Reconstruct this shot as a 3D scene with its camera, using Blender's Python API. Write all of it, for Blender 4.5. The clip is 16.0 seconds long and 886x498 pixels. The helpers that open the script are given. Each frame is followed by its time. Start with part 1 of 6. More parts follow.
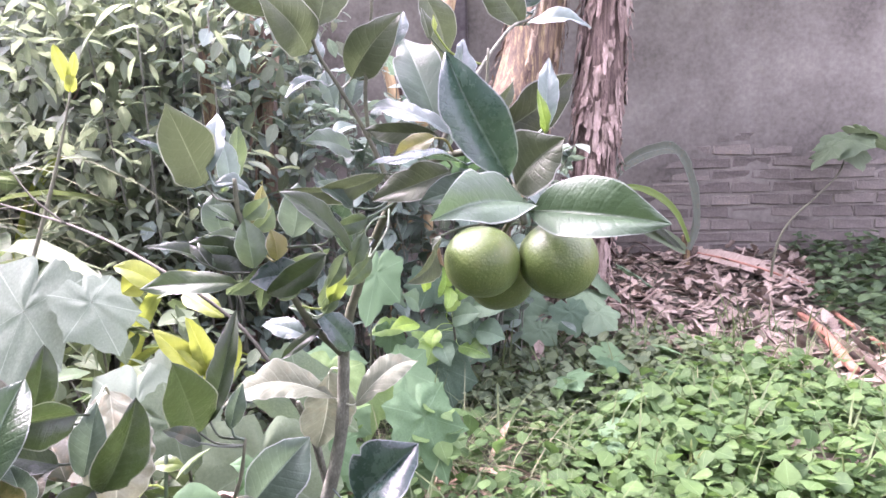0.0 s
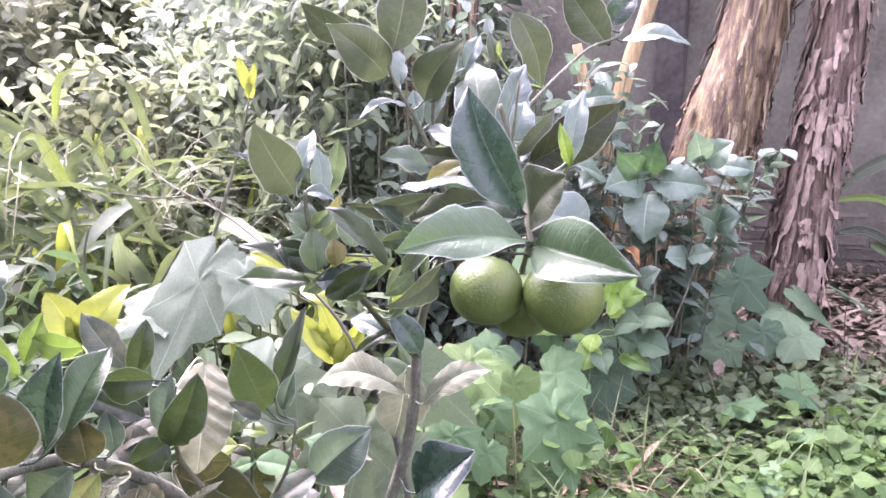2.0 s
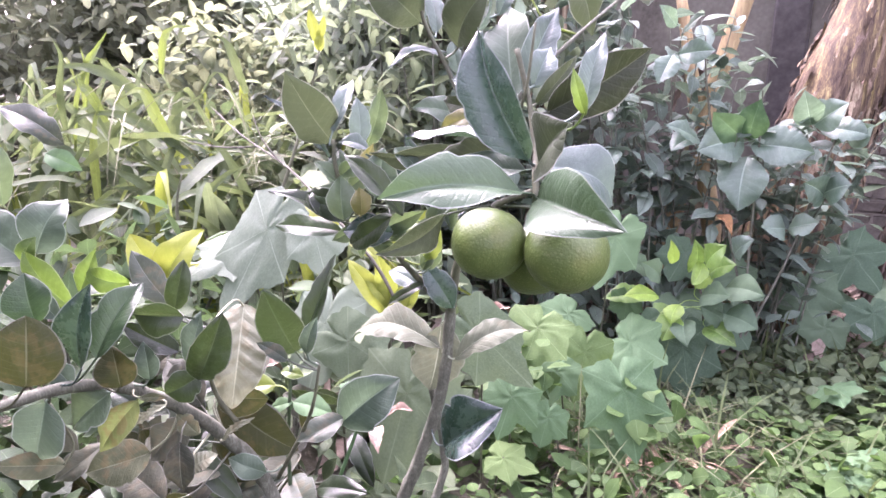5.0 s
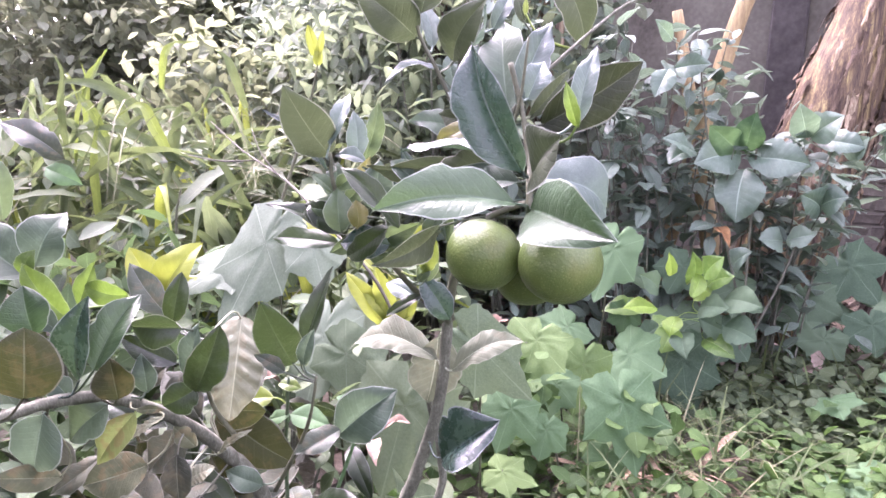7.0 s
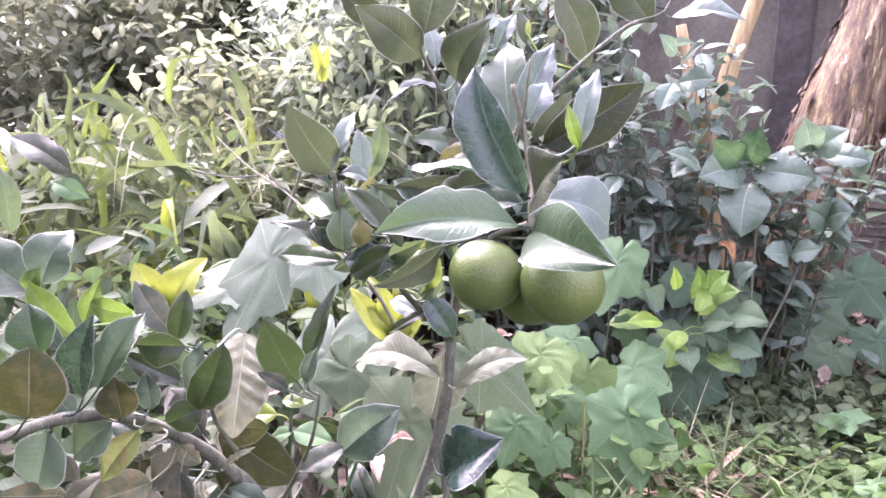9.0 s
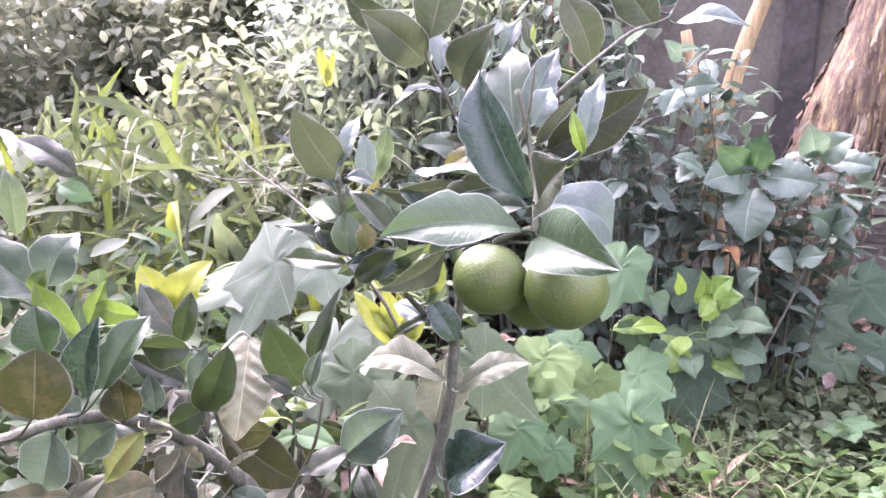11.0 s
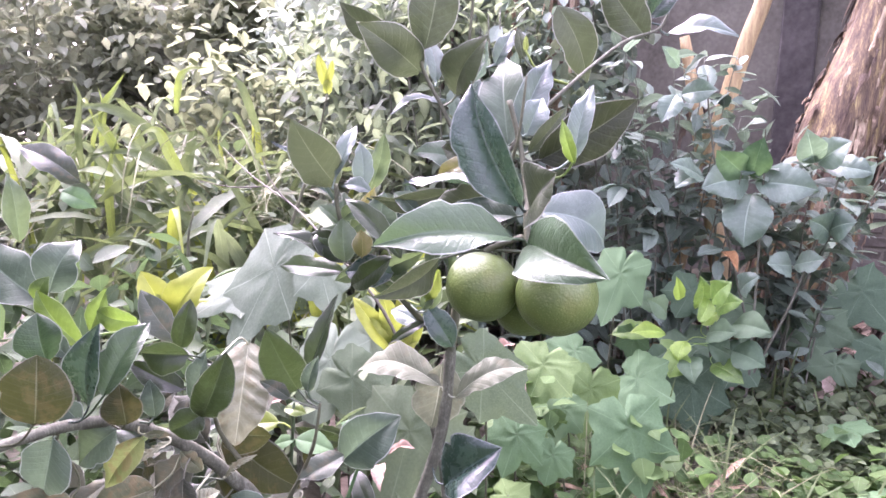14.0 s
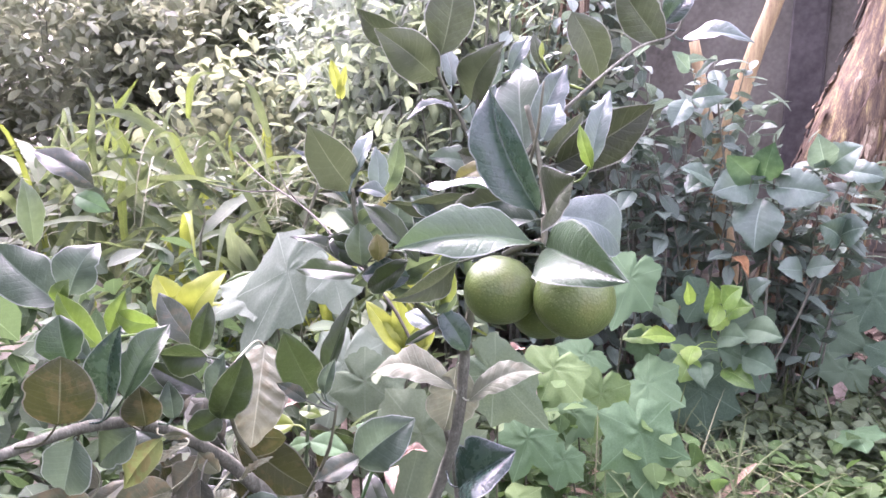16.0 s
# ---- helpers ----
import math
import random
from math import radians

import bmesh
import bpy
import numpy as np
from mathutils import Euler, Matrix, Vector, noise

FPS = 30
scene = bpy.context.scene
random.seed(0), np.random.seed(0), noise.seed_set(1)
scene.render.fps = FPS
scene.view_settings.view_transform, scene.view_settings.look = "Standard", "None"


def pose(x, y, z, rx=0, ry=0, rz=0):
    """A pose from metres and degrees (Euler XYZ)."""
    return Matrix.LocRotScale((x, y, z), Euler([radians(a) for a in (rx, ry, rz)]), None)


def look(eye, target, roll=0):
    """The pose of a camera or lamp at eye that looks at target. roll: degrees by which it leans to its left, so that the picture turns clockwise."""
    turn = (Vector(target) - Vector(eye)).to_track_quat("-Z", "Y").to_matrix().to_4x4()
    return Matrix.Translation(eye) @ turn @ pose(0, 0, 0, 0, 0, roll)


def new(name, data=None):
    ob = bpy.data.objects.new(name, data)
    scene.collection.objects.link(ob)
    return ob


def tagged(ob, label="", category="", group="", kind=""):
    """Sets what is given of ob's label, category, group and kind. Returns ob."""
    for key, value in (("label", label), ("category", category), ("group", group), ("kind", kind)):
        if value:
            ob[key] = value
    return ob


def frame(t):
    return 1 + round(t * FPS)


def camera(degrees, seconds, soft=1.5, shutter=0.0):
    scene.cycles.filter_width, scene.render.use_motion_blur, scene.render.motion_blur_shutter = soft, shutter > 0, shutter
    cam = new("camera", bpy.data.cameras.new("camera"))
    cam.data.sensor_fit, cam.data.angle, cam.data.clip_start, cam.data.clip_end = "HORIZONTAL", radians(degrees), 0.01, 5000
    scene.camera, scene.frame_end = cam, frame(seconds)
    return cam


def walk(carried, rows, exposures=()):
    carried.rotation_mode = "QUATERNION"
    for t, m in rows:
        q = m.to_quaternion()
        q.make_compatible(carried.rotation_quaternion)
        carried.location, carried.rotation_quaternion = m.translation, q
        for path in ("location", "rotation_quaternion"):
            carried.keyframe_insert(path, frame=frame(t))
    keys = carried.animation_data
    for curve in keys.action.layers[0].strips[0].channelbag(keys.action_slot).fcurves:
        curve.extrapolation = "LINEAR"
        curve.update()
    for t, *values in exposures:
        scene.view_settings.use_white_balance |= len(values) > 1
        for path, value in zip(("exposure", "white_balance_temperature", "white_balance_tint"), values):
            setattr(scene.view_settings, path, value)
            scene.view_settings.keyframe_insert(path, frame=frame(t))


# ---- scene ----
cam = camera(66.8, 16.0, 1.6)
PATH = [
    (0, (-0.21, -0.488, 0.832), (0.419, 1.391, 0.556), -1.5),
    (0.5, (-0.176, -0.487, 0.836), (0.317, 1.427, 0.529), -0.9),
    (1, (-0.152, -0.503, 0.855), (0.264, 1.43, 0.555), -1.0),
    (1.5, (-0.117, -0.516, 0.857), (0.14, 1.441, 0.534), -0.3),
    (2, (-0.043, -0.536, 0.865), (-0.061, 1.44, 0.558), 0.5),
    (2.5, (0.004, -0.529, 0.86), (-0.122, 1.428, 0.468), 1.3),
    (3, (0.023, -0.522, 0.855), (-0.203, 1.414, 0.408), 0.7),
    (3.5, (0.032, -0.517, 0.858), (-0.272, 1.407, 0.405), 0.9),
    (4, (0.031, -0.518, 0.854), (-0.288, 1.405, 0.409), 1.0),
    (4.5, (0.036, -0.517, 0.853), (-0.282, 1.411, 0.429), 1.0),
    (5, (0.039, -0.517, 0.855), (-0.285, 1.411, 0.432), 1.2),
    (7.5, (0.044, -0.522, 0.854), (-0.283, 1.415, 0.478), 1.0),
    (8, (0.044, -0.52, 0.857), (-0.284, 1.418, 0.485), 1.0),
    (8.5, (0.047, -0.52, 0.86), (-0.282, 1.42, 0.499), 1.0),
    (9, (0.046, -0.522, 0.862), (-0.297, 1.417, 0.511), 1.0),
    (11.5, (0.046, -0.525, 0.862), (-0.31, 1.414, 0.524), 1.2),
    (12, (0.048, -0.527, 0.861), (-0.311, 1.411, 0.524), 1.0),
    (12.5, (0.051, -0.524, 0.863), (-0.299, 1.415, 0.522), 1.3),
    (13, (0.054, -0.527, 0.864), (-0.304, 1.411, 0.526), 0.9),
    (13.5, (0.054, -0.529, 0.865), (-0.301, 1.412, 0.537), 1.0),
    (14, (0.055, -0.532, 0.867), (-0.307, 1.408, 0.541), 1.1),
    (14.5, (0.055, -0.536, 0.87), (-0.301, 1.407, 0.56), 1.1),
    (15, (0.056, -0.538, 0.868), (-0.31, 1.403, 0.558), 0.9),
    (15.5, (0.052, -0.538, 0.867), (-0.322, 1.402, 0.552), 1.0),
    (16, (0.047, -0.54, 0.867), (-0.336, 1.398, 0.554), 1.1),
]
walk(cam, [(t, look(eye, target, roll)) for t, eye, target, roll in PATH], exposures=[(0.0, 3.81, 6050, 47.5), (3.0, 3.62, 6050, 48), (12.0, 3.67, 6000, 51.5), (16.0, 3.55, 5960, 51.5)])

# ---- light ----
SUN_AZ, SUN_EL = radians(-46.0), radians(56.0)      # azimuth from +Y towards -X, elevation
world = bpy.data.worlds.new("sky")
scene.world = world
world.use_nodes = True
wn, wl = world.node_tree.nodes, world.node_tree.links
sky = wn.new("ShaderNodeTexSky")
sky.sky_type = "NISHITA"
sky.sun_disc = False
sky.sun_elevation, sky.sun_rotation = SUN_EL, SUN_AZ
sky.dust_density, sky.air_density, sky.ozone_density = 6.0, 1.5, 1.0
veil = wn.new("ShaderNodeHueSaturation")
veil.inputs["Saturation"].default_value = 0.25
wl.new(sky.outputs[0], veil.inputs["Color"])
wl.new(veil.outputs[0], wn["Background"].inputs["Color"])
wn["Background"].inputs["Strength"].default_value = 0.15
sun = new("sun", bpy.data.lights.new("sun", "SUN"))
sun.data.energy, sun.data.angle, sun.data.color = 0.75, radians(16), (1.0, 0.93, 0.82)
sun.matrix_world = look((math.sin(SUN_AZ) * 20, math.cos(SUN_AZ) * 20, 20 * math.tan(SUN_EL)), (0, 0, 0))


# ---- materials ----
def shader(name):
    m = bpy.data.materials.new(name)
    m.use_nodes = True
    t = m.node_tree
    return m, t, t.nodes["Principled BSDF"]


def node(t, kind, **values):
    n = t.nodes.new("ShaderNode" + kind)
    for key, value in values.items():
        n.inputs[key.replace("_", " ")].default_value = value
    return n


def ramp(t, source, stops):
    n = t.nodes.new("ShaderNodeValToRGB")
    e = n.color_ramp.elements
    while len(e) < len(stops):
        e.new(0.5)
    for k, (at, colour) in zip(e, stops):
        k.position, k.color = at, (*colour, 1)
    t.links.new(source, n.inputs[0])
    return n.outputs["Color"]


def maths(t, op, a, b=None):
    n = t.nodes.new("ShaderNodeMath")
    n.operation = op
    for k, v in enumerate((a, b)):
        if isinstance(v, (int, float)):
            n.inputs[k].default_value = v
        elif v is not None:
            t.links.new(v, n.inputs[k])
    return n.outputs[0]


def mixed(t, f, a, b, blend="MIX"):
    n = t.nodes.new("ShaderNodeMix")
    n.data_type, n.blend_type = "RGBA", blend
    for socket, v in ((n.inputs[0], f), (n.inputs[6], a), (n.inputs[7], b)):
        if isinstance(v, (int, float)):
            socket.default_value = v
        elif isinstance(v, tuple):
            socket.default_value = (*v, 1)
        else:
            t.links.new(v, socket)
    return n.outputs[2]


def bump(t, bsdf, height, strength, distance):
    n = node(t, "Bump", Strength=strength, Distance=distance)
    t.links.new(height, n.inputs["Height"])
    t.links.new(n.outputs[0], bsdf.inputs["Normal"])


def leaf_material(name, dark, light, through_colour, rough=0.38, share=0.35, veins=0.5, rim_light=0.7, spots=0.0, islands=False, gloss=0.5):
    """A leaf blade: darker and lighter patches, pale midrib and side veins, rim light painted on the margin, light
    passing through.
    """
    m, t, b = shader(name)
    uv = t.nodes.new("ShaderNodeUVMap")
    sep = t.nodes.new("ShaderNodeSeparateXYZ")
    t.links.new(uv.outputs[0], sep.inputs[0])
    along, across = sep.outputs[0], sep.outputs[1]
    off = maths(t, "ABSOLUTE", maths(t, "SUBTRACT", across, 0.5))
    geo = t.nodes.new("ShaderNodeNewGeometry")
    info = t.nodes.new("ShaderNodeObjectInfo")
    chance = geo.outputs["Random Per Island"] if islands else info.outputs["Random"]
    patch = node(t, "TexNoise", Scale=38.0, Detail=3.0)
    grain = node(t, "TexNoise", Scale=420.0, Detail=2.0)
    place = t.nodes.new("ShaderNodeTexCoord")
    for n in (patch, grain):
        t.links.new(place.outputs["Object"], n.inputs["Vector"])
    f = maths(t, "ADD", maths(t, "MULTIPLY", patch.outputs[0], 0.62), maths(t, "MULTIPLY", chance, 0.55))
    colour = ramp(t, f, [(0.25, dark), (0.8, light)])
    wave = t.nodes.new("ShaderNodeMath")
    wave.operation = "SINE"
    t.links.new(maths(t, "MULTIPLY", maths(t, "SUBTRACT", along, maths(t, "MULTIPLY", off, 0.35)), 62.0), wave.inputs[0])
    side = maths(t, "POWER", maths(t, "MAXIMUM", wave.outputs[0], 0.0), 6.0)
    mid = maths(t, "LESS_THAN", off, 0.013)
    pale = tuple(min(1, c * 2.0 + 0.08) for c in light)
    dusty = tuple(min(1, c * 1.7 + 0.03) for c in light)
    colour = mixed(t, maths(t, "MULTIPLY", maths(t, "MULTIPLY", side, patch.outputs[0]), 0.16 * veins), colour, pale)
    colour = mixed(t, maths(t, "MULTIPLY", mid, 0.8 * veins), colour, pale)
    dust = node(t, "TexVoronoi", Scale=240.0)
    smear = node(t, "TexNoise", Scale=75.0, Detail=5.0, Roughness=0.7)
    for n in (dust, smear):
        t.links.new(place.outputs["Object"], n.inputs["Vector"])
    speck = ramp(t, dust.outputs["Distance"], [(0.05, (1, 1, 1)), (0.14, (0, 0, 0))])
    film = ramp(t, smear.outputs[0], [(0.5, (0, 0, 0)), (0.75, (1, 1, 1))])
    colour = mixed(t, maths(t, "ADD", maths(t, "MULTIPLY", speck, 0.3), maths(t, "MULTIPLY", film, 0.26)), colour, dusty)
    # naturally pale margin, painted brighter to imitate rim light
    edge = maths(t, "GREATER_THAN", off, 0.474)
    colour = mixed(t, maths(t, "MULTIPLY", edge, rim_light), colour, tuple(min(1, 0.5 * c + 0.2) for c in pale))
    if spots:
        dot = node(t, "TexNoise", Scale=70.0, Detail=4.0)
        t.links.new(place.outputs["Object"], dot.inputs["Vector"])
        hit = ramp(t, dot.outputs[0], [(0.56, (0, 0, 0)), (0.64, (1, 1, 1))])
        colour = mixed(t, maths(t, "MULTIPLY", hit, spots), colour, (0.16, 0.10, 0.045))
    t.links.new(colour, b.inputs["Base Color"])
    t.links.new(maths(t, "ADD", maths(t, "MULTIPLY", film, 0.22), rough), b.inputs["Roughness"])
    b.inputs["Specular IOR Level"].default_value = gloss
    height = maths(t, "ADD", maths(t, "MULTIPLY", side, -0.4 * veins), maths(t, "ADD", maths(t, "MULTIPLY", grain.outputs[0], 0.3), maths(t, "MULTIPLY", smear.outputs[0], 1.4)))
    bump(t, b, height, 0.5, 0.0018)
    glow = t.nodes.new("ShaderNodeBsdfTranslucent")
    t.links.new(mixed(t, 0.5, colour, through_colour), glow.inputs["Color"])
    mix = t.nodes.new("ShaderNodeMixShader")
    mix.inputs[0].default_value = share
    t.links.new(b.outputs[0], mix.inputs[1])
    t.links.new(glow.outputs[0], mix.inputs[2])
    t.links.new(mix.outputs[0], t.nodes["Material Output"].inputs["Surface"])
    return m


def rough_material(name, stops, scale, rough=0.85, relief=0.5, depth=0.004, stretch=(1, 1, 1), fine=8.0, chance=0.0, islands=False):
    """Bark, soil, dry matter or plaster: broad patches with fine grain on top."""
    m, t, b = shader(name)
    place = t.nodes.new("ShaderNodeTexCoord")
    turn = t.nodes.new("ShaderNodeMapping")
    turn.inputs["Scale"].default_value = stretch
    t.links.new(place.outputs["Object"], turn.inputs["Vector"])
    broad = node(t, "TexNoise", Scale=scale, Detail=6.0, Roughness=0.62)
    small = node(t, "TexNoise", Scale=scale * fine, Detail=4.0)
    for n in (broad, small):
        t.links.new(turn.outputs[0], n.inputs["Vector"])
    f = maths(t, "ADD", maths(t, "MULTIPLY", broad.outputs[0], 0.72), maths(t, "MULTIPLY", small.outputs[0], 0.28))
    if chance:
        source = t.nodes.new("ShaderNodeNewGeometry").outputs["Random Per Island"] if islands else t.nodes.new("ShaderNodeObjectInfo").outputs["Random"]
        f = maths(t, "ADD", f, maths(t, "MULTIPLY", maths(t, "SUBTRACT", source, 0.5), chance))
    t.links.new(ramp(t, f, stops), b.inputs["Base Color"])
    b.inputs["Roughness"].default_value = rough
    b.inputs["Specular IOR Level"].default_value = 0.25
    bump(t, b, f, relief, depth)
    return m


MAT = {
    # base shifted towards blue to stand in for the sky's sheen
    "citrus": leaf_material("citrus_leaf", (0.006, 0.017, 0.013), (0.018, 0.043, 0.034), (0.06, 0.11, 0.035), share=0.24, veins=0.35, rim_light=0.6, rough=0.27, gloss=0.5),
    "deep": leaf_material("citrus_leaf_deep", (0.006, 0.014, 0.005), (0.019, 0.034, 0.013), (0.04, 0.066, 0.012), share=0.28, veins=0.3, rim_light=0.4, rough=0.34, gloss=0.4),
    "lime": leaf_material("lime_leaf", (0.104, 0.142, 0.017), (0.223, 0.262, 0.0425), (0.285, 0.335, 0.0425), share=0.4, spots=0.08, rim_light=0.15, gloss=0.35, rough=0.45),
    "dead": leaf_material("citrus_leaf_dead", (0.02, 0.024, 0.015), (0.06, 0.068, 0.045), (0.085, 0.09, 0.05), rough=0.7, share=0.18, gloss=0.2, spots=0.12, rim_light=0.2),
    # two darker citrus copies, with the shade of backlit leaves in their colour
    "olive": leaf_material("citrus_leaf_olive_backlit", (0.018, 0.027, 0.014), (0.045, 0.060, 0.030), (0.06, 0.085, 0.03), rough=0.45, share=0.22, gloss=0.3),
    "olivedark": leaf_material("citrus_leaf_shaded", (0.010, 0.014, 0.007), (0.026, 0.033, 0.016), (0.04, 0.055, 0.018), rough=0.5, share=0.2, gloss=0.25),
    # pale leaves; on bluish ones the tone paints in reflected sky
    "pale": leaf_material("citrus_leaf_pale_sheen", (0.0238, 0.0451, 0.0286), (0.0642, 0.0994, 0.0647), (0.088, 0.133, 0.063), rough=0.5, gloss=0.3, share=0.35),
    "young": leaf_material("citrus_leaf_young", (0.055, 0.1, 0.016), (0.15, 0.205, 0.035), (0.22, 0.29, 0.04), share=0.42),
    "yellowed": leaf_material("citrus_leaf_yellowed", (0.035, 0.05, 0.016), (0.13, 0.135, 0.035), (0.17, 0.17, 0.04), spots=0.15),
    "dull": leaf_material("citrus_leaf_dusty", (0.02, 0.031, 0.02), (0.06, 0.077, 0.053), (0.08, 0.095, 0.045), rough=0.55, share=0.18, spots=0.18, gloss=0.3, rim_light=0.3),
    "under": leaf_material("citrus_leaf_underside", (0.0112, 0.0156, 0.00525), (0.027, 0.0328, 0.0105), (0.0375, 0.0429, 0.009), rough=0.6, share=0.35, gloss=0.2, spots=0.15, rim_light=0.35),
    "fresh": leaf_material("fresh_leaf", (0.06, 0.125, 0.028), (0.16, 0.275, 0.065), (0.2, 0.34, 0.05), rough=0.36, share=0.38, rim_light=0.1, gloss=0.5),
    # duller weed colour that paints in the shade under the shrubs
    "weed_dim": leaf_material("weed_leaf_dim", (0.024, 0.043, 0.022), (0.082, 0.114, 0.057), (0.12, 0.18, 0.055), rough=0.6, share=0.3, rim_light=0.0, islands=True, gloss=0.2),
    "straw": leaf_material("straw_blade", (0.056, 0.0664, 0.0328), (0.144, 0.154, 0.0858), (0.128, 0.141, 0.0624), rough=0.7, share=0.25, veins=0.2, rim_light=0.0, islands=True, gloss=0.2),
    "cream": leaf_material("citrus_leaf_cream", (0.13, 0.142, 0.085), (0.24, 0.258, 0.165), (0.22, 0.22, 0.13), rough=0.5, veins=0.5, spots=0.28, rim_light=0.3, gloss=0.5, share=0.14),
    "broadleaf": leaf_material("broad_shrub_leaf", (0.036, 0.076, 0.052), (0.105, 0.16, 0.115), (0.16, 0.25, 0.11), rough=0.4, rim_light=0.1, veins=0.8, gloss=0.55),
    "shoot": leaf_material("young_shoot_leaf", (0.1, 0.19, 0.028), (0.22, 0.345, 0.06), (0.27, 0.42, 0.06), rough=0.4, share=0.4, rim_light=0.1, gloss=0.5),
    "mid": leaf_material("citrus_leaf_mid", (0.022, 0.045, 0.022), (0.075, 0.115, 0.062), (0.13, 0.19, 0.05), rough=0.42, share=0.3, gloss=0.4, veins=0.4, rim_light=0.5),
    # hedge leaf colours and translucency raised to imitate bright haze
    "hedge_hazed": leaf_material("hedge_leaf_hazed", (0.1, 0.12, 0.08), (0.21, 0.24, 0.165), (0.3, 0.325, 0.19), gloss=0.2, rough=0.6, share=0.56, islands=True, rim_light=0.0),
    "hedge_grey": leaf_material("hedge_leaf_grey", (0.096, 0.127, 0.0998), (0.228, 0.277, 0.218), (0.384, 0.448, 0.282), gloss=0.2, rough=0.6, islands=True, rim_light=0.0, share=0.52),
    "hedge": leaf_material("hedge_leaf", (0.06, 0.082, 0.05), (0.135, 0.165, 0.105), (0.27, 0.3, 0.15), gloss=0.15, rough=0.62, islands=True, rim_light=0.0, share=0.56),
    "shrub": leaf_material("shrub_leaf", (0.04, 0.07, 0.052), (0.12, 0.172, 0.13), (0.16, 0.23, 0.13), rough=0.42, rim_light=0.1),
    "shrub_mass": leaf_material("shrub_leaf_mass", (0.046, 0.0782, 0.0575), (0.132, 0.184, 0.14), (0.184, 0.253, 0.149), rough=0.42, rim_light=0.0, islands=True),
    # light grey-green copy of the citrus leaf: sky reflection painted as colour
    "sky_sheen": leaf_material("citrus_leaf_sky_sheen", (0.034, 0.058, 0.047), (0.082, 0.122, 0.1), (0.095, 0.14, 0.08), rough=0.42, share=0.3, gloss=0.5, veins=0.5, rim_light=0.5),
    # pale leaf underside, whitened so that it looks sunlit
    "sunlit_pale": leaf_material("citrus_leaf_sunlit", (0.07, 0.084, 0.052), (0.14, 0.16, 0.108), (0.12, 0.14, 0.08), rough=0.6, share=0.25, veins=0.8, spots=0.15, rim_light=0.2, gloss=0.2),
    "leafgreen": leaf_material("citrus_leaf_green", (0.009, 0.026, 0.011), (0.028, 0.056, 0.022), (0.05, 0.1, 0.022), rough=0.38, share=0.28, gloss=0.42, veins=0.4, rim_light=0.5),
    "glaucous": leaf_material("citrus_leaf_glaucous", (0.019, 0.042, 0.02), (0.044, 0.078, 0.041), (0.08, 0.14, 0.035), rough=0.36, share=0.28, gloss=0.36, veins=0.4, rim_light=0.6),
    "bright": leaf_material("citrus_leaf_bright", (0.035, 0.07, 0.012), (0.095, 0.155, 0.03), (0.15, 0.25, 0.03), rough=0.4, share=0.38, gloss=0.35, veins=0.4, rim_light=0.4),
    "tan": leaf_material("citrus_leaf_tan", (0.04, 0.048, 0.024), (0.095, 0.108, 0.062), (0.1, 0.11, 0.05), rough=0.7, share=0.2, gloss=0.15, spots=0.3, rim_light=0.2),
    "moss": leaf_material("citrus_leaf_mottled", (0.02, 0.035, 0.018), (0.13, 0.16, 0.05), (0.14, 0.18, 0.05), rough=0.6, share=0.3, gloss=0.2, spots=0.5, rim_light=0.2),
    "gourd_dim": leaf_material("gourd_leaf_dark", (0.034, 0.07, 0.04), (0.082, 0.132, 0.076), (0.115, 0.2, 0.08), rough=0.65, share=0.3, rim_light=0.0, veins=0.3, gloss=0.25),
    "gourd_fresh": leaf_material("gourd_leaf_young", (0.05, 0.1, 0.032), (0.115, 0.185, 0.06), (0.15, 0.25, 0.055), rough=0.6, share=0.4, rim_light=0.0, veins=0.3, gloss=0.25),
    # gourd leaf lightened in colour to look overexposed by sun
    "gourd_sunlit": leaf_material("gourd_leaf_sunlit", (0.08, 0.115, 0.078), (0.15, 0.2, 0.14), (0.165, 0.235, 0.12), rough=0.6, share=0.35, rim_light=0.0, veins=0.35, gloss=0.3),
    # lightened and made more translucent, in place of haze over the shrub
    "lance": leaf_material("slim_shrub_leaf", (0.0551, 0.0806, 0.051), (0.133, 0.171, 0.112), (0.266, 0.326, 0.163), rough=0.55, islands=True, rim_light=0.0, gloss=0.25, share=0.55),
    "blade_pale": leaf_material("sedge_blade_pale", (0.0585, 0.084, 0.0429), (0.129, 0.168, 0.0874), (0.195, 0.252, 0.0936), rough=0.5, share=0.38, veins=0.3, rim_light=0.0, gloss=0.35),
    "blade_lime": leaf_material("sedge_blade_lime", (0.08, 0.115, 0.02), (0.19, 0.24, 0.04), (0.32, 0.38, 0.05), rough=0.5, share=0.42, veins=0.3, rim_light=0.0, gloss=0.3),
    "gourd": leaf_material("gourd_leaf", (0.03, 0.075, 0.034), (0.085, 0.155, 0.072), (0.13, 0.25, 0.075), rough=0.65, share=0.35, rim_light=0.0, veins=0.3, gloss=0.25),
    "gourd_pale": leaf_material("gourd_leaf_pale", (0.047, 0.078, 0.043), (0.10, 0.138, 0.08), (0.14, 0.195, 0.08), rough=0.65, share=0.35, rim_light=0.0, veins=0.25, gloss=0.2),
    "weed": leaf_material("weed_leaf", (0.02, 0.048, 0.015), (0.062, 0.112, 0.034), (0.105, 0.2, 0.04), rough=0.6, share=0.4, rim_light=0.0, islands=True, gloss=0.2),
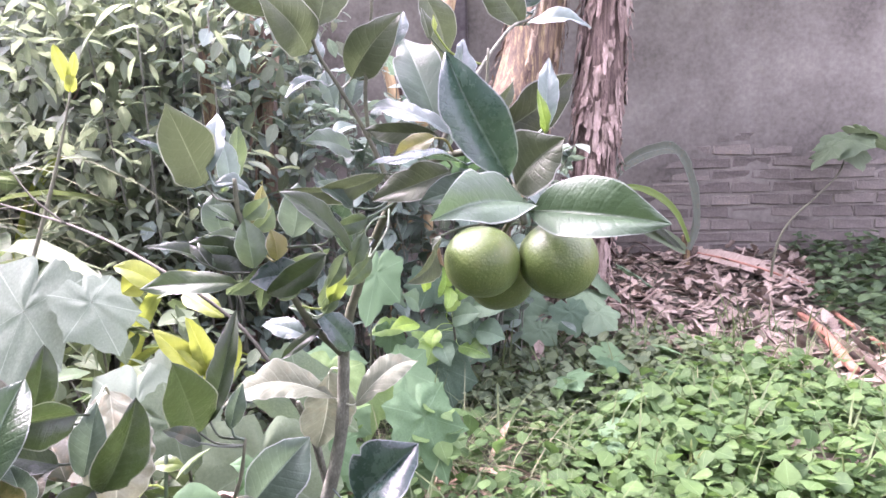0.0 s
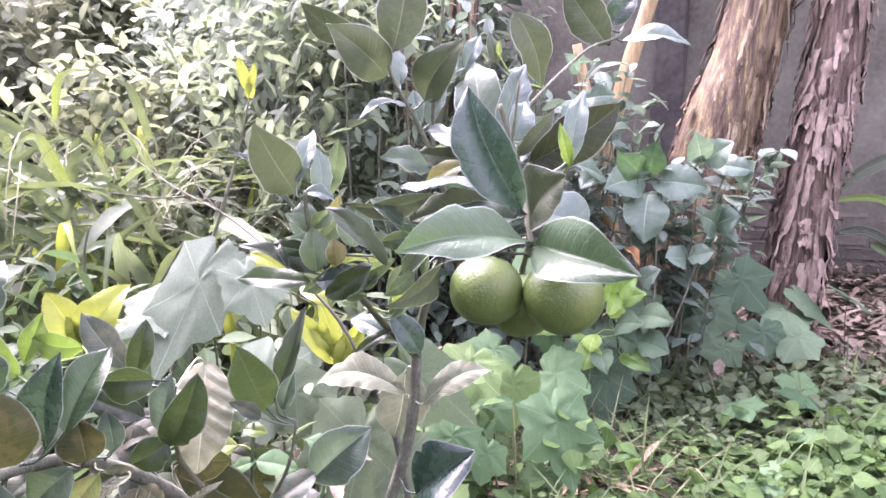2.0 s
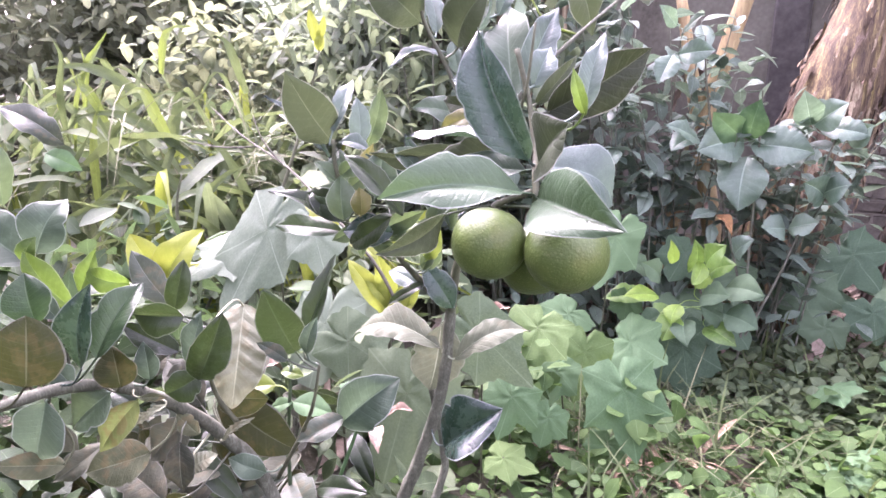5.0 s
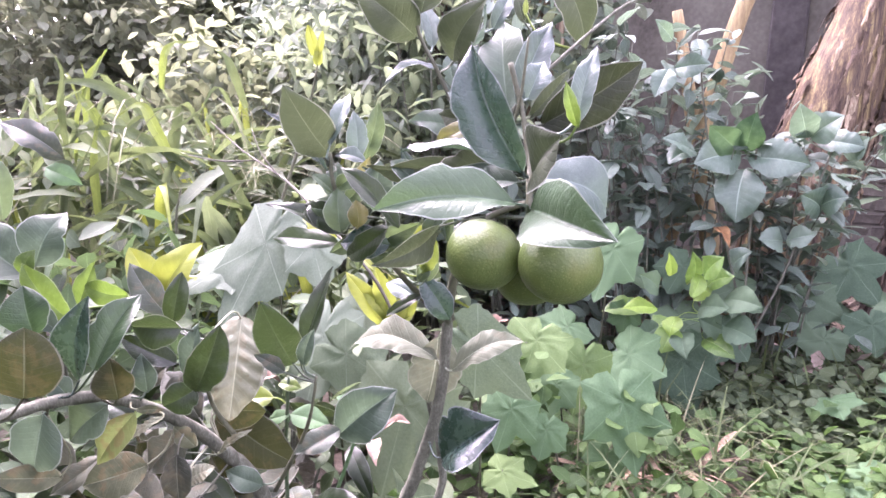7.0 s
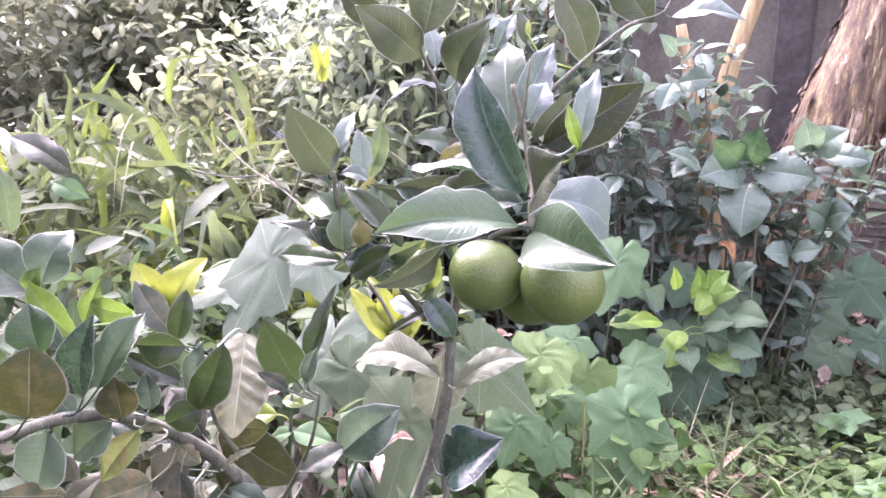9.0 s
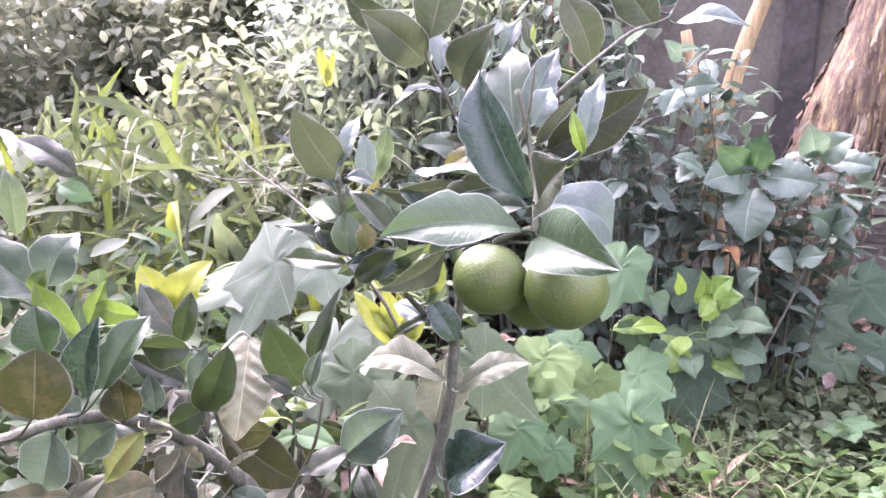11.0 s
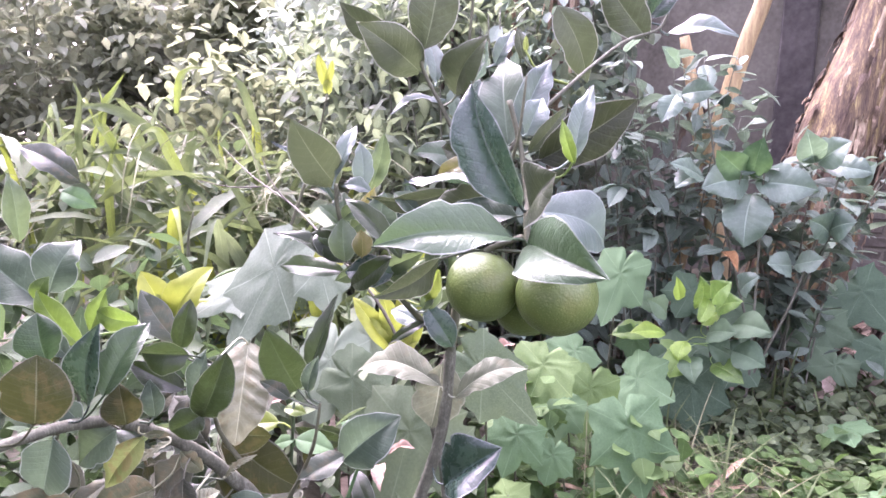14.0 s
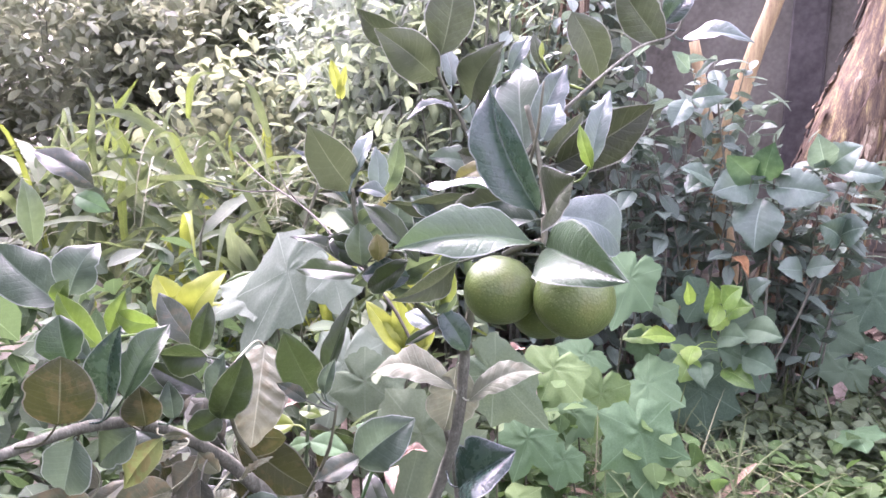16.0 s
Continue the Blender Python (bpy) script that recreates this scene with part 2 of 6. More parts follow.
    "weed_dark": leaf_material("weed_leaf_dark", (0.018, 0.038, 0.018), (0.055, 0.092, 0.04), (0.09, 0.15, 0.045), rough=0.6, share=0.35, rim_light=0.0, islands=True, gloss=0.2),
    "blade": leaf_material("grass_blade", (0.02, 0.042, 0.017), (0.082, 0.115, 0.048), (0.15, 0.19, 0.06), rough=0.62, share=0.38, veins=0.3, rim_light=0.0, islands=True, gloss=0.2),
    "banana_leaf": leaf_material("banana_leaf", (0.05, 0.085, 0.02), (0.15, 0.20, 0.045), (0.26, 0.34, 0.06), rough=0.45, share=0.3, rim_light=0.0),
    "dry": rough_material("dry_leaf", [(0.2, (0.085, 0.066, 0.05)), (0.48, (0.18, 0.146, 0.115)), (0.8, (0.28, 0.238, 0.192))], 30, 0.9, 0.6, 0.004, (1, 6, 1), chance=0.45, islands=True),
    "dry_pink": rough_material("curled_dead_leaf", [(0.3, (0.11, 0.07, 0.05)), (0.6, (0.27, 0.2, 0.155)), (0.8, (0.38, 0.31, 0.25))], 40, 0.8, 0.6, 0.002, chance=0.3),
    "dry_orange": rough_material("rust_dead_leaf", [(0.3, (0.09, 0.045, 0.02)), (0.6, (0.25, 0.14, 0.06)), (0.8, (0.34, 0.24, 0.13))], 40, 0.8, 0.6, 0.002, chance=0.3),
    "dry_red": rough_material("dry_sheath", [(0.3, (0.10, 0.045, 0.03)), (0.8, (0.34, 0.17, 0.11))], 20, 0.7, 0.5, 0.003, (1, 8, 1)),
    "husk": rough_material("banana_husk", [(0.25, (0.045, 0.031, 0.025)), (0.5, (0.15, 0.113, 0.09)), (0.8, (0.31, 0.25, 0.21))], 16, 0.8, 0.7, 0.006, (6, 6, 0.5), chance=0.35),
    "husk_dark": rough_material("banana_husk_dark", [(0.25, (0.03, 0.02, 0.014)), (0.5, (0.10, 0.072, 0.05)), (0.72, (0.20, 0.15, 0.10)), (0.88, (0.33, 0.28, 0.19))], 16, 0.8, 0.8, 0.008, (6, 6, 0.4), chance=0.6),
    "banana": rough_material("banana_stem", [(0.32, (0.035, 0.022, 0.017)), (0.46, (0.085, 0.06, 0.04)), (0.55, (0.15, 0.11, 0.06)), (0.66, (0.33, 0.275, 0.115))], 7, 0.6, 0.7, 0.008, (7, 7, 0.25)),
    "banana_pale": rough_material("banana_stem_pale", [(0.3, (0.14, 0.09, 0.05)), (0.6, (0.32, 0.25, 0.13)), (0.8, (0.42, 0.36, 0.22))], 12, 0.6, 0.4, 0.003, (5, 5, 0.5)),
    "bark": rough_material("citrus_bark", [(0.3, (0.034, 0.037, 0.026)), (0.52, (0.09, 0.096, 0.07)), (0.68, (0.17, 0.182, 0.14))], 48, 0.85, 0.7, 0.002, (1.5, 1.5, 0.7)),
    "twig": rough_material("green_twig", [(0.3, (0.04, 0.046, 0.028)), (0.7, (0.105, 0.112, 0.068))], 80, 0.6, 0.4, 0.001),
    "dead_twig": rough_material("dead_twig", [(0.3, (0.035, 0.034, 0.026)), (0.7, (0.10, 0.098, 0.075))], 60, 0.8, 0.5, 0.001),
    "damp": rough_material("damp_plaster", [(0.3, (0.03, 0.028, 0.027)), (0.6, (0.075, 0.07, 0.068)), (0.8, (0.12, 0.112, 0.108))], 4, 0.85, 0.5, 0.004),
    "soil": rough_material("soil", [(0.3, (0.034, 0.033, 0.023)), (0.7, (0.088, 0.083, 0.058))], 9, 0.95, 0.8, 0.02),
    "plaster": rough_material("old_plaster", [(0.32, (0.0522, 0.0488, 0.0409)), (0.45, (0.095, 0.0915, 0.0774)), (0.56, (0.123, 0.12, 0.102)), (0.72, (0.176, 0.171, 0.145))], 2.0, 0.9, 0.5, 0.006, fine=22),
    "brick": rough_material("worn_brick", [(0.2, (0.043, 0.0387, 0.0335)), (0.45, (0.0817, 0.0747, 0.064)), (0.65, (0.116, 0.108, 0.0913)), (0.9, (0.172, 0.135, 0.101))], 9, 0.9, 0.8, 0.008, chance=0.3),
    "mortar": rough_material("mortar", [(0.3, (0.085, 0.0782, 0.0675)), (0.7, (0.162, 0.156, 0.131))], 12, 0.95, 0.6, 0.004),
}


def peel_material():
    m, t, b = shader("green_orange_peel")
    place = t.nodes.new("ShaderNodeTexCoord")
    patch = node(t, "TexNoise", Scale=22.0, Detail=3.0)
    pore = node(t, "TexVoronoi", Scale=430.0)
    for n in (patch, pore):
        t.links.new(place.outputs["Object"], n.inputs["Vector"])
    colour = ramp(t, patch.outputs[0], [(0.3, (0.044, 0.076, 0.018)), (0.6, (0.078, 0.114, 0.029)), (0.85, (0.155, 0.165, 0.05))])
    dots = ramp(t, pore.outputs["Distance"], [(0.12, (1, 1, 1)), (0.3, (0, 0, 0))])
    colour = mixed(t, maths(t, "MULTIPLY", dots, 0.45), colour, (0.19, 0.22, 0.09))
    t.links.new(colour, b.inputs["Base Color"])
    b.inputs["Roughness"].default_value = 0.43
    b.inputs["Specular IOR Level"].default_value = 0.4
    swell = node(t, "TexNoise", Scale=300.0, Detail=3.0)
    t.links.new(place.outputs["Object"], swell.inputs["Vector"])
    bump(t, b, maths(t, "ADD", maths(t, "MULTIPLY", pore.outputs["Distance"], 0.5), swell.outputs[0]), 0.32, 0.0012)
    return m


MAT["peel"] = peel_material()


# ---- makers ----
def smooth(data):
    data.polygons.foreach_set("use_smooth", [True] * len(data.polygons))
    return data


def mesh_of(name, verts, faces, material, uvs=None, soft=True):
    data = bpy.data.meshes.new(name)
    data.from_pydata([tuple(v) for v in verts], [], faces)
    if uvs is not None:
        layer = data.uv_layers.new(name="UVMap")
        loops = np.empty(len(data.loops), dtype=np.int32)
        data.loops.foreach_get("vertex_index", loops)
        layer.data.foreach_set("uv", np.asarray(uvs, dtype=np.float32)[loops].ravel())
    data.materials.append(MAT[material])
    if soft:
        smooth(data)
    return data


def thing(name, label, category, at=(0, 0, 0), group="", kind=""):
    ob = new(name)
    ob.location = at
    return tagged(ob, label, category, group, kind)


def hang(name, data, parent, m=None, label=""):
    """Links a mesh under a thing; m is its pose in the world."""
    ob = new(name, data)
    ob.parent = parent
    up = parent
    base = Matrix.Identity(4)
    while up is not None:
        base = up.matrix_basis @ base
        up = up.parent
    ob.matrix_basis = base.inverted() @ (m if m is not None else Matrix.Identity(4))
    return tagged(ob, label) if label else ob


def tube_data(points, radii, sides=8, knots=0.0, seed=0):
    """Verts and faces of a round limb along a smoothed line."""
    rng = random.Random(seed)
    pts = [Vector(p) for p in points]
    line, rad = [], []
    for k in range(len(pts) - 1):
        a, b, c, d = pts[max(k - 1, 0)], pts[k], pts[k + 1], pts[min(k + 2, len(pts) - 1)]
        for s in range(5):
            u = s / 5
            line.append(0.5 * (2 * b + (c - a) * u + (2 * a - 5 * b + 4 * c - d) * u * u + (3 * b - a - 3 * c + d) * u ** 3))
            rad.append(radii[k] + (radii[k + 1] - radii[k]) * u)
    line.append(pts[-1])
    rad.append(radii[-1])
    verts, faces = [], []
    side = Vector((0.31, 0.77, 0.2))
    for k, p in enumerate(line):
        way = (line[min(k + 1, len(line) - 1)] - line[max(k - 1, 0)]).normalized()
        side = (side - way * side.dot(way)).normalized()
        other = way.cross(side)
        for s in range(sides):
            a = 2 * math.pi * s / sides
            r = rad[k] * (1 + knots * (rng.random() - 0.5))
            verts.append(p + side * (r * math.cos(a)) + other * (r * math.sin(a)))
    for k in range(len(line) - 1):
        for s in range(sides):
            q = (s + 1) % sides
            faces.append((k * sides + s, k * sides + q, (k + 1) * sides + q, (k + 1) * sides + s))
    faces.append(tuple(range(sides))[::-1])
    faces.append(tuple(range(len(verts) - sides, len(verts))))
    return verts, faces


BRANCH = {}


def limb(parent, name, points, radii, material="bark", sides=8, knots=0.25, label=""):
    verts, faces = tube_data(points, radii, sides, knots, len(points))
    BRANCH.setdefault(parent.name, []).extend(v for v in verts)
    return hang(name, mesh_of(name, verts, faces, material), parent, None, label)


def blade_data(length, width, fold, arch, seed, nu=12, nv=3, point=1.0, wave=1.0, ridges=0.0):
    """A leaf blade along +X with its face to +Z: folded along the midrib, arched along its length, waved at the margin."""
    rng = random.Random(seed)
    p1, p2, lean = rng.uniform(0, 6.28), rng.uniform(0, 6.28), rng.uniform(-0.08, 0.08)
    twist, nod = rng.uniform(-0.75, 0.75), rng.uniform(0.03, 0.2)
    nick = [(rng.uniform(0.2, 0.9), rng.uniform(0.0, 0.13)) for _ in range(2)]
    verts, uvs, faces = [], [], []
    cross = [-k / nv for k in range(nv, 0, -1)] + [-0.07, 0.0, 0.07] + [k / nv for k in range(1, nv + 1)]
    for i in range(nu + 1):
        u = i / nu
        q = min(1, u ** 0.88)
        full = width / 2 * (math.sin(math.pi * q) ** ((0.74 if q < 0.5 else 0.74 + 0.5 * (q - 0.5)) * point) + 0.012)
        bend = arch * length * 4 * u * (1 - u)
        bend_side = lambda v: ridges * length * abs(v) * (1 - 0.6 * abs(v)) * math.sin(44 * (u - 0.16 * abs(v))) * math.sin(math.pi * u)
        for v in cross:
            ripple = wave * 0.018 * length * v * v * math.sin(9 * u + (p1 if v > 0 else p2)) + wave * 0.006 * length * math.sin(21 * u + 3 * v + p1) * abs(v)
            at_side, deep = nick[0 if v > 0 else 1]
            w = full * (1 + 0.03 * math.sin(15 * u + (p2 if v > 0 else p1)) - wave * deep * math.exp(-((u - at_side) / 0.05) ** 2))
            y0, z0 = v * w * math.cos(radians(fold) / 2), abs(v) * w * math.sin(radians(fold) / 2) * (1.25 - 0.5 * abs(v)) + 0.22 * w * abs(v) * (1 - abs(v))
            c, s = math.cos(twist * (u - 0.4)), math.sin(twist * (u - 0.4))
            verts.append((u * length, y0 * c - z0 * s + lean * length * math.sin(math.pi * u) * 0.6,
                          y0 * s + z0 * c + bend + bend_side(v) + ripple + nod * length * (u * u * u - u) * -0.6))
            uvs.append((u, 0.5 + v / 2))
    n = len(cross)
    for i in range(nu):
        for j in range(n - 1):
            a = i * n + j
            faces.append((a, a + n, a + n + 1, a + 1))
    return verts, uvs, faces


COUNT = [0]
RIBBED = {"broadleaf": 0.03, "cream": 0.12, "shrub": 0.014, "fresh": 0.014, "sunlit_pale": 0.035, "sky_sheen": 0.01}


def leaf(parent, base, tip, normal, width, fold=15, arch=0.04, material="citrus"):
    """One leaf from its base to its tip, facing the normal, with its stalk back to the nearest branch."""
    COUNT[0] += 1
    base, tip, normal = Vector(base), Vector(tip), Vector(normal)
    x = (tip - base).normalized()
    y = normal.cross(x).normalized()
    z = x.cross(y)
    verts, uvs, faces = blade_data((tip - base).length, width, fold, arch, COUNT[0], 60 if material == "cream" else 30 if material in RIBBED else 14, 3, 0.74 if material in ("lime", "under", "cream", "deep") else 1.0, 2.0 if material in ("dead", "dull", "tan", "pale") else 1.5, RIBBED.get(material, 0.0))
    m = Matrix((x, y, z)).transposed().to_4x4()
    m.translation = base
    near = min(BRANCH.get(parent.name, [base]), key=lambda p: (p - base).length)
    if 0.002 < (near - base).length < 0.09:
        back = m.inverted() @ near
        mid = Vector((-0.25 * back.length, 0, 0)).lerp(back, 0.35)
        sv, sf = tube_data([Vector((0.003, 0, 0)), mid, back], [0.0011, 0.0011, 0.0014], 5)
        k = len(verts)
        verts = verts + [tuple(v) for v in sv]
        uvs = uvs + [(0.5, 0.5)] * len(sv)
        faces = faces + [tuple(k + q for q in f) for f in sf]
    return hang("leaf", mesh_of("leaf", verts, faces, material, uvs), parent, m)


# ---- scattered foliage ----
def template(shape, fold=0.25, droop=0.15):
    """A small leaf of unit length: outline half-widths by stations along it."""
    verts, uvs, faces = [], [], []
    n = len(shape)
    for i, w in enumerate(shape):
        u = i / (n - 1)
        for v in (-1, 0, 1):
            verts.append((u, v * w, abs(v) * w * fold - droop * u * u))
            uvs.append((u, 0.5 + v / 2))
    for i in range(n - 1):
        for j in range(2):
            a = i * 3 + j
            faces.append((a, a + 3, a + 4, a + 1))
    return np.array(verts), np.array(uvs), np.array(faces)


OVAL = template((0.01, 0.2, 0.27, 0.21, 0.01))
LANCE = template((0.01, 0.15, 0.19, 0.13, 0.005), 0.3, 0.2)
HEART = template((0.12, 0.46, 0.40, 0.2, 0.01), 0.15, 0.18)
REED = template((0.006, 0.007, 0.006, 0.004, 0.001), 0.3, 0.75)
ROUND = template((0.03, 0.36, 0.42, 0.3, 0.02), 0.12, 0.12)
GRASS = template((0.035, 0.045, 0.042, 0.03, 0.003), 0.5, 0.55)
FLAKE = template((0.10, 0.26, 0.17, 0.24, 0.03), 0.55, -0.35)
PLATE = template((0.2, 0.34, 0.3, 0.2, 0.02), -0.35, 0.3)
STRIP = template((0.03, 0.05, 0.045, 0.055, 0.012), 0.8, 0.2)


def turns(rng, count, tilt, spread, heading=None, turn=math.pi):
    """Rotation matrices: heading round z, pitch up or down, a little roll."""
    a = rng.uniform(-turn, turn, count) + (heading if heading is not None else 0.0)
    p = rng.normal(tilt, spread, count)
    r = rng.normal(0, spread * 0.8, count)
    ca, sa, cp, sp, cr, sr = np.cos(a), np.sin(a), np.cos(p), np.sin(p), np.cos(r), np.sin(r)
    x = np.stack([ca * cp, sa * cp, sp], -1)
    y0 = np.stack([-sa, ca, np.zeros(count)], -1)
    z0 = np.cross(x, y0)
    y = y0 * cr[:, None] + z0 * sr[:, None]
    z = np.cross(x, y)
    return np.stack([x, y, z], -1)


def strew(name, shape, places, sizes, rot, material):
    """Many small leaves in one mesh."""
    tv, tu, tf = shape
    n, k = len(places), len(tv)
    v = (np.einsum("nij,kj->nki", rot, tv) * sizes[:, None, None] + places[:, None, :]).reshape(-1, 3)
    f = (tf[None] + (np.arange(n) * k)[:, None, None]).reshape(-1, 4)
    data = bpy.data.meshes.new(name)
    data.vertices.add(len(v))
    data.vertices.foreach_set("co", v.ravel())
    data.loops.add(f.size)
    data.loops.foreach_set("vertex_index", f.ravel())
    data.polygons.add(len(f))
    data.polygons.foreach_set("loop_start", np.arange(0, f.size, 4))
    data.update(calc_edges=True)
    layer = data.uv_layers.new(name="UVMap")
    layer.data.foreach_set("uv", np.tile(tu, (n, 1))[f.ravel()].astype(np.float32).ravel())
    data.materials.append(MAT[material])
    return smooth(data)


# ---- ground ----
def wall_y(x):
    return 2.9 - 0.489 * (x - 2.5)


def ground_z(x, y):
    """Flat plot with small bumps, heaped up towards the foot of the wall."""
    near = np.clip(1 - (wall_y(x) - y) / 1.3, 0, 1) * np.clip((x - 0.2) / 1.0, 0, 1)
    near = np.where(y > wall_y(x) + 0.4, 0, near)
    bumps = 0.014 * np.sin(3.1 * x + 1.3) * np.cos(2.7 * y) + 0.008 * np.sin(9.7 * x) * np.sin(8.3 * y + 0.7)
    return 0.20 * near ** 1.5 + bumps * np.exp(-0.02 * (x * x + y * y))


def build_ground():
    edge = [-600, -150, -40, -15, -8, -5.5]
    xs = np.array(edge + list(np.arange(-4, 7.01, 0.12)) + [8.5, 12, 25, 60, 200, 600])
    ys = np.array([-600, -150, -40, -12, -5, -3] + list(np.arange(-2, 7.01, 0.12)) + [8.5, 12, 25, 60, 200, 600])
    gx, gy = np.meshgrid(xs, ys, indexing="ij")
    gz = ground_z(gx, gy)
    verts = np.stack([gx, gy, gz], -1).reshape(-1, 3)
    ny = len(ys)
    faces = [(i * ny + j, (i + 1) * ny + j, (i + 1) * ny + j + 1, i * ny + j + 1) for i in range(len(xs) - 1) for j in range(ny - 1)]
    ob = new("ground", mesh_of("ground", verts, faces, "soil"))
    tagged(ob, "dark crumbly garden soil under weeds and litter", "ground", kind="structure")


build_ground()


# ---- wall ----
WALL_TURN = Matrix.Translation((2.5, 2.9, 0)) @ Matrix.Rotation(math.atan(-0.489), 4, "Z")


def box_mesh(name, x0, x1, y0, y1, z0, z1, material, bevel=0.0, rough=0.0, seed=0):
    bm = bmesh.new()
    bmesh.ops.create_cube(bm, size=1)
    for v in bm.verts:
        v.co = Vector((x0 + (v.co.x + 0.5) * (x1 - x0), y0 + (v.co.y + 0.5) * (y1 - y0), z0 + (v.co.z + 0.5) * (z1 - z0)))
    if bevel:
        bmesh.ops.bevel(bm, geom=bm.edges[:], offset=bevel, segments=1, affect="EDGES")
    rng = random.Random(seed)
    for v in bm.verts:
        v.co += Vector([rng.uniform(-rough, rough) for _ in range(3)])
    data = bpy.data.meshes.new(name)
    bm.to_mesh(data)
    bm.free()
    data.materials.append(MAT[material])
    return data


def build_wall():
    wall = new("wall_north", box_mesh("wall_north", -3.6, 6.5, 0.02, 0.22, -0.15, 2.9, "mortar"))
    wall.matrix_basis = WALL_TURN
    tagged(wall, "old brick garden wall with weathered grey plaster", "wall", kind="structure")

    # the plaster coat, broken away along an uneven lower line
    rng = random.Random(4)
    nx, nz = 210, 70
    verts, faces = [], []
    low = [0.98 + 0.07 * math.sin(1.7 * k * 0.048 + 1) + 0.05 * math.sin(5.1 * k * 0.048) + rng.uniform(-0.025, 0.025) for k in range(nx + 1)]
    for i in range(nx + 1):
        x = -3.6 + 10.1 * i / nx
        for j in range(nz + 1):
            z = -0.1 + 2.98 * j / nz
            bare = min(1, max(0, (low[i] - z) / 0.3))
            y = -0.008 + 0.028 * bare + (0.008 + 0.004 * bare) * noise.noise((x * 1.6, z * 1.6, 3)) + (0.004 + 0.005 * bare) * noise.noise((x * 6, z * 6, 1))
            verts.append((x, y, z))
    for i in range(nx):
        for j in range(nz):
            a = i * (nz + 1) + j
            faces.append((a, a + nz + 1, a + nz + 2, a + 1))
    hang("plaster", mesh_of("plaster", verts, faces, "plaster"), wall, WALL_TURN, "weathered lilac-grey plaster")
    pier = box_mesh("pier", -1.5, -1.32, -0.05, 0.03, 0.0, 2.88, "damp", 0.012)
    hang("pier", pier, wall, WALL_TURN, "slim damp-stained pier")
    return wall


wall = build_wall()

# ---- the citrus tree with the fruit ----
tree = thing("citrus_tree", "young citrus tree bearing three green oranges", "tree", (-0.19, 0.285, 0.0))
limb(tree, "trunk", [(-0.19, 0.285, -0.02), (-0.17, 0.282, 0.18), (-0.145, 0.279, 0.32), (-0.117, 0.275, 0.406), (-0.09, 0.27, 0.507), (-0.082, 0.268, 0.60), (-0.083, 0.268, 0.618)],
     [0.012, 0.011, 0.0095, 0.0085, 0.0075, 0.0068, 0.006])
limb(tree, "trunk", [(-0.14, 0.30, 0.22), (-0.10, 0.33, 0.33), (-0.096, 0.33, 0.379), (-0.112, 0.32, 0.474), (-0.134, 0.31, 0.541)], [0.006, 0.006, 0.0055, 0.005, 0.0035])
limb(tree, "dead_branch", [(-0.134, 0.31, 0.535), (-0.19, 0.34, 0.63), (-0.277, 0.39, 0.70), (-0.385, 0.5, 0.75), (-0.54, 0.66, 0.79), (-0.69, 0.83, 0.838)], [0.0028, 0.0024, 0.002, 0.0018, 0.0014, 0.0008], "dead_twig", 7, 0.3, "bare pale dead branch")
limb(tree, "dead_branch", [(-0.40, 0.51, 0.755), (-0.44, 0.53, 0.79), (-0.47, 0.56, 0.83)], [0.0014, 0.0012, 0.0008], "dead_twig", 6, 0.3)
limb(tree, "dead_branch", [(-0.48, 0.60, 0.775), (-0.56, 0.62, 0.77), (-0.66, 0.68, 0.775)], [0.0014, 0.0012, 0.0008], "dead_twig", 6, 0.3)
limb(tree, "branch", [(-0.082, 0.268, 0.60), (-0.075, 0.255, 0.655), (-0.063, 0.24, 0.70), (-0.052, 0.21, 0.747), (-0.039, 0.17, 0.79), (-0.02, 0.11, 0.825), (0.0, 0.06, 0.835), (0.012, 0.03, 0.83)],
     [0.006, 0.0055, 0.005, 0.0046, 0.004, 0.0034, 0.003, 0.0026], "twig")
limb(tree, "branch", [(-0.083, 0.268, 0.606), (-0.118, 0.25, 0.648), (-0.144, 0.21, 0.695), (-0.169, 0.18, 0.739), (-0.19, 0.165, 0.778), (-0.193, 0.16, 0.816)], [0.0045, 0.004, 0.0035, 0.003, 0.0025, 0.002], "twig")
limb(tree, "branch", [(0.0, 0.062, 0.90), (0.012, 0.052, 0.86), (0.02, 0.035, 0.82), (0.022, 0.012, 0.80), (0.024, 0.002, 0.775)], [0.0024, 0.0024, 0.0024, 0.0026, 0.003], "twig")
limb(tree, "branch", [(-0.039, 0.17, 0.79), (-0.06, 0.185, 0.85), (-0.085, 0.195, 0.90), (-0.11, 0.2, 0.95), (-0.115, 0.2, 1.03)], [0.0028, 0.0025, 0.0022, 0.002, 0.0016], "twig")
limb(tree, "branch", [(-0.06, 0.185, 0.85), (-0.062, 0.185, 0.90), (-0.055, 0.18, 0.96), (-0.05, 0.18, 1.03)], [0.0022, 0.002, 0.0018, 0.0014], "twig")
limb(tree, "branch", [(-0.02, 0.11, 0.825), (0.01, 0.11, 0.875), (0.05, 0.15, 0.92), (0.10, 0.19, 0.965), (0.14, 0.215, 0.985), (0.15, 0.22, 1.03)], [0.0024, 0.002, 0.0018, 0.0016, 0.0014, 0.0011], "bark")
limb(tree, "branch", [(0.0, 0.06, 0.835), (0.01, 0.05, 0.87), (0.015, 0.05, 0.92)], [0.0016, 0.0014, 0.001], "twig")


def orange(centre, radius, stalk, seed):
    rng = random.Random(seed)
    bm = bmesh.new()
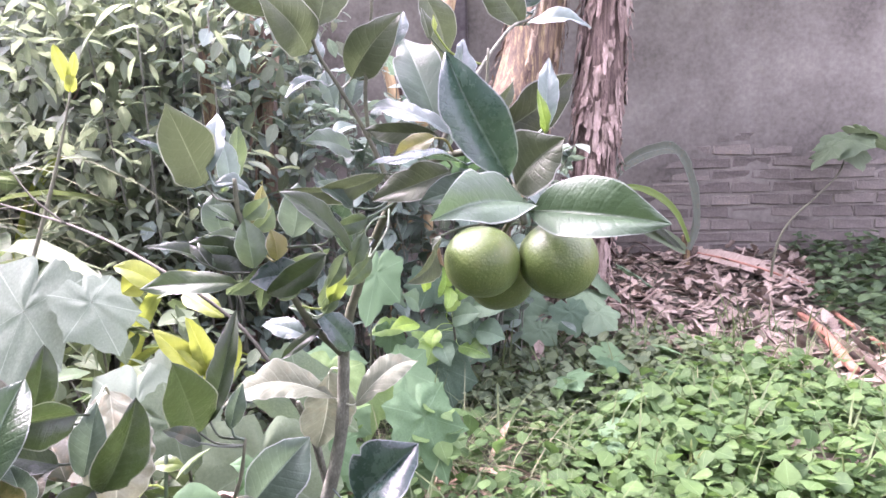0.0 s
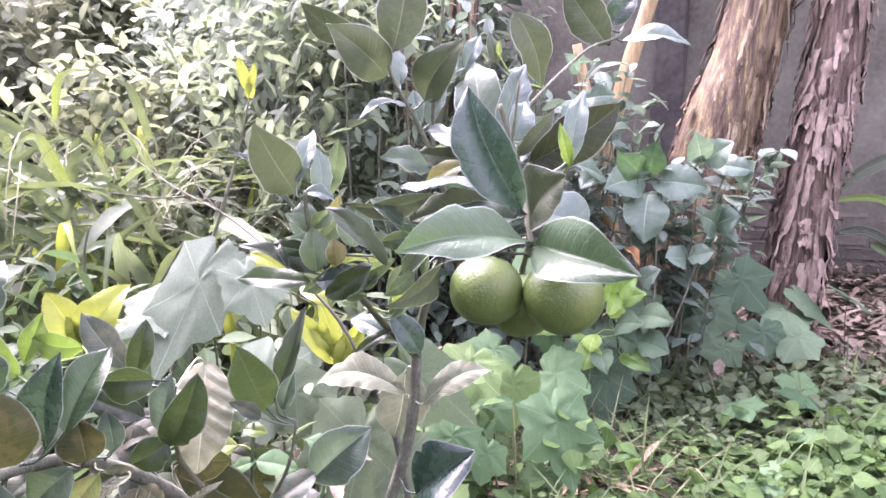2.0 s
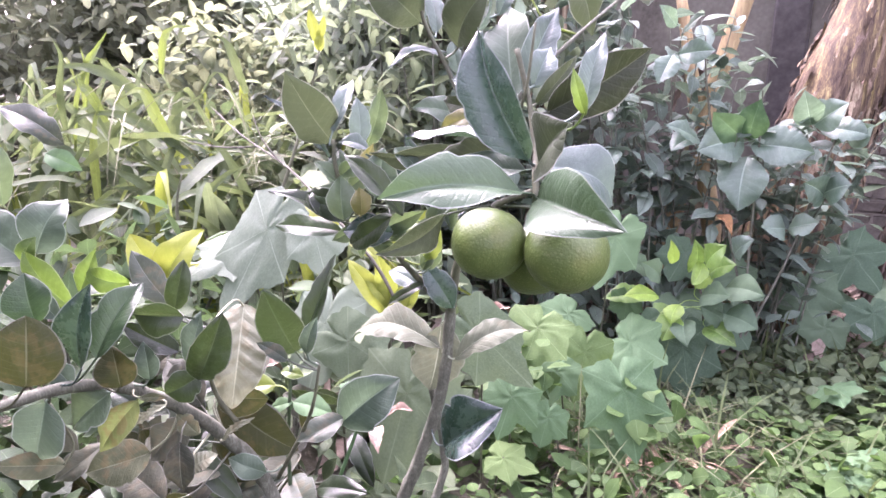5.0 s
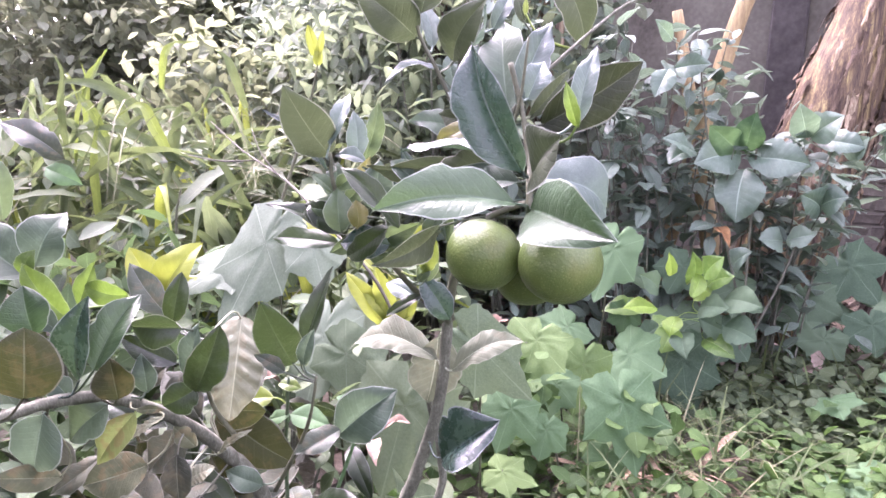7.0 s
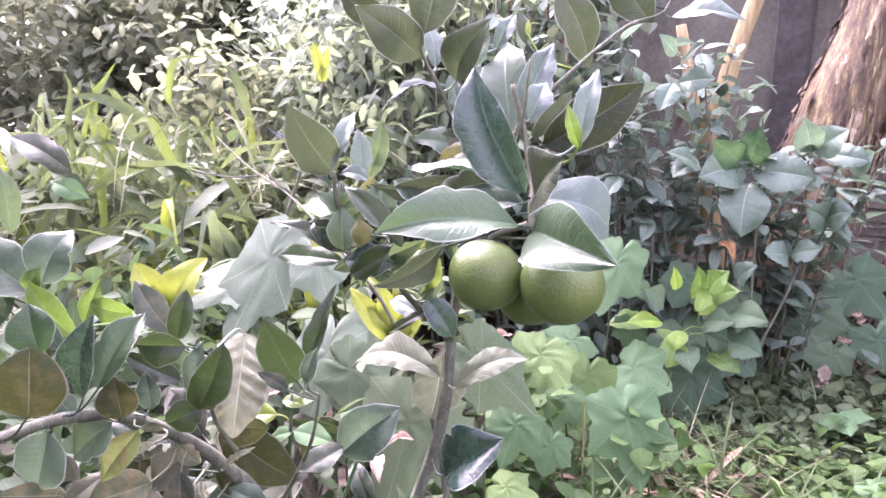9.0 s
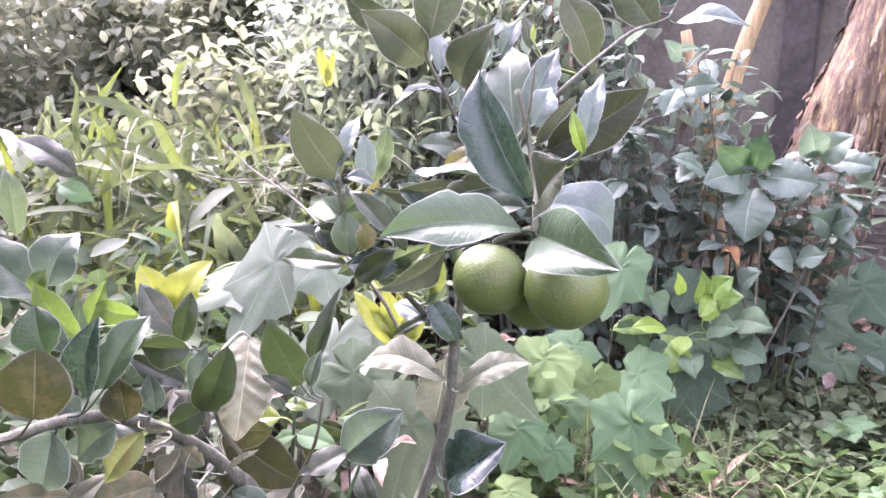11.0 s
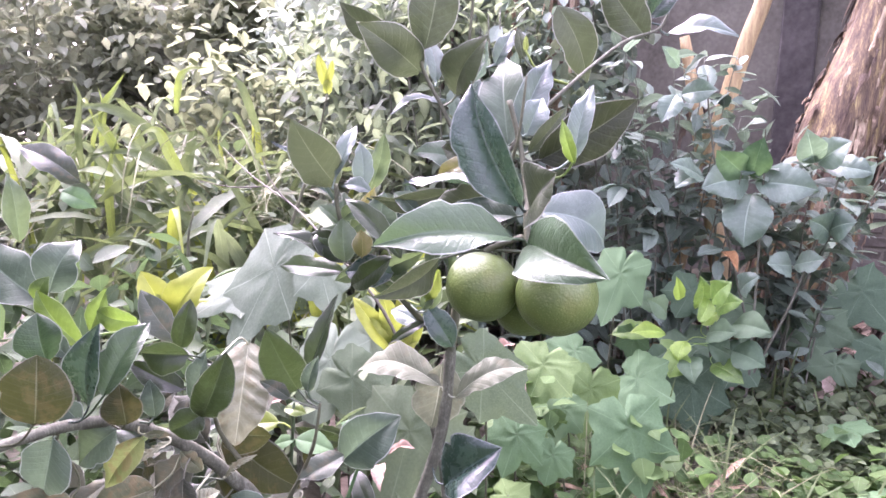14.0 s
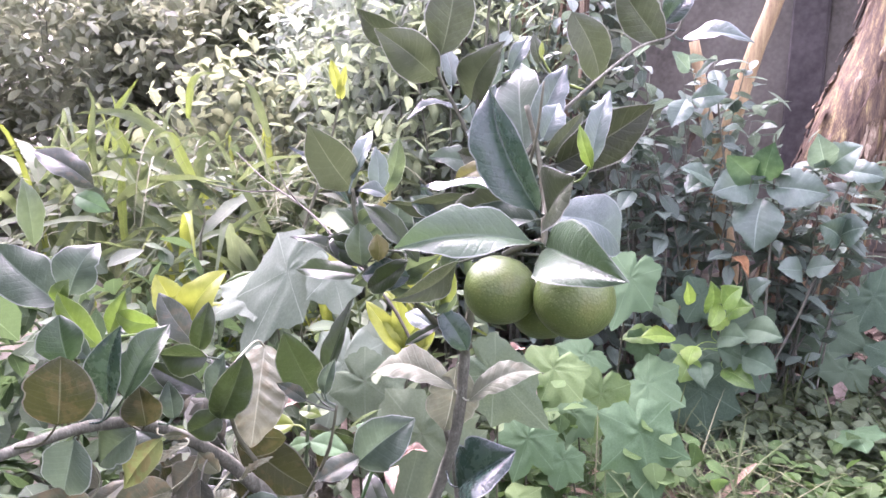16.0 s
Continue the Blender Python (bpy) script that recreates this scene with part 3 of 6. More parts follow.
    bmesh.ops.create_uvsphere(bm, u_segments=40, v_segments=26, radius=radius)
    for v in bm.verts:
        n = v.co.normalized()
        dip = 0.05 * math.exp(-((1 - n.z) / 0.05)) + 0.02 * math.exp(-((1 + n.z) / 0.03))
        v.co *= 1 + 0.018 * noise.noise(n * 1.6 + Vector((seed, 0, 0))) - dip
        v.co.z *= 0.96
    data = bpy.data.meshes.new("fruit")
    bm.to_mesh(data)
    bm.free()
    data.materials.append(MAT["peel"])
    m = Matrix.Translation(centre) @ Matrix.Rotation(rng.uniform(-0.25, 0.25), 4, "X") @ Matrix.Rotation(rng.uniform(-0.25, 0.25), 4, "Y")
    fruit = hang("fruit", smooth(data), tree, m, "round unripe green orange with pitted peel")
    top = m @ Vector((0, 0, radius * 0.91))
    verts, faces = tube_data([top - Vector((0, 0, 0.002)), top + Vector((0, 0, 0.004)), stalk], [0.0045, 0.0028, 0.0022], 7)
    hang("stalk", mesh_of("stalk", verts, faces, "twig"), fruit)


orange((-0.012, 0.006, 0.747), 0.0305, (0.02, 0.006, 0.79), 1)
orange((0.049, -0.008, 0.746), 0.0325, (0.027, 0.0, 0.79), 2)
orange((0.022, 0.050, 0.724), 0.030, (0.024, 0.012, 0.79), 3)

leaf(tree, (0.016, 0.014, 0.813), (-0.029, 0.034, 0.914), (-0.365, -0.931, 0.021), 0.0701, 92, 0.05)
leaf(tree, (0.015, -0.027, 0.793), (-0.081, -0.077, 0.790), (0.295, -0.606, 0.739), 0.0539, 56, 0.02, "glaucous")
leaf(tree, (0.026, -0.011, 0.787), (0.081, -0.109, 0.782), (-0.743, -0.442, 0.502), 0.0619, 72, 0.04, "glaucous")
leaf(tree, (0.014, 0.022, 0.804), (-0.056, 0.029, 0.795), (-0.093, -0.687, 0.721), 0.0370, 40, 0.06, "pale")
leaf(tree, (-0.006, 0.091, 0.818), (-0.080, 0.098, 0.793), (-0.361, -0.898, 0.250), 0.0385, 56, 0.08, "olive")
leaf(tree, (-0.010, 0.035, 0.824), (-0.091, 0.052, 0.824), (0.014, -0.181, 0.983), 0.0353, 44, 0.06)
leaf(tree, (-0.029, 0.067, 0.848), (-0.065, 0.072, 0.832), (-0.461, -0.825, 0.328), 0.0198, 40, 0.05, "yellowed")
leaf(tree, (-0.066, 0.245, 0.838), (-0.120, 0.211, 0.850), (-0.068, -0.830, 0.554), 0.0378, 20, 0.06, "pale")
leaf(tree, (-0.090, 0.231, 0.906), (-0.142, 0.188, 0.889), (0.072, -0.505, 0.860), 0.0183, 45, 0.16, "sky_sheen")
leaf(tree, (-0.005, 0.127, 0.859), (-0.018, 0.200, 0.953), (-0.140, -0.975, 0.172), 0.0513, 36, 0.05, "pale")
leaf(tree, (0.004, 0.105, 0.866), (0.031, 0.152, 0.945), (0.353, -0.892, 0.283), 0.0346, 56, 0.04, "sky_sheen")
leaf(tree, (0.014, 0.081, 0.870), (0.026, 0.106, 0.905), (0.346, -0.858, 0.380), 0.0279, 55, 0.10, "sky_sheen")
leaf(tree, (-0.067, 0.236, 0.887), (-0.049, 0.238, 0.934), (-0.081, -0.763, 0.642), 0.0249, 40, 0.06, "sky_sheen")
leaf(tree, (-0.078, 0.271, 0.889), (-0.087, 0.277, 0.929), (-0.372, -0.769, 0.520), 0.0223, 35, 0.05, "sky_sheen")
leaf(tree, (-0.007, 0.090, 0.851), (-0.067, 0.146, 0.878), (-0.098, -0.679, 0.728), 0.0244, 30, 0.08, "sky_sheen")
leaf(tree, (-0.018, 0.098, 0.852), (-0.075, 0.141, 0.858), (-0.139, -0.960, -0.243), 0.0214, 30, 0.10, "olive")
leaf(tree, (-0.071, 0.206, 0.912), (-0.030, 0.155, 0.969), (-0.301, -0.931, -0.206), 0.0479, 48, 0.12, "olive")
leaf(tree, (-0.068, 0.200, 0.913), (-0.034, 0.163, 0.964), (0.586, -0.505, 0.633), 0.0229, 40, 0.08, "sky_sheen")
leaf(tree, (-0.029, 0.197, 0.943), (-0.012, 0.217, 0.982), (0.216, -0.723, 0.657), 0.0199, 45, 0.10, "sky_sheen")
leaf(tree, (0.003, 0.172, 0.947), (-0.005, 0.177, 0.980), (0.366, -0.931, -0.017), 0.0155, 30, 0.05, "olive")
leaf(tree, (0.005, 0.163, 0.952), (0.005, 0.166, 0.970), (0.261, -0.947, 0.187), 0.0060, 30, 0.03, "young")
leaf(tree, (-0.099, 0.234, 0.929), (-0.119, 0.261, 0.982), (0.264, -0.710, 0.653), 0.0240, 35, 0.05, "sky_sheen")
leaf(tree, (-0.111, 0.223, 0.940), (-0.125, 0.238, 0.976), (0.431, -0.771, 0.470), 0.0136, 35, 0.05, "sky_sheen")
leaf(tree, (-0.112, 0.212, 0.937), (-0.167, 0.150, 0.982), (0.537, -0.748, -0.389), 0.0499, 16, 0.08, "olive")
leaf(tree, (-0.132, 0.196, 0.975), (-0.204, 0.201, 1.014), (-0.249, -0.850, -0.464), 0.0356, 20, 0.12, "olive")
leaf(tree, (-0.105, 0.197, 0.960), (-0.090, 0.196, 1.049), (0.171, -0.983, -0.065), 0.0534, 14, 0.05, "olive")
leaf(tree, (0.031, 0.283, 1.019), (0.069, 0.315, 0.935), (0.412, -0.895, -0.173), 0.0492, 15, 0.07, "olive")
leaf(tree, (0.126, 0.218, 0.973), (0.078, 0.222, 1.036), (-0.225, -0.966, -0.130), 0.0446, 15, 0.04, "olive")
leaf(tree, (0.127, 0.222, 0.994), (0.157, 0.223, 1.027), (-0.156, -0.973, 0.171), 0.0318, 50, 0.04)
leaf(tree, (0.149, 0.254, 0.981), (0.218, 0.224, 0.975), (-0.105, -0.665, 0.739), 0.0302, 40, 0.16, "sky_sheen")
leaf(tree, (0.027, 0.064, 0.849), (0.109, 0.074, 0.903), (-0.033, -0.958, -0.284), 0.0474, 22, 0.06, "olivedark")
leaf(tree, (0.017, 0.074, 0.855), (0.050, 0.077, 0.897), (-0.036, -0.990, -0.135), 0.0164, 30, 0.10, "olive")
leaf(tree, (0.057, 0.028, 0.852), (0.070, 0.048, 0.913), (-0.006, -0.885, 0.465), 0.0206, 34, 0.03, "sky_sheen")
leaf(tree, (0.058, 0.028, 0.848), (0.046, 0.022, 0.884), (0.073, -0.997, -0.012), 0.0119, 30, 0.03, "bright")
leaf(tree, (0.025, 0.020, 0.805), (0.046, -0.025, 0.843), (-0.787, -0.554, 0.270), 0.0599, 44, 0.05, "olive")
leaf(tree, (0.029, 0.056, 0.805), (0.089, 0.100, 0.769), (0.568, -0.647, 0.509), 0.0595, 20, 0.14, "sky_sheen")
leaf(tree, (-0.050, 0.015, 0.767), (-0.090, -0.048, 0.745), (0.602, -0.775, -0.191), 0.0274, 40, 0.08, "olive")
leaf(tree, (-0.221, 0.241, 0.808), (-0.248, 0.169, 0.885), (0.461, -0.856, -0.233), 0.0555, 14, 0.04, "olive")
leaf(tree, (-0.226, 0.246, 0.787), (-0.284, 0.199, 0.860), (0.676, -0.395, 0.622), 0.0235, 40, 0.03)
leaf(tree, (-0.216, 0.224, 0.820), (-0.204, 0.268, 0.881), (0.017, -0.757, 0.653), 0.0224, 45, 0.10, "sky_sheen")
leaf(tree, (-0.196, 0.265, 0.802), (-0.203, 0.275, 0.861), (0.332, -0.786, 0.522), 0.0272, 22, 0.03, "sky_sheen")
leaf(tree, (-0.203, 0.314, 0.797), (-0.182, 0.312, 0.872), (0.556, -0.821, -0.132), 0.0300, 30, 0.04, "mid")
leaf(tree, (-0.193, 0.321, 0.823), (-0.207, 0.324, 0.851), (0.265, -0.960, 0.089), 0.0246, 30, 0.04, "mid")
leaf(tree, (-0.206, 0.233, 0.753), (-0.212, 0.241, 0.801), (0.137, -0.847, 0.514), 0.0359, 30, 0.06, "pale")
leaf(tree, (-0.176, 0.237, 0.801), (-0.213, 0.232, 0.808), (0.102, -0.667, 0.738), 0.0223, 40, 0.16, "sky_sheen")
leaf(tree, (-0.183, 0.181, 0.752), (-0.165, 0.215, 0.811), (0.641, -0.749, 0.169), 0.0276, 44, 0.04, "yellowed")
leaf(tree, (-0.144, 0.152, 0.759), (-0.137, 0.152, 0.810), (0.240, -0.848, 0.473), 0.0386, 28, 0.05, "pale")
leaf(tree, (-0.090, 0.135, 0.785), (-0.122, 0.135, 0.811), (0.310, -0.695, 0.649), 0.0270, 46, 0.05, "pale")
leaf(tree, (-0.130, 0.167, 0.719), (-0.186, 0.168, 0.718), (0.060, -0.958, 0.280), 0.0366, 24, 0.06)
leaf(tree, (-0.195, 0.196, 0.712), (-0.288, 0.221, 0.710), (-0.081, -0.763, 0.642), 0.0289, 34, 0.05, "mid")
leaf(tree, (-0.198, 0.208, 0.720), (-0.277, 0.183, 0.756), (0.297, -0.596, 0.746), 0.0243, 44, 0.05, "deep")
leaf(tree, (-0.078, 0.118, 0.740), (-0.107, 0.109, 0.718), (0.370, -0.920, -0.128), 0.0200, 30, 0.06, "mid")
leaf(tree, (-0.076, 0.249, 0.615), (-0.116, 0.253, 0.668), (0.348, -0.895, 0.281), 0.0368, 34, 0.05)
leaf(tree, (-0.110, 0.249, 0.644), (-0.155, 0.246, 0.615), (-0.273, -0.849, 0.452), 0.0151, 40, 0.04, "deep")
leaf(tree, (-0.123, 0.280, 0.630), (-0.170, 0.307, 0.641), (0.125, -0.786, 0.606), 0.0289, 22, 0.04, "sky_sheen")
leaf(tree, (-0.102, 0.216, 0.679), (-0.088, 0.215, 0.718), (-0.023, -1.000, -0.013), 0.0219, 25, 0.04, "young")
leaf(tree, (-0.095, 0.276, 0.553), (-0.221, 0.311, 0.546), (0.131, -0.548, 0.826), 0.0546, 30, 0.18, "sunlit_pale")
leaf(tree, (-0.097, 0.291, 0.580), (-0.114, 0.307, 0.480), (0.263, -0.955, 0.138), 0.0709, 26, 0.06, "sunlit_pale")
leaf(tree, (-0.073, 0.257, 0.547), (0.016, 0.299, 0.576), (-0.093, -0.745, 0.660), 0.0381, 30, 0.20, "sunlit_pale")
leaf(tree, (-0.080, 0.235, 0.439), (-0.009, 0.219, 0.505), (-0.599, -0.638, 0.485), 0.0967, 70, 0.05)
leaf(tree, (-0.200, 0.192, 0.479), (-0.132, 0.214, 0.535), (0.119, -0.952, 0.282), 0.0706, 56, 0.06, "pale")
leaf(tree, (-0.194, 0.185, 0.491), (-0.236, 0.144, 0.476), (-0.081, -0.763, 0.642), 0.0339, 50, 0.06, "dull")
leaf(tree, (-0.079, 0.199, 0.732), (-0.119, 0.169, 0.824), (0.461, -0.884, 0.081), 0.0339, 50, 0.06)
leaf(tree, (-0.078, 0.189, 0.735), (-0.155, 0.148, 0.803), (0.500, -0.576, 0.646), 0.0239, 60, 0.06)
leaf(tree, (-0.055, 0.137, 0.817), (-0.151, 0.149, 0.804), (0.055, -0.882, -0.468), 0.0284, 50, 0.08, "olive")
leaf(tree, (-0.179, 0.177, 0.732), (-0.240, 0.200, 0.754), (0.270, -0.963, -0.019), 0.0328, 30, 0.05, "deep")
leaf(tree, (-0.119, 0.116, 0.746), (-0.171, 0.149, 0.708), (0.251, -0.889, 0.384), 0.0266, 34, 0.06, "deep")
leaf(tree, (-0.181, 0.156, 0.732), (-0.187, 0.165, 0.779), (0.260, -0.922, 0.288), 0.0337, 40, 0.06, "mid")
leaf(tree, (-0.160, 0.150, 0.739), (-0.164, 0.156, 0.768), (0.243, -0.839, 0.486), 0.0237, 40, 0.06, "yellowed")
leaf(tree, (-0.102, 0.090, 0.751), (-0.161, 0.096, 0.806), (0.421, -0.710, 0.564), 0.0257, 50, 0.06, "deep")
leaf(tree, (-0.205, 0.186, 0.732), (-0.230, 0.197, 0.757), (0.260, -0.922, 0.288), 0.0291, 40, 0.06, "deep")
leaf(tree, (-0.172, 0.190, 0.740), (-0.216, 0.190, 0.728), (-0.112, -0.905, 0.410), 0.0225, 60, 0.08, "mid")
leaf(tree, (-0.165, 0.190, 0.731), (-0.206, 0.190, 0.702), (0.208, -0.933, -0.294), 0.0225, 60, 0.08, "mid")
leaf(tree, (-0.179, 0.190, 0.750), (-0.226, 0.190, 0.761), (0.203, -0.452, 0.869), 0.0165, 60, 0.08, "mid")
leaf(tree, (-0.179, 0.170, 0.765), (-0.159, 0.170, 0.788), (0.242, -0.947, -0.210), 0.0225, 60, 0.08, "mid")
leaf(tree, (-0.162, 0.200, 0.729), (-0.175, 0.200, 0.682), (-0.116, -0.993, 0.032), 0.021, 60, 0.08, "mid")
leaf(tree, (-0.141, 0.200, 0.704), (-0.122, 0.200, 0.731), (-0.071, -0.996, 0.050), 0.0225, 60, 0.08, "mid")
leaf(tree, (-0.135, 0.200, 0.698), (-0.168, 0.200, 0.706), (-0.016, -0.998, -0.067), 0.021, 60, 0.08, "mid")
leaf(tree, (-0.120, 0.240, 0.662), (-0.145, 0.240, 0.674), (0.325, -0.660, 0.677), 0.015, 60, 0.08, "mid")
leaf(tree, (-0.108, 0.220, 0.667), (-0.092, 0.220, 0.696), (-0.101, -0.993, 0.056), 0.01875, 60, 0.08, "mid")
leaf(tree, (-0.192, 0.170, 0.771), (-0.218, 0.170, 0.792), (0.468, -0.667, 0.580), 0.01875, 60, 0.08, "mid")
leaf(tree, (-0.187, 0.165, 0.778), (-0.164, 0.165, 0.798), (0.083, -0.992, -0.096), 0.0225, 60, 0.08, "mid")
leaf(tree, (-0.107, 0.140, 0.761), (-0.126, 0.140, 0.772), (0.208, -0.910, 0.359), 0.0225, 60, 0.08, "mid")
leaf(tree, (-0.079, 0.120, 0.776), (-0.114, 0.120, 0.769), (0.048, -0.969, -0.242), 0.0225, 60, 0.08, "mid")
leaf(tree, (-0.075, 0.160, 0.759), (-0.087, 0.160, 0.722), (-0.045, -0.999, 0.015), 0.0225, 60, 0.08, "mid")
leaf(tree, (-0.091, 0.180, 0.736), (-0.110, 0.180, 0.703), (-0.228, -0.965, 0.131), 0.0195, 60, 0.08, "mid")
leaf(tree, (-0.169, 0.200, 0.707), (-0.102, 0.200, 0.740), (0.124, -0.960, -0.253), 0.02816, 40, 0.06, "mid")
leaf(tree, (-0.105, 0.240, 0.663), (-0.097, 0.240, 0.708), (0.318, -0.946, -0.057), 0.02816, 40, 0.06, "mid")
leaf(tree, (-0.184, 0.190, 0.730), (-0.232, 0.190, 0.753), (0.056, -0.991, 0.118), 0.02464, 45, 0.06, "mid")
leaf(tree, (-0.173, 0.180, 0.747), (-0.152, 0.180, 0.746), (0.009, -0.983, 0.183), 0.0264, 50, 0.06, "mid")
leaf(tree, (-0.072, 0.190, 0.721), (-0.087, 0.190, 0.775), (0.652, -0.737, 0.181), 0.0264, 65, 0.06, "mid")

# ---- the citrus limb in front ----
limb_tree = thing("citrus_limb", "low bent citrus limb with dusty leaves", "tree", (-0.28, 0.24, 0.0))
limb(limb_tree, "limb", [(-0.445, -0.067, 0.584), (-0.442, -0.026, 0.580), (-0.424, 0.018, 0.578), (-0.401, 0.061, 0.566), (-0.378, 0.101, 0.537), (-0.357, 0.130, 0.508), (-0.330, 0.166, 0.457), (-0.308, 0.191, 0.410), (-0.288, 0.221, 0.290), (-0.278, 0.241, -0.020)],
     [0.0052, 0.0056, 0.0062, 0.0066, 0.0070, 0.0076, 0.0084, 0.0090, 0.0100, 0.0120], label="bent grey-brown limb")
limb(limb_tree, "twig", [(-0.31, 0.15, 0.49), (-0.33, 0.14, 0.53), (-0.325, 0.12, 0.58), (-0.32, 0.115, 0.62)], [0.003, 0.0025, 0.002, 0.0015], "twig")
limb(limb_tree, "twig", [(-0.28, 0.19, 0.40), (-0.24, 0.16, 0.47), (-0.21, 0.13, 0.53), (-0.20, 0.125, 0.58)], [0.003, 0.0025, 0.002, 0.0015], "twig")
limb(limb_tree, "twig", [(-0.45, 0.03, 0.555), (-0.43, 0.03, 0.60), (-0.42, 0.06, 0.66)], [0.003, 0.0025, 0.0015], "twig")

leaf(limb_tree, (-0.319, 0.198, 0.618), (-0.319, 0.156, 0.503), (0.363, -0.928, 0.086), 0.0664, 22, 0.06, "cream")
leaf(limb_tree, (-0.241, 0.162, 0.577), (-0.256, 0.114, 0.662), (0.455, -0.874, -0.169), 0.0516, 40, 0.04, "deep")
leaf(limb_tree, (-0.231, 0.156, 0.588), (-0.199, 0.181, 0.689), (-0.254, -0.931, 0.261), 0.0290, 66, 0.03, "deep")
leaf(limb_tree, (-0.212, 0.119, 0.594), (-0.199, 0.119, 0.636), (0.310, -0.695, 0.649), 0.0202, 60, 0.03, "pale")
leaf(limb_tree, (-0.238, 0.132, 0.579), (-0.268, 0.121, 0.601), (0.117, -0.744, 0.658), 0.0183, 40, 0.06, "dull")
leaf(limb_tree, (-0.312, 0.077, 0.573), (-0.281, 0.076, 0.648), (0.366, -0.931, -0.017), 0.0435, 44, 0.04, "deep")
leaf(limb_tree, (-0.326, 0.088, 0.584), (-0.311, 0.091, 0.645), (0.027, -0.799, 0.601), 0.0316, 44, 0.04, "pale")
leaf(limb_tree, (-0.324, 0.078, 0.640), (-0.375, 0.070, 0.641), (0.170, -0.971, -0.169), 0.0469, 70, 0.04, "deep")
leaf(limb_tree, (-0.370, 0.004, 0.619), (-0.349, 0.051, 0.681), (0.037, -0.856, 0.516), 0.0459, 60, 0.03, "leafgreen")
leaf(limb_tree, (-0.383, -0.000, 0.608), (-0.365, -0.002, 0.692), (-0.053, -0.907, 0.418), 0.0431, 44, 0.04)
leaf(limb_tree, (-0.394, -0.053, 0.613), (-0.389, -0.050, 0.676), (0.366, -0.931, -0.017), 0.0618, 14, 0.05, "under")
leaf(limb_tree, (-0.441, 0.018, 0.643), (-0.454, 0.024, 0.690), (0.363, -0.928, 0.086), 0.0495, 40, 0.04, "leafgreen")
leaf(limb_tree, (-0.466, 0.094, 0.635), (-0.518, 0.097, 0.693), (0.411, -0.912, -0.015), 0.0375, 24, 0.08, "bright")
leaf(limb_tree, (-0.427, 0.145, 0.651), (-0.478, 0.139, 0.663), (0.171, -0.978, -0.119), 0.0332, 34, 0.14, "bright")
leaf(limb_tree, (-0.491, 0.141, 0.633), (-0.468, 0.146, 0.688), (-0.037, -0.996, 0.077), 0.0257, 35, 0.05, "bright")
leaf(limb_tree, (-0.463, 0.073, 0.628), (-0.492, 0.074, 0.659), (0.216, -0.723, 0.657), 0.0235, 24, 0.08, "pale")
leaf(limb_tree, (-0.569, 0.164, 0.658), (-0.680, 0.179, 0.727), (0.324, -0.762, 0.561), 0.0681, 20, 0.03, "pale")
leaf(limb_tree, (-0.549, 0.150, 0.676), (-0.530, 0.185, 0.736), (0.229, -0.791, 0.568), 0.0664, 34, 0.14, "pale")
leaf(limb_tree, (-0.555, 0.137, 0.668), (-0.544, 0.145, 0.697), (0.164, -0.969, 0.186), 0.0259, 20, 0.10, "bright")
leaf(limb_tree, (-0.394, 0.166, 0.622), (-0.441, 0.169, 0.682), (0.435, -0.820, 0.372), 0.0367, 20, 0.05, "dull")
leaf(limb_tree, (-0.367, 0.130, 0.627), (-0.354, 0.133, 0.685), (0.454, -0.891, -0.014), 0.0297, 54, 0.04, "deep")
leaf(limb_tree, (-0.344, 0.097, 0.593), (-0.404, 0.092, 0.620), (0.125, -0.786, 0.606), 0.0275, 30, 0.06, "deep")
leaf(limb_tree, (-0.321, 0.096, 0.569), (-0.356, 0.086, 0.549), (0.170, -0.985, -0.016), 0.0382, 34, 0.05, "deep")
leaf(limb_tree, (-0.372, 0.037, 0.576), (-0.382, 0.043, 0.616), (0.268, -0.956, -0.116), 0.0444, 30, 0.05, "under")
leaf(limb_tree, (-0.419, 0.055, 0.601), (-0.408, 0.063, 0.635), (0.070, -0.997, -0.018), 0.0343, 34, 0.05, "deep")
leaf(limb_tree, (-0.419, 0.029, 0.577), (-0.442, 0.030, 0.599), (0.117, -0.744, 0.658), 0.0255, 24, 0.05, "pale")
leaf(limb_tree, (-0.367, 0.077, 0.567), (-0.376, 0.084, 0.607), (0.130, -0.812, 0.569), 0.0271, 28, 0.05, "pale")
leaf(limb_tree, (-0.372, 0.087, 0.568), (-0.351, 0.095, 0.592), (-0.081, -0.763, 0.642), 0.0239, 28, 0.05, "dull")
leaf(limb_tree, (-0.444, 0.022, 0.561), (-0.465, 0.026, 0.493), (0.109, -0.953, 0.283), 0.0609, 20, 0.05, "pale")
leaf(limb_tree, (-0.394, 0.051, 0.563), (-0.431, 0.038, 0.525), (0.047, -0.905, 0.424), 0.0480, 34, 0.06, "mid")
leaf(limb_tree, (-0.385, 0.080, 0.542), (-0.428, 0.071, 0.482), (0.257, -0.923, 0.285), 0.0337, 25, 0.06, "moss")
leaf(limb_tree, (-0.360, 0.093, 0.533), (-0.405, 0.079, 0.504), (0.117, -0.744, 0.658), 0.0109, 40, 0.05, "cream")
leaf(limb_tree, (-0.356, 0.128, 0.500), (-0.397, 0.112, 0.453), (0.250, -0.890, 0.382), 0.0447, 25, 0.05, "dead")
leaf(limb_tree, (-0.386, 0.097, 0.472), (-0.443, 0.064, 0.459), (0.136, -0.843, 0.520), 0.0516, 20, 0.05, "tan")
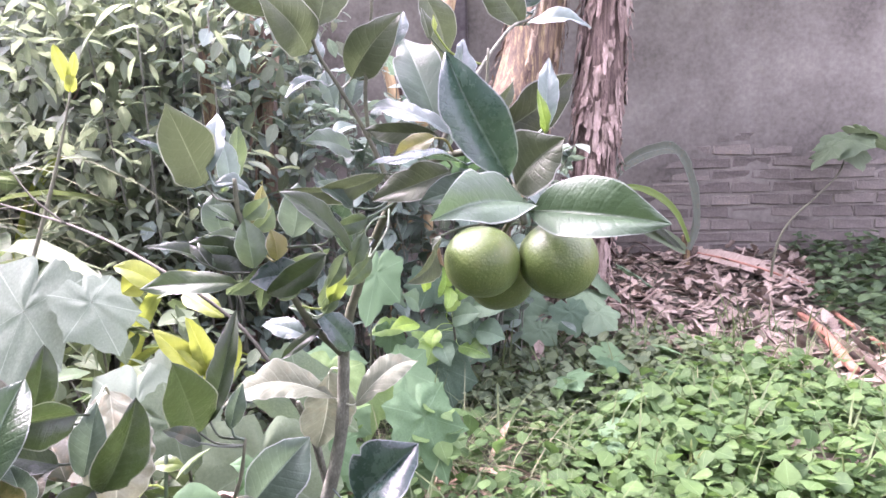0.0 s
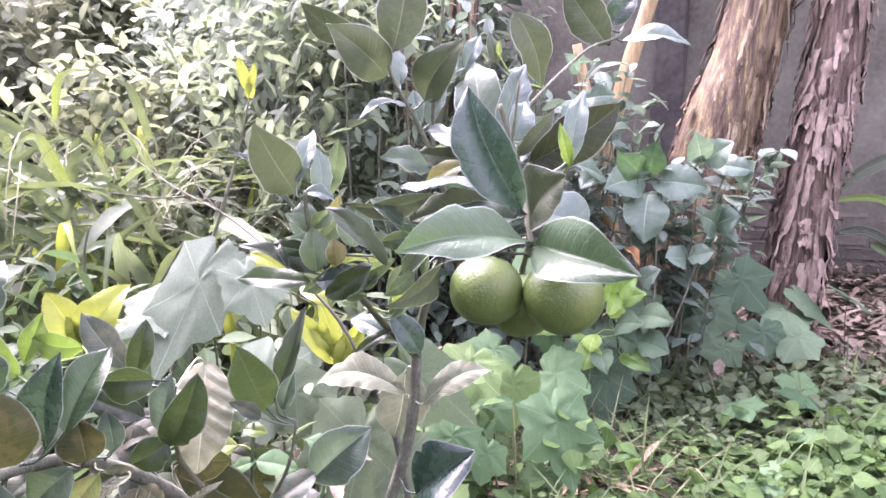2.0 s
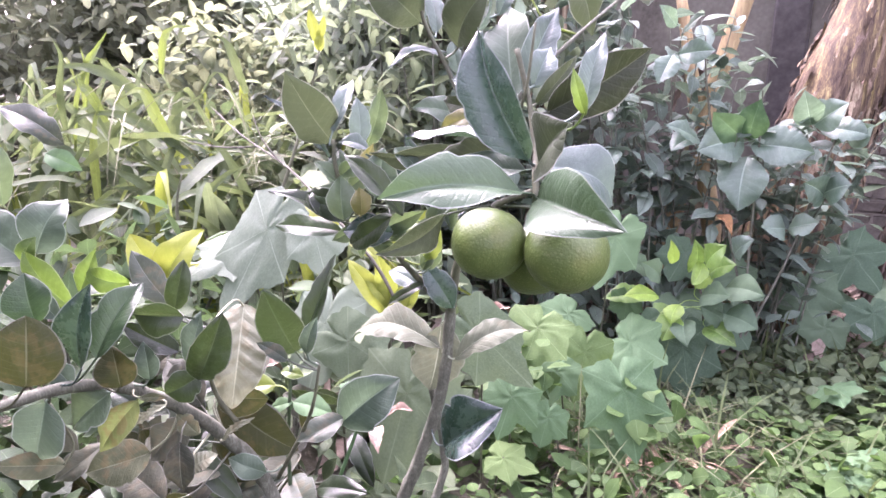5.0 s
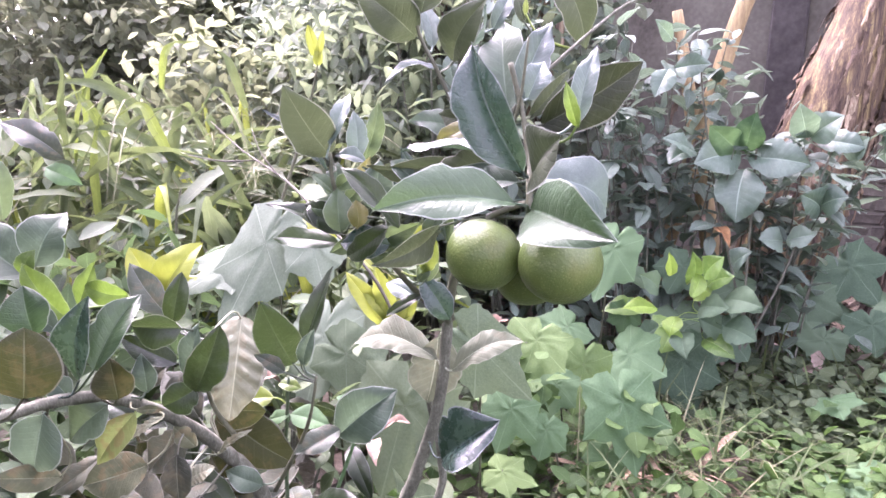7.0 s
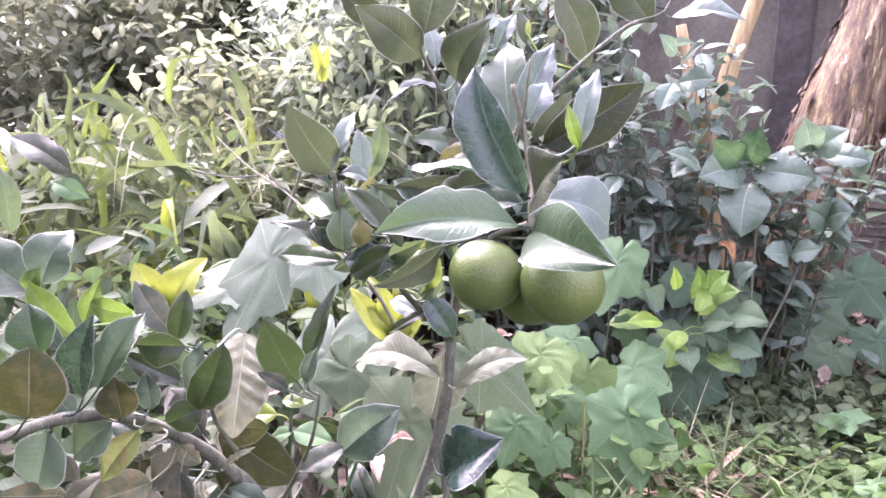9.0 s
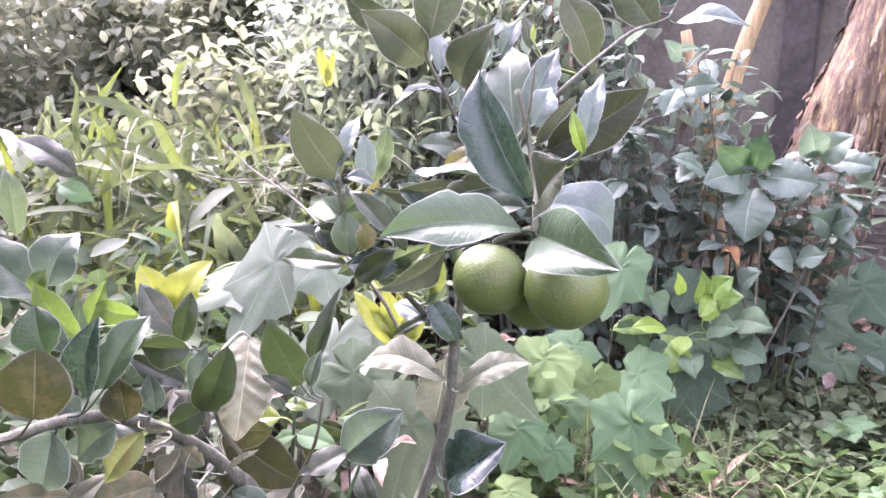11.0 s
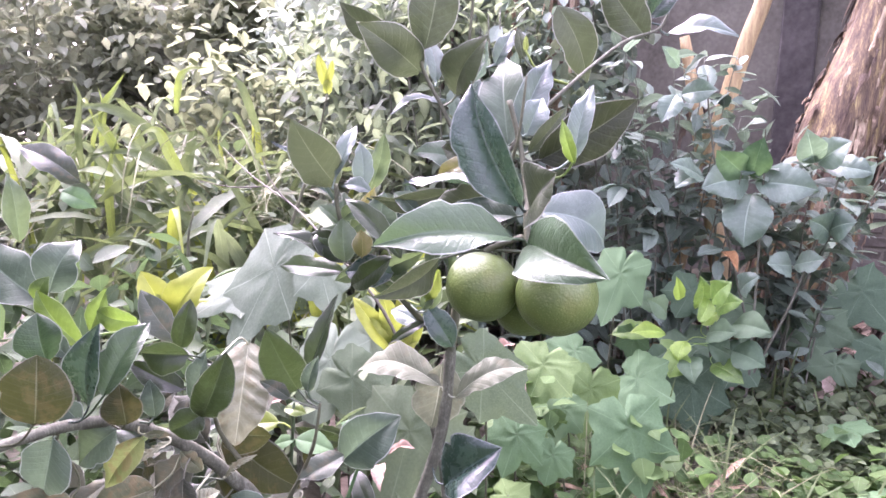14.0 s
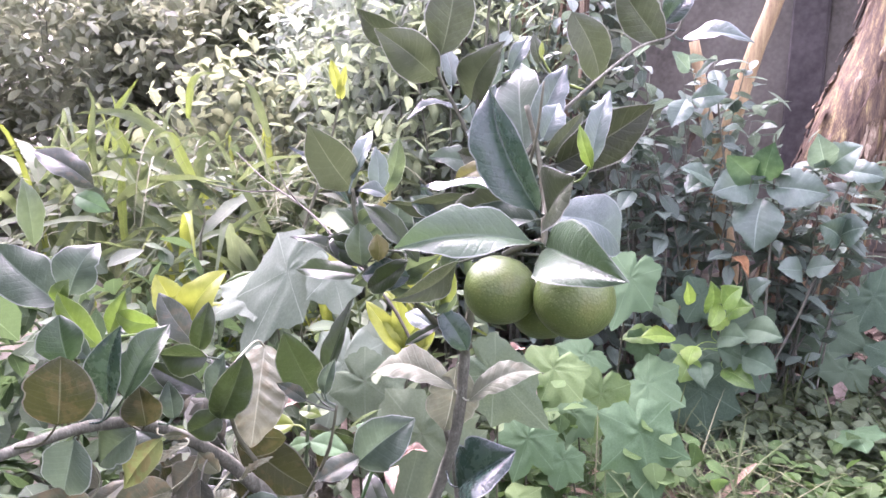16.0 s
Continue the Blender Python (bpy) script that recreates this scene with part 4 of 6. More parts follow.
leaf(limb_tree, (-0.350, 0.096, 0.489), (-0.349, 0.095, 0.431), (0.257, -0.923, 0.285), 0.0346, 25, 0.05, "dead")
leaf(limb_tree, (-0.442, 0.038, 0.484), (-0.495, 0.001, 0.497), (0.142, -0.869, 0.473), 0.0284, 20, 0.05, "tan")
leaf(limb_tree, (-0.350, 0.110, 0.450), (-0.319, 0.118, 0.466), (0.130, -0.812, 0.569), 0.0214, 20, 0.05, "cream")
leaf(limb_tree, (-0.340, 0.118, 0.488), (-0.366, 0.118, 0.510), (0.151, -0.912, 0.381), 0.0227, 20, 0.05, "tan")
leaf(limb_tree, (-0.372, 0.063, 0.553), (-0.349, 0.077, 0.550), (0.151, -0.912, 0.381), 0.0094, 20, 0.02, "tan")
leaf(limb_tree, (-0.367, 0.217, 0.490), (-0.266, 0.221, 0.421), (0.255, -0.925, 0.283), 0.0658, 14, 0.05, "under")
leaf(limb_tree, (-0.360, 0.198, 0.493), (-0.298, 0.209, 0.494), (0.265, -0.960, 0.089), 0.0489, 14, 0.05, "under")
leaf(limb_tree, (-0.328, 0.147, 0.466), (-0.288, 0.150, 0.499), (-0.163, -0.873, 0.459), 0.0098, 60, 0.10, "cream")
leaf(limb_tree, (-0.284, 0.166, 0.420), (-0.330, 0.162, 0.436), (0.117, -0.744, 0.658), 0.0310, 30, 0.10, "pale")

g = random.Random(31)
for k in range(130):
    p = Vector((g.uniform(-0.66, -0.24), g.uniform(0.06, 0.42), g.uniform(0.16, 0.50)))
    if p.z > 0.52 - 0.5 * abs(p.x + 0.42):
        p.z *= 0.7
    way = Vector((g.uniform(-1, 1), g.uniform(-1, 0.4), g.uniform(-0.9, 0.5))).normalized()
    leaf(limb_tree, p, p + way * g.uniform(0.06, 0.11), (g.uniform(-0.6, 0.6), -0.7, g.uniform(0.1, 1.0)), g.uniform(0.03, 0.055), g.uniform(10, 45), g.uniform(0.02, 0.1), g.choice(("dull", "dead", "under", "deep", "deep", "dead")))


# ---- banana plants ----
def banana(name, label, points, radii, husks, seed, green="banana", crown=0, toward=-1.8, skin="husk", band=(0.2, 0.98), long=0.5, flare=0.07, broad=(0.015, 0.055)):
    rng = random.Random(seed)
    plant = thing(name, label, "banana plant", points[0], "banana plants")
    verts, faces = tube_data(points, radii, 14, 0.06, seed)
    hang("stem", mesh_of("stem", verts, faces, green), plant)
    line = [Vector(p) for p in points]
    for k in range(husks):
        u = rng.uniform(*band) * (len(line) - 1)
        a = rng.uniform(-math.pi, math.pi)
        length, width = rng.uniform(0.4 * long, long), rng.uniform(*broad)
        out = Vector((math.cos(a), math.sin(a), 0))
        side = Vector((-math.sin(a), math.cos(a), 0))
        sv, sf = [], []
        curl = rng.uniform(0.0, flare) * (2.4 if k % 6 == 0 else 1.0)
        for s in range(8):
            q = max(0.02, u - length * s / 7 / 0.5)
            i = min(int(q), len(line) - 2)
            p = line[i].lerp(line[i + 1], q - i)
            r = radii[i] + (radii[i + 1] - radii[i]) * (q - i)
            w = width / 2 * (1 - 0.5 * (s / 7) ** 2) * rng.uniform(0.55, 1.3)
            q = p + out * (r + 0.008 + curl * (s / 7) ** 2 + rng.uniform(0, 0.014))
            for v in (-1, 0, 1):
                sv.append(q + side * (v * w) - out * (abs(v) * w * 0.35) + Vector((0, 0, rng.uniform(-0.012, 0.012))))
        for s in range(7):
            for j in range(2):
                b = s * 3 + j
                sf.append((b, b + 3, b + 4, b + 1))
        hang("husk", mesh_of("husk", sv, sf, skin), plant)
    top = line[-1]
    for k in range(crown):
        a = toward + (k - (crown - 1) / 2) * 0.62 + rng.uniform(-0.2, 0.2)
        reach, rise = rng.uniform(1.7, 2.3), rng.uniform(0.35, 0.8)
        sv, su, sf = [], [], []
        for s in range(17):
            u = s / 16
            mid = top + Vector((math.cos(a) * reach * u, math.sin(a) * reach * u, rise * math.sin(2.2 * u) * 1.1))
            w = 0.03 + 0.30 * math.sin(math.pi * max(0, min(1, (u - 0.12) / 0.88)) ** 0.8) ** 0.7
            across = Vector((-math.sin(a), math.cos(a), 0))
            for v in (-1, -0.5, 0, 0.5, 1):
                sv.append(mid + across * (v * w) - Vector((0, 0, 0.25 * w * v * v + rng.uniform(0, 0.03) * abs(v))))
                su.append((u, 0.5 + v / 2))
        for s in range(16):
            for v in range(4):
                q = s * 5 + v
                sf.append((q, q + 5, q + 6, q + 1))
        hang("leaf_blade", mesh_of("leaf_blade", sv, sf, "banana_leaf", su), plant)
    return plant


banana("banana_plant", "banana stem hung with torn dry brown husks", [(1.38, 2.27, 0.0), (1.42, 2.26, 0.5), (1.47, 2.25, 1.0), (1.52, 2.24, 1.6), (1.55, 2.24, 2.4)], [0.115, 0.105, 0.10, 0.09, 0.075], 400, 11, "husk", 3, 0.6, "husk", (0.06, 0.85), 0.21, 0.028, (0.012, 0.045))
banana("banana_plant", "leaning yellow-brown banana stem with peeling sheaths", [(0.92, 2.38, 0.0), (1.0, 2.37, 0.5), (1.10, 2.36, 0.95), (1.2, 2.35, 1.35), (1.33, 2.34, 2.3)], [0.20, 0.18, 0.155, 0.125, 0.085], 190, 12, "banana", 3, 1.4, "husk_dark", (0.3, 0.9), 0.24, 0.018, (0.006, 0.03))
banana("banana_plant", "thin pale leaning banana stem", [(0.39, 2.16, -0.02), (0.50, 2.14, 0.55), (0.575, 2.12, 0.9), (0.64, 2.11, 1.19), (0.70, 2.1, 1.4), (0.85, 2.08, 2.0)], [0.04, 0.034, 0.032, 0.03, 0.028, 0.022], 2, 13, "banana_pale")
banana("banana_plant", "thin brown banana stem leaning away", [(0.72, 2.16, 0.0), (0.60, 2.15, 0.55), (0.52, 2.14, 0.9), (0.44, 2.14, 1.25)], [0.04, 0.034, 0.026, 0.018], 3, 17, "banana_pale")
banana("banana_plant", "green banana stem among shrubs", [(-0.24, 2.5, 0.0), (-0.22, 2.4, 0.7), (-0.21, 2.3, 1.3), (-0.2, 2.25, 2.2)], [0.03, 0.028, 0.026, 0.024], 6, 14)
banana("banana_plant", "banana stem wrapped in pink-brown dry husks", [(0.0, 2.2, 0.0), (-0.01, 2.15, 0.7), (0.0, 2.1, 1.2), (0.03, 2.1, 2.2)], [0.035, 0.035, 0.03, 0.03], 34, 15, "husk", 0, 0, "husk_dark")
banana("banana_plant", "dark banana stem behind the hedge", [(-0.58, 2.75, 0.0), (-0.57, 2.7, 0.8), (-0.54, 2.65, 1.4), (-0.5, 2.6, 2.2)], [0.04, 0.04, 0.035, 0.03], 36, 16, "husk", 0, 0, "husk_dark")

# ---- hedge and shrubs ----
rng = np.random.default_rng(7)


def clump(name, label, centre, size, count, leaf_size, material, shape=OVAL, tilt=-0.35, stems=9, category="shrub"):
    """A shrub: stems from the ground and leaves gathered in sprays, thicker near the outside."""
    cx, cy = centre
    plant = thing(name, label, category, (cx, cy, 0.0), name.replace("_", " ") + "s")
    sx, sy, sz = size
    tips = []
    for k in range(stems):
        a, r = rng.uniform(0, 6.28), rng.uniform(0.1, 0.75)
        top = (cx + sx * r * math.cos(a), cy + sy * r * math.sin(a), sz * rng.uniform(0.55, 0.98))
        foot = (cx + 0.2 * sx * math.cos(a), cy + 0.2 * sy * math.sin(a), -0.02)
        mid = tuple(0.5 * (p + q) + rng.normal(0, 0.05 * sx) for p, q in zip(foot, top))
        verts, faces = tube_data([foot, mid, top], [0.007, 0.004, 0.002], 6, 0.2, k)
        hang("stem", mesh_of("stem", verts, faces, "bark"), plant)
    sprays = max(count // 14, 3)
    a = rng.uniform(0, 6.28, sprays)
    q = rng.uniform(0, 1, sprays) ** 0.4
    h = rng.uniform(0.06, 1.0, sprays)
    spread = np.sqrt(np.clip(1 - (h - 0.45) ** 2 / 0.42, 0.05, 1))
    heart = np.stack([cx + sx * q * spread * np.cos(a), cy + sy * q * spread * np.sin(a), sz * h], -1)
    which = rng.integers(0, sprays, count)
    places = heart[which] + rng.normal(0, 1, (count, 3)) * (0.9 * leaf_size, 0.9 * leaf_size, 0.8 * leaf_size)
    places[:, 2] = np.maximum(places[:, 2], 0.02)
    sizes = leaf_size * rng.uniform(0.55, 1.25, count)
    data = strew("crown", shape, places, sizes, turns(rng, count, tilt, 0.45), material)
    ob = hang("crown", data, plant)
    tagged(ob, kind="stuff")
    return plant


# tall hedge behind, closing the view towards the sun; paler leftwards to paint haze
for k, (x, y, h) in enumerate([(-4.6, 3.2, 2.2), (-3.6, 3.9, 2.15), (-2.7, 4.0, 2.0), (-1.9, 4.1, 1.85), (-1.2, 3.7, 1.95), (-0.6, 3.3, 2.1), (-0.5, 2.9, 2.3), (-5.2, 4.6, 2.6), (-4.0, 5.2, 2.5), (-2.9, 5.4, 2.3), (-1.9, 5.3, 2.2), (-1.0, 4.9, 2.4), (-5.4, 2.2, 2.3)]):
    clump("hedge_shrub", "tall leafy hedge shrub catching back light, paled for haze", (x, y), (0.85, 0.6, h), 5000, 0.105, "hedge_hazed" if x < -2.4 else "hedge" if x < -1.5 else "hedge_grey", OVAL, -0.4, 7)
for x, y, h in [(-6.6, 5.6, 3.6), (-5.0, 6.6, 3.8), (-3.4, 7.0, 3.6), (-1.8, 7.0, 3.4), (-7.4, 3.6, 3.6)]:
    clump("hedge_shrub", "tall leafy shrub far behind the hedge", (x, y), (1.2, 0.8, h), 2600, 0.17, "hedge_hazed", OVAL, -0.4, 7)
clump("hedge_shrub", "upright hedge shrub beside the banana stems", (-0.02, 2.75), (0.36, 0.5, 2.2), 900, 0.09, "shrub_mass", OVAL, -0.4, 7)
clump("hedge_shrub", "low leafy shrub behind the tall grass", (-1.6, 2.9), (0.7, 0.4, 1.3), 1800, 0.1, "hedge", OVAL, -0.4, 7)
for k, (x, y, h) in enumerate([(-1.05, 2.7, 1.45), (-0.62, 2.2, 1.5), (-0.34, 1.98, 1.4)]):
    clump("slim_leaved_shrub", "shrub with drooping slim leaves, lightened for haze", (x, y), (0.42, 0.36, h), 1500, 0.085, "lance", LANCE, -0.35, 9)
clump("grey_shrub", "grey-green shrub with small oval leaves behind the tree", (-0.10, 1.95), (0.32, 0.3, 1.35), 700, 0.07, "shrub_mass", OVAL, -0.3, 9)
clump("undergrowth", "tangle of broad-leaved undergrowth among grass", (-1.35, 1.75), (0.65, 0.4, 0.72), 480, 0.12, "weed_dim", OVAL, -0.3, 7)
clump("undergrowth", "tangle of low green undergrowth", (-0.95, 0.75), (0.42, 0.4, 0.52), 900, 0.075, "weed_dark", OVAL, -0.3, 6)
clump("undergrowth", "tangle of low green undergrowth with slim leaves", (-0.55, 1.15), (0.4, 0.3, 0.5), 500, 0.08, "weed_dim", OVAL, -0.3, 6)
clump("undergrowth", "low pointed-leaved weeds among the gourd leaves", (0.10, 0.98), (0.24, 0.2, 0.24), 150, 0.05, "weed", HEART, -0.3, 0)
clump("undergrowth", "dark undergrowth below the citrus limb", (-0.40, 0.5), (0.3, 0.2, 0.42), 420, 0.06, "weed_dim", OVAL, -0.3, 5)
clump("undergrowth", "low dusty undergrowth beside the citrus limb", (-0.72, 0.25), (0.25, 0.2, 0.36), 320, 0.07, "weed_dark", OVAL, -0.3, 6)
clump("grey_shrub", "grey-green shrub with oval leaves before the banana stems", (0.30, 1.92), (0.36, 0.28, 1.2), 420, 0.078, "shrub_mass", OVAL, -0.3, 10)
clump("grey_shrub", "bushy grey-green shrub with broad leaves", (0.66, 1.92), (0.30, 0.22, 0.92), 260, 0.085, "shrub_mass", OVAL, -0.3, 7)


# added shrubs beside and behind the camera, out of view, blocking sky light and reflections
for x, y, h in [(-1.15, -0.45, 2.2), (-1.3, -0.02, 2.2), (-1.9, -1.5, 2.4), (-2.9, -0.4, 2.4), (-1.0, -2.6, 2.6), (0.4, -3.6, 1.5), (1.9, -3.5, 1.6), (3.2, -2.8, 1.5)]:
    clump("hedge_shrub", "unseen leafy shrub added to block sky light", (x, y), (0.4 if h == 2.2 else 0.85, 0.4, h), 1000, 0.15, "weed_dark", OVAL, -0.4, 6)


# ---- grass ----
def tuft(name, label, places, length, material, shape=GRASS, tilt=0.75):
    n = len(places)
    data = strew(name, shape, places, length * rng.uniform(0.5, 1.2, n), turns(rng, n, tilt, 0.35), material)
    return tagged(new(name, data), label, "grass", kind="stuff")


n = 190
centre = np.stack([rng.uniform(-2.1, -0.55, n), rng.uniform(1.25, 2.4, n), rng.uniform(0.15, 0.75, n)], -1)
tuft("broad_grass", "clump of broad arching grass blades", centre, 0.36, "blade", template((0.02, 0.062, 0.07, 0.05, 0.003), 0.35, 0.6), 0.6)
n = 1500
centre = np.stack([rng.uniform(0.0, 2.2, n), rng.uniform(0.5, 2.0, n), np.zeros(n)], -1)
centre[:, 2] = ground_z(centre[:, 0], centre[:, 1])
tuft("grass", "thin green grass between the weeds", centre, 0.19, "blade", template((0.014, 0.018, 0.016, 0.011, 0.002), 0.3, 0.5), 1.0)

n = 15000
spread = np.stack([rng.uniform(-4.5, 5.0, n), rng.uniform(-4.5, 1.3, n), np.zeros(n)], -1)
spread = spread[(spread[:, 1] < 0.25) | (spread[:, 0] < -1.0) | (spread[:, 0] > 2.3)]
spread[:, 2] = ground_z(spread[:, 0], spread[:, 1])
tuft("lawn", "rough green grass around the plot", spread, 0.21, "weed_dark", template((0.05, 0.07, 0.06, 0.04, 0.004), 0.3, 0.5), 0.7)

n = 260
centre = np.stack([rng.uniform(-1.75, -0.55, n), rng.uniform(1.25, 1.9, n), rng.uniform(0.3, 0.92, n)], -1)
tuft("dry_stalks", "thin pale dry stalks lying across the sedge", centre, 0.32, "straw", REED, 0.15)

# ---- weeds and litter on the ground ----
n = 26000
spot = np.stack([rng.uniform(-0.35, 2.6, n), rng.uniform(0.3, 2.1, n)], -1)
keep = (spot[:, 0] + 0.42 * spot[:, 1] < 2.22 + 0.1 * np.sin(5 * spot[:, 1])) & (spot[:, 1] < 1.95)
spot = spot[keep & ((spot[:, 0] > 0.5 + 0.08 * np.sin(7 * spot[:, 1])) | (rng.uniform(0, 1, n) < 0.3))]
# weeds in this band take the dull colour, as if shaded by the shrubs
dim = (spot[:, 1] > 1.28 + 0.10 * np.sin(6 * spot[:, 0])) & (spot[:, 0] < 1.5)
for some, material, label in ((~dim, "weed", "mat of small round-leaved green weeds"), (dim, "weed_dim", "mat of small weeds, dulled in colour for the shrubs' shade")):
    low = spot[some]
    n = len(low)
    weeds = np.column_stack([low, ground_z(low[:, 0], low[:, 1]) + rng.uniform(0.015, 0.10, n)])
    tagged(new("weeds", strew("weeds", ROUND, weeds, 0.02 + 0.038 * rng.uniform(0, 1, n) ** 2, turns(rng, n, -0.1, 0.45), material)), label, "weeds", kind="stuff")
n = 1500
spot = np.stack([rng.uniform(0.3, 2.3, n), rng.uniform(0.35, 1.5, n)], -1)
spot = spot[(spot[:, 0] + 0.42 * spot[:, 1] < 2.2) & (spot[:, 0] > 0.7 + 0.06 * np.sin(8 * spot[:, 1])) & (spot[:, 1] < 1.32)]
n = len(spot)
broad = np.column_stack([spot, ground_z(spot[:, 0], spot[:, 1]) + rng.uniform(0.06, 0.15, n)])
tagged(new("weeds", strew("weeds", HEART, broad, rng.uniform(0.025, 0.062, n), turns(rng, n, -0.15, 0.4), "weed")), "pointed bright green leaves of taller weeds", "weeds", kind="stuff")
gr = np.random.default_rng(77)
n = 130
spot = np.stack([gr.normal(0.36, 0.16, n), gr.normal(1.08, 0.14, n)], -1)
thin = np.column_stack([spot, ground_z(spot[:, 0], spot[:, 1]) + gr.uniform(0.0, 0.06, n)])
tagged(new("grass", strew("grass", template((0.012, 0.015, 0.013, 0.009, 0.002), 0.3, 0.9), thin, gr.uniform(0.08, 0.2, n), turns(gr, n, 0.8, 0.4), "blade")), "thin arching green grass among the gourd leaves", "grass", kind="stuff")
n = 240
spot = np.stack([rng.uniform(0.1, 2.3, n), rng.uniform(0.4, 1.8, n)], -1)
thin = np.column_stack([spot, ground_z(spot[:, 0], spot[:, 1])])
tagged(new("grass_stalks", strew("grass_stalks", REED, thin, rng.uniform(0.10, 0.26, n), turns(rng, n, 1.15, 0.25), "straw")), "thin pale arching grass stalks", "grass", kind="stuff")
n = 60
spot = np.stack([rng.normal(0.40, 0.12, n), rng.normal(1.16, 0.12, n)], -1)
thin = np.column_stack([spot, ground_z(spot[:, 0], spot[:, 1])])
tagged(new("dry_grass", strew("dry_grass", REED, thin, rng.uniform(0.16, 0.36, n), turns(rng, n, 0.75, 0.3), "straw")), "tuft of thin arching pale grass", "grass", kind="stuff")
n = 7000
spot = np.stack([rng.uniform(2.1, 4.8, n), rng.uniform(1.2, 3.0, n)], -1)
spot = spot[(spot[:, 1] < wall_y(spot[:, 0]) - 0.04) & (spot[:, 0] > 2.22 + 0.72 * np.maximum(spot[:, 1] - 1.5, 0) + 0.06 * np.sin(9 * spot[:, 1]))]
n = len(spot)
weeds = np.column_stack([spot, ground_z(spot[:, 0], spot[:, 1]) + rng.uniform(0.02, 0.16, n)])
tagged(new("weeds", strew("weeds", ROUND, weeds, rng.uniform(0.03, 0.07, n), turns(rng, n, -0.1, 0.35), "weed_dark")), "dark green weeds at the foot of the wall", "weeds", kind="stuff")

n = 9000
spot = np.stack([rng.uniform(-0.4, 3.4, n), rng.uniform(0.4, 3.2, n)], -1)
spot = spot[(spot[:, 1] < wall_y(spot[:, 0]) - 0.03) & ((spot[:, 0] + 0.42 * spot[:, 1] > 2.15) | (spot[:, 1] > 1.62)) & (spot[:, 0] < 2.30 + 0.72 * np.maximum(spot[:, 1] - 1.5, 0))]
n = len(spot)
flat = np.column_stack([spot, ground_z(spot[:, 0], spot[:, 1]) + rng.uniform(0.005, 0.05, n)])
third = n // 3
for part_of, shape, low, high in ((slice(0, third), FLAKE, 0.04, 0.10), (slice(third, 2 * third), PLATE, 0.03, 0.085), (slice(2 * third, n), STRIP, 0.07, 0.2)):
    some = flat[part_of]
    if shape is STRIP:
        some = some[some[:, 0] + 0.42 * some[:, 1] > 2.15]
    data = strew("litter", shape, some, rng.uniform(low, high, len(some)), turns(rng, len(some), 0.05, 0.32), "dry")
    tagged(new("litter", data), "curled dry pinkish-brown fallen leaves", "leaf litter", kind="stuff")

n = 120
spot = np.concatenate([rng.normal((-0.15, 2.28), (0.16, 0.12), (n, 2)), rng.normal((-0.42, 1.02), (0.10, 0.08), (n // 3, 2))])
flat = np.column_stack([spot, ground_z(spot[:, 0], spot[:, 1]) + rng.uniform(0.02, 0.10, len(spot))])
tagged(new("litter", strew("litter", FLAKE, flat, rng.uniform(0.05, 0.13, len(flat)), turns(rng, len(flat), 0.1, 0.35), "dry")), "curled dry brown leaves between the gourd leaves", "leaf litter", kind="stuff")

n = 50
spot = rng.normal((0.27, 0.98), (0.10, 0.06), (n, 2))
flat = np.column_stack([spot, ground_z(spot[:, 0], spot[:, 1]) + rng.uniform(0.01, 0.05, n)])
tagged(new("litter", strew("litter", STRIP, flat, rng.uniform(0.06, 0.18, n), turns(rng, n, 0.1, 0.3), "husk_dark")), "curled reddish-brown dry strips below the gourd leaves", "leaf litter", kind="stuff")

# ---- lobed vine leaves ----
def lobed_mesh(seed, material, depth=1.0):
    """A five-pointed leaf of about unit width lying in XY, its stalk at the origin, pointing along +X."""
    g = random.Random(seed)
    rings, spokes = 6, 48
    corners = [(0, 0.80), (14, 0.66), (30, 0.60 - 0.06 * depth), (52.5, 0.66), (60, 0.70), (67.5, 0.62), (90, 0.55 - 0.05 * depth), (112.5, 0.58), (120, 0.60), (135, 0.48), (165, 0.40), (180, 0.24)]
    corners = [(a, r * g.uniform(0.93, 1.07)) for a, r in corners]
    ribs = (0.0, 60.0, -60.0, 120.0, -120.0)
    verts, uvs, faces = [(0, 0, 0)], [(0.5, 0.5)], []
    sag = [g.uniform(0.02, 0.09) for _ in ribs]
    for r in range(1, rings + 1):
        q = r / rings
        for s in range(spokes):
            a = -180 + 360 * s / spokes
            k = max(i for i in range(len(corners) - 1) if corners[i][0] <= abs(a))
            (a0, r0), (a1, r1) = corners[k], corners[k + 1]
            out = r0 + (r1 - r0) * (abs(a) - a0) / (a1 - a0)
            out *= 1 + 0.025 * math.sin(0.31 * a + seed)
            near = min(ribs, key=lambda b: abs(a - b))
            apart = min(1.0, abs(a - near) / 30)
            z = 0.03 * apart * q * (1.3 - q) - sag[ribs.index(near)] * q * q + 0.012 * math.sin(0.09 * a + 7 * q + seed) + 0.012 * q * math.sin(0.23 * a + 11 * q)
            verts.append((out * q * math.cos(radians(a)), out * q * math.sin(radians(a)), z))
            uvs.append((q * 0.9, 0.5 + 0.44 * apart))
    for s in range(spokes):
        faces.append((0, 1 + s, 1 + (s + 1) % spokes))
    for r in range(rings - 1):
        for s in range(spokes):
            a, b = 1 + r * spokes + s, 1 + r * spokes + (s + 1) % spokes
            faces.append((a, a + spokes, b + spokes, b))
    return mesh_of("leaf", verts, faces, material, uvs)


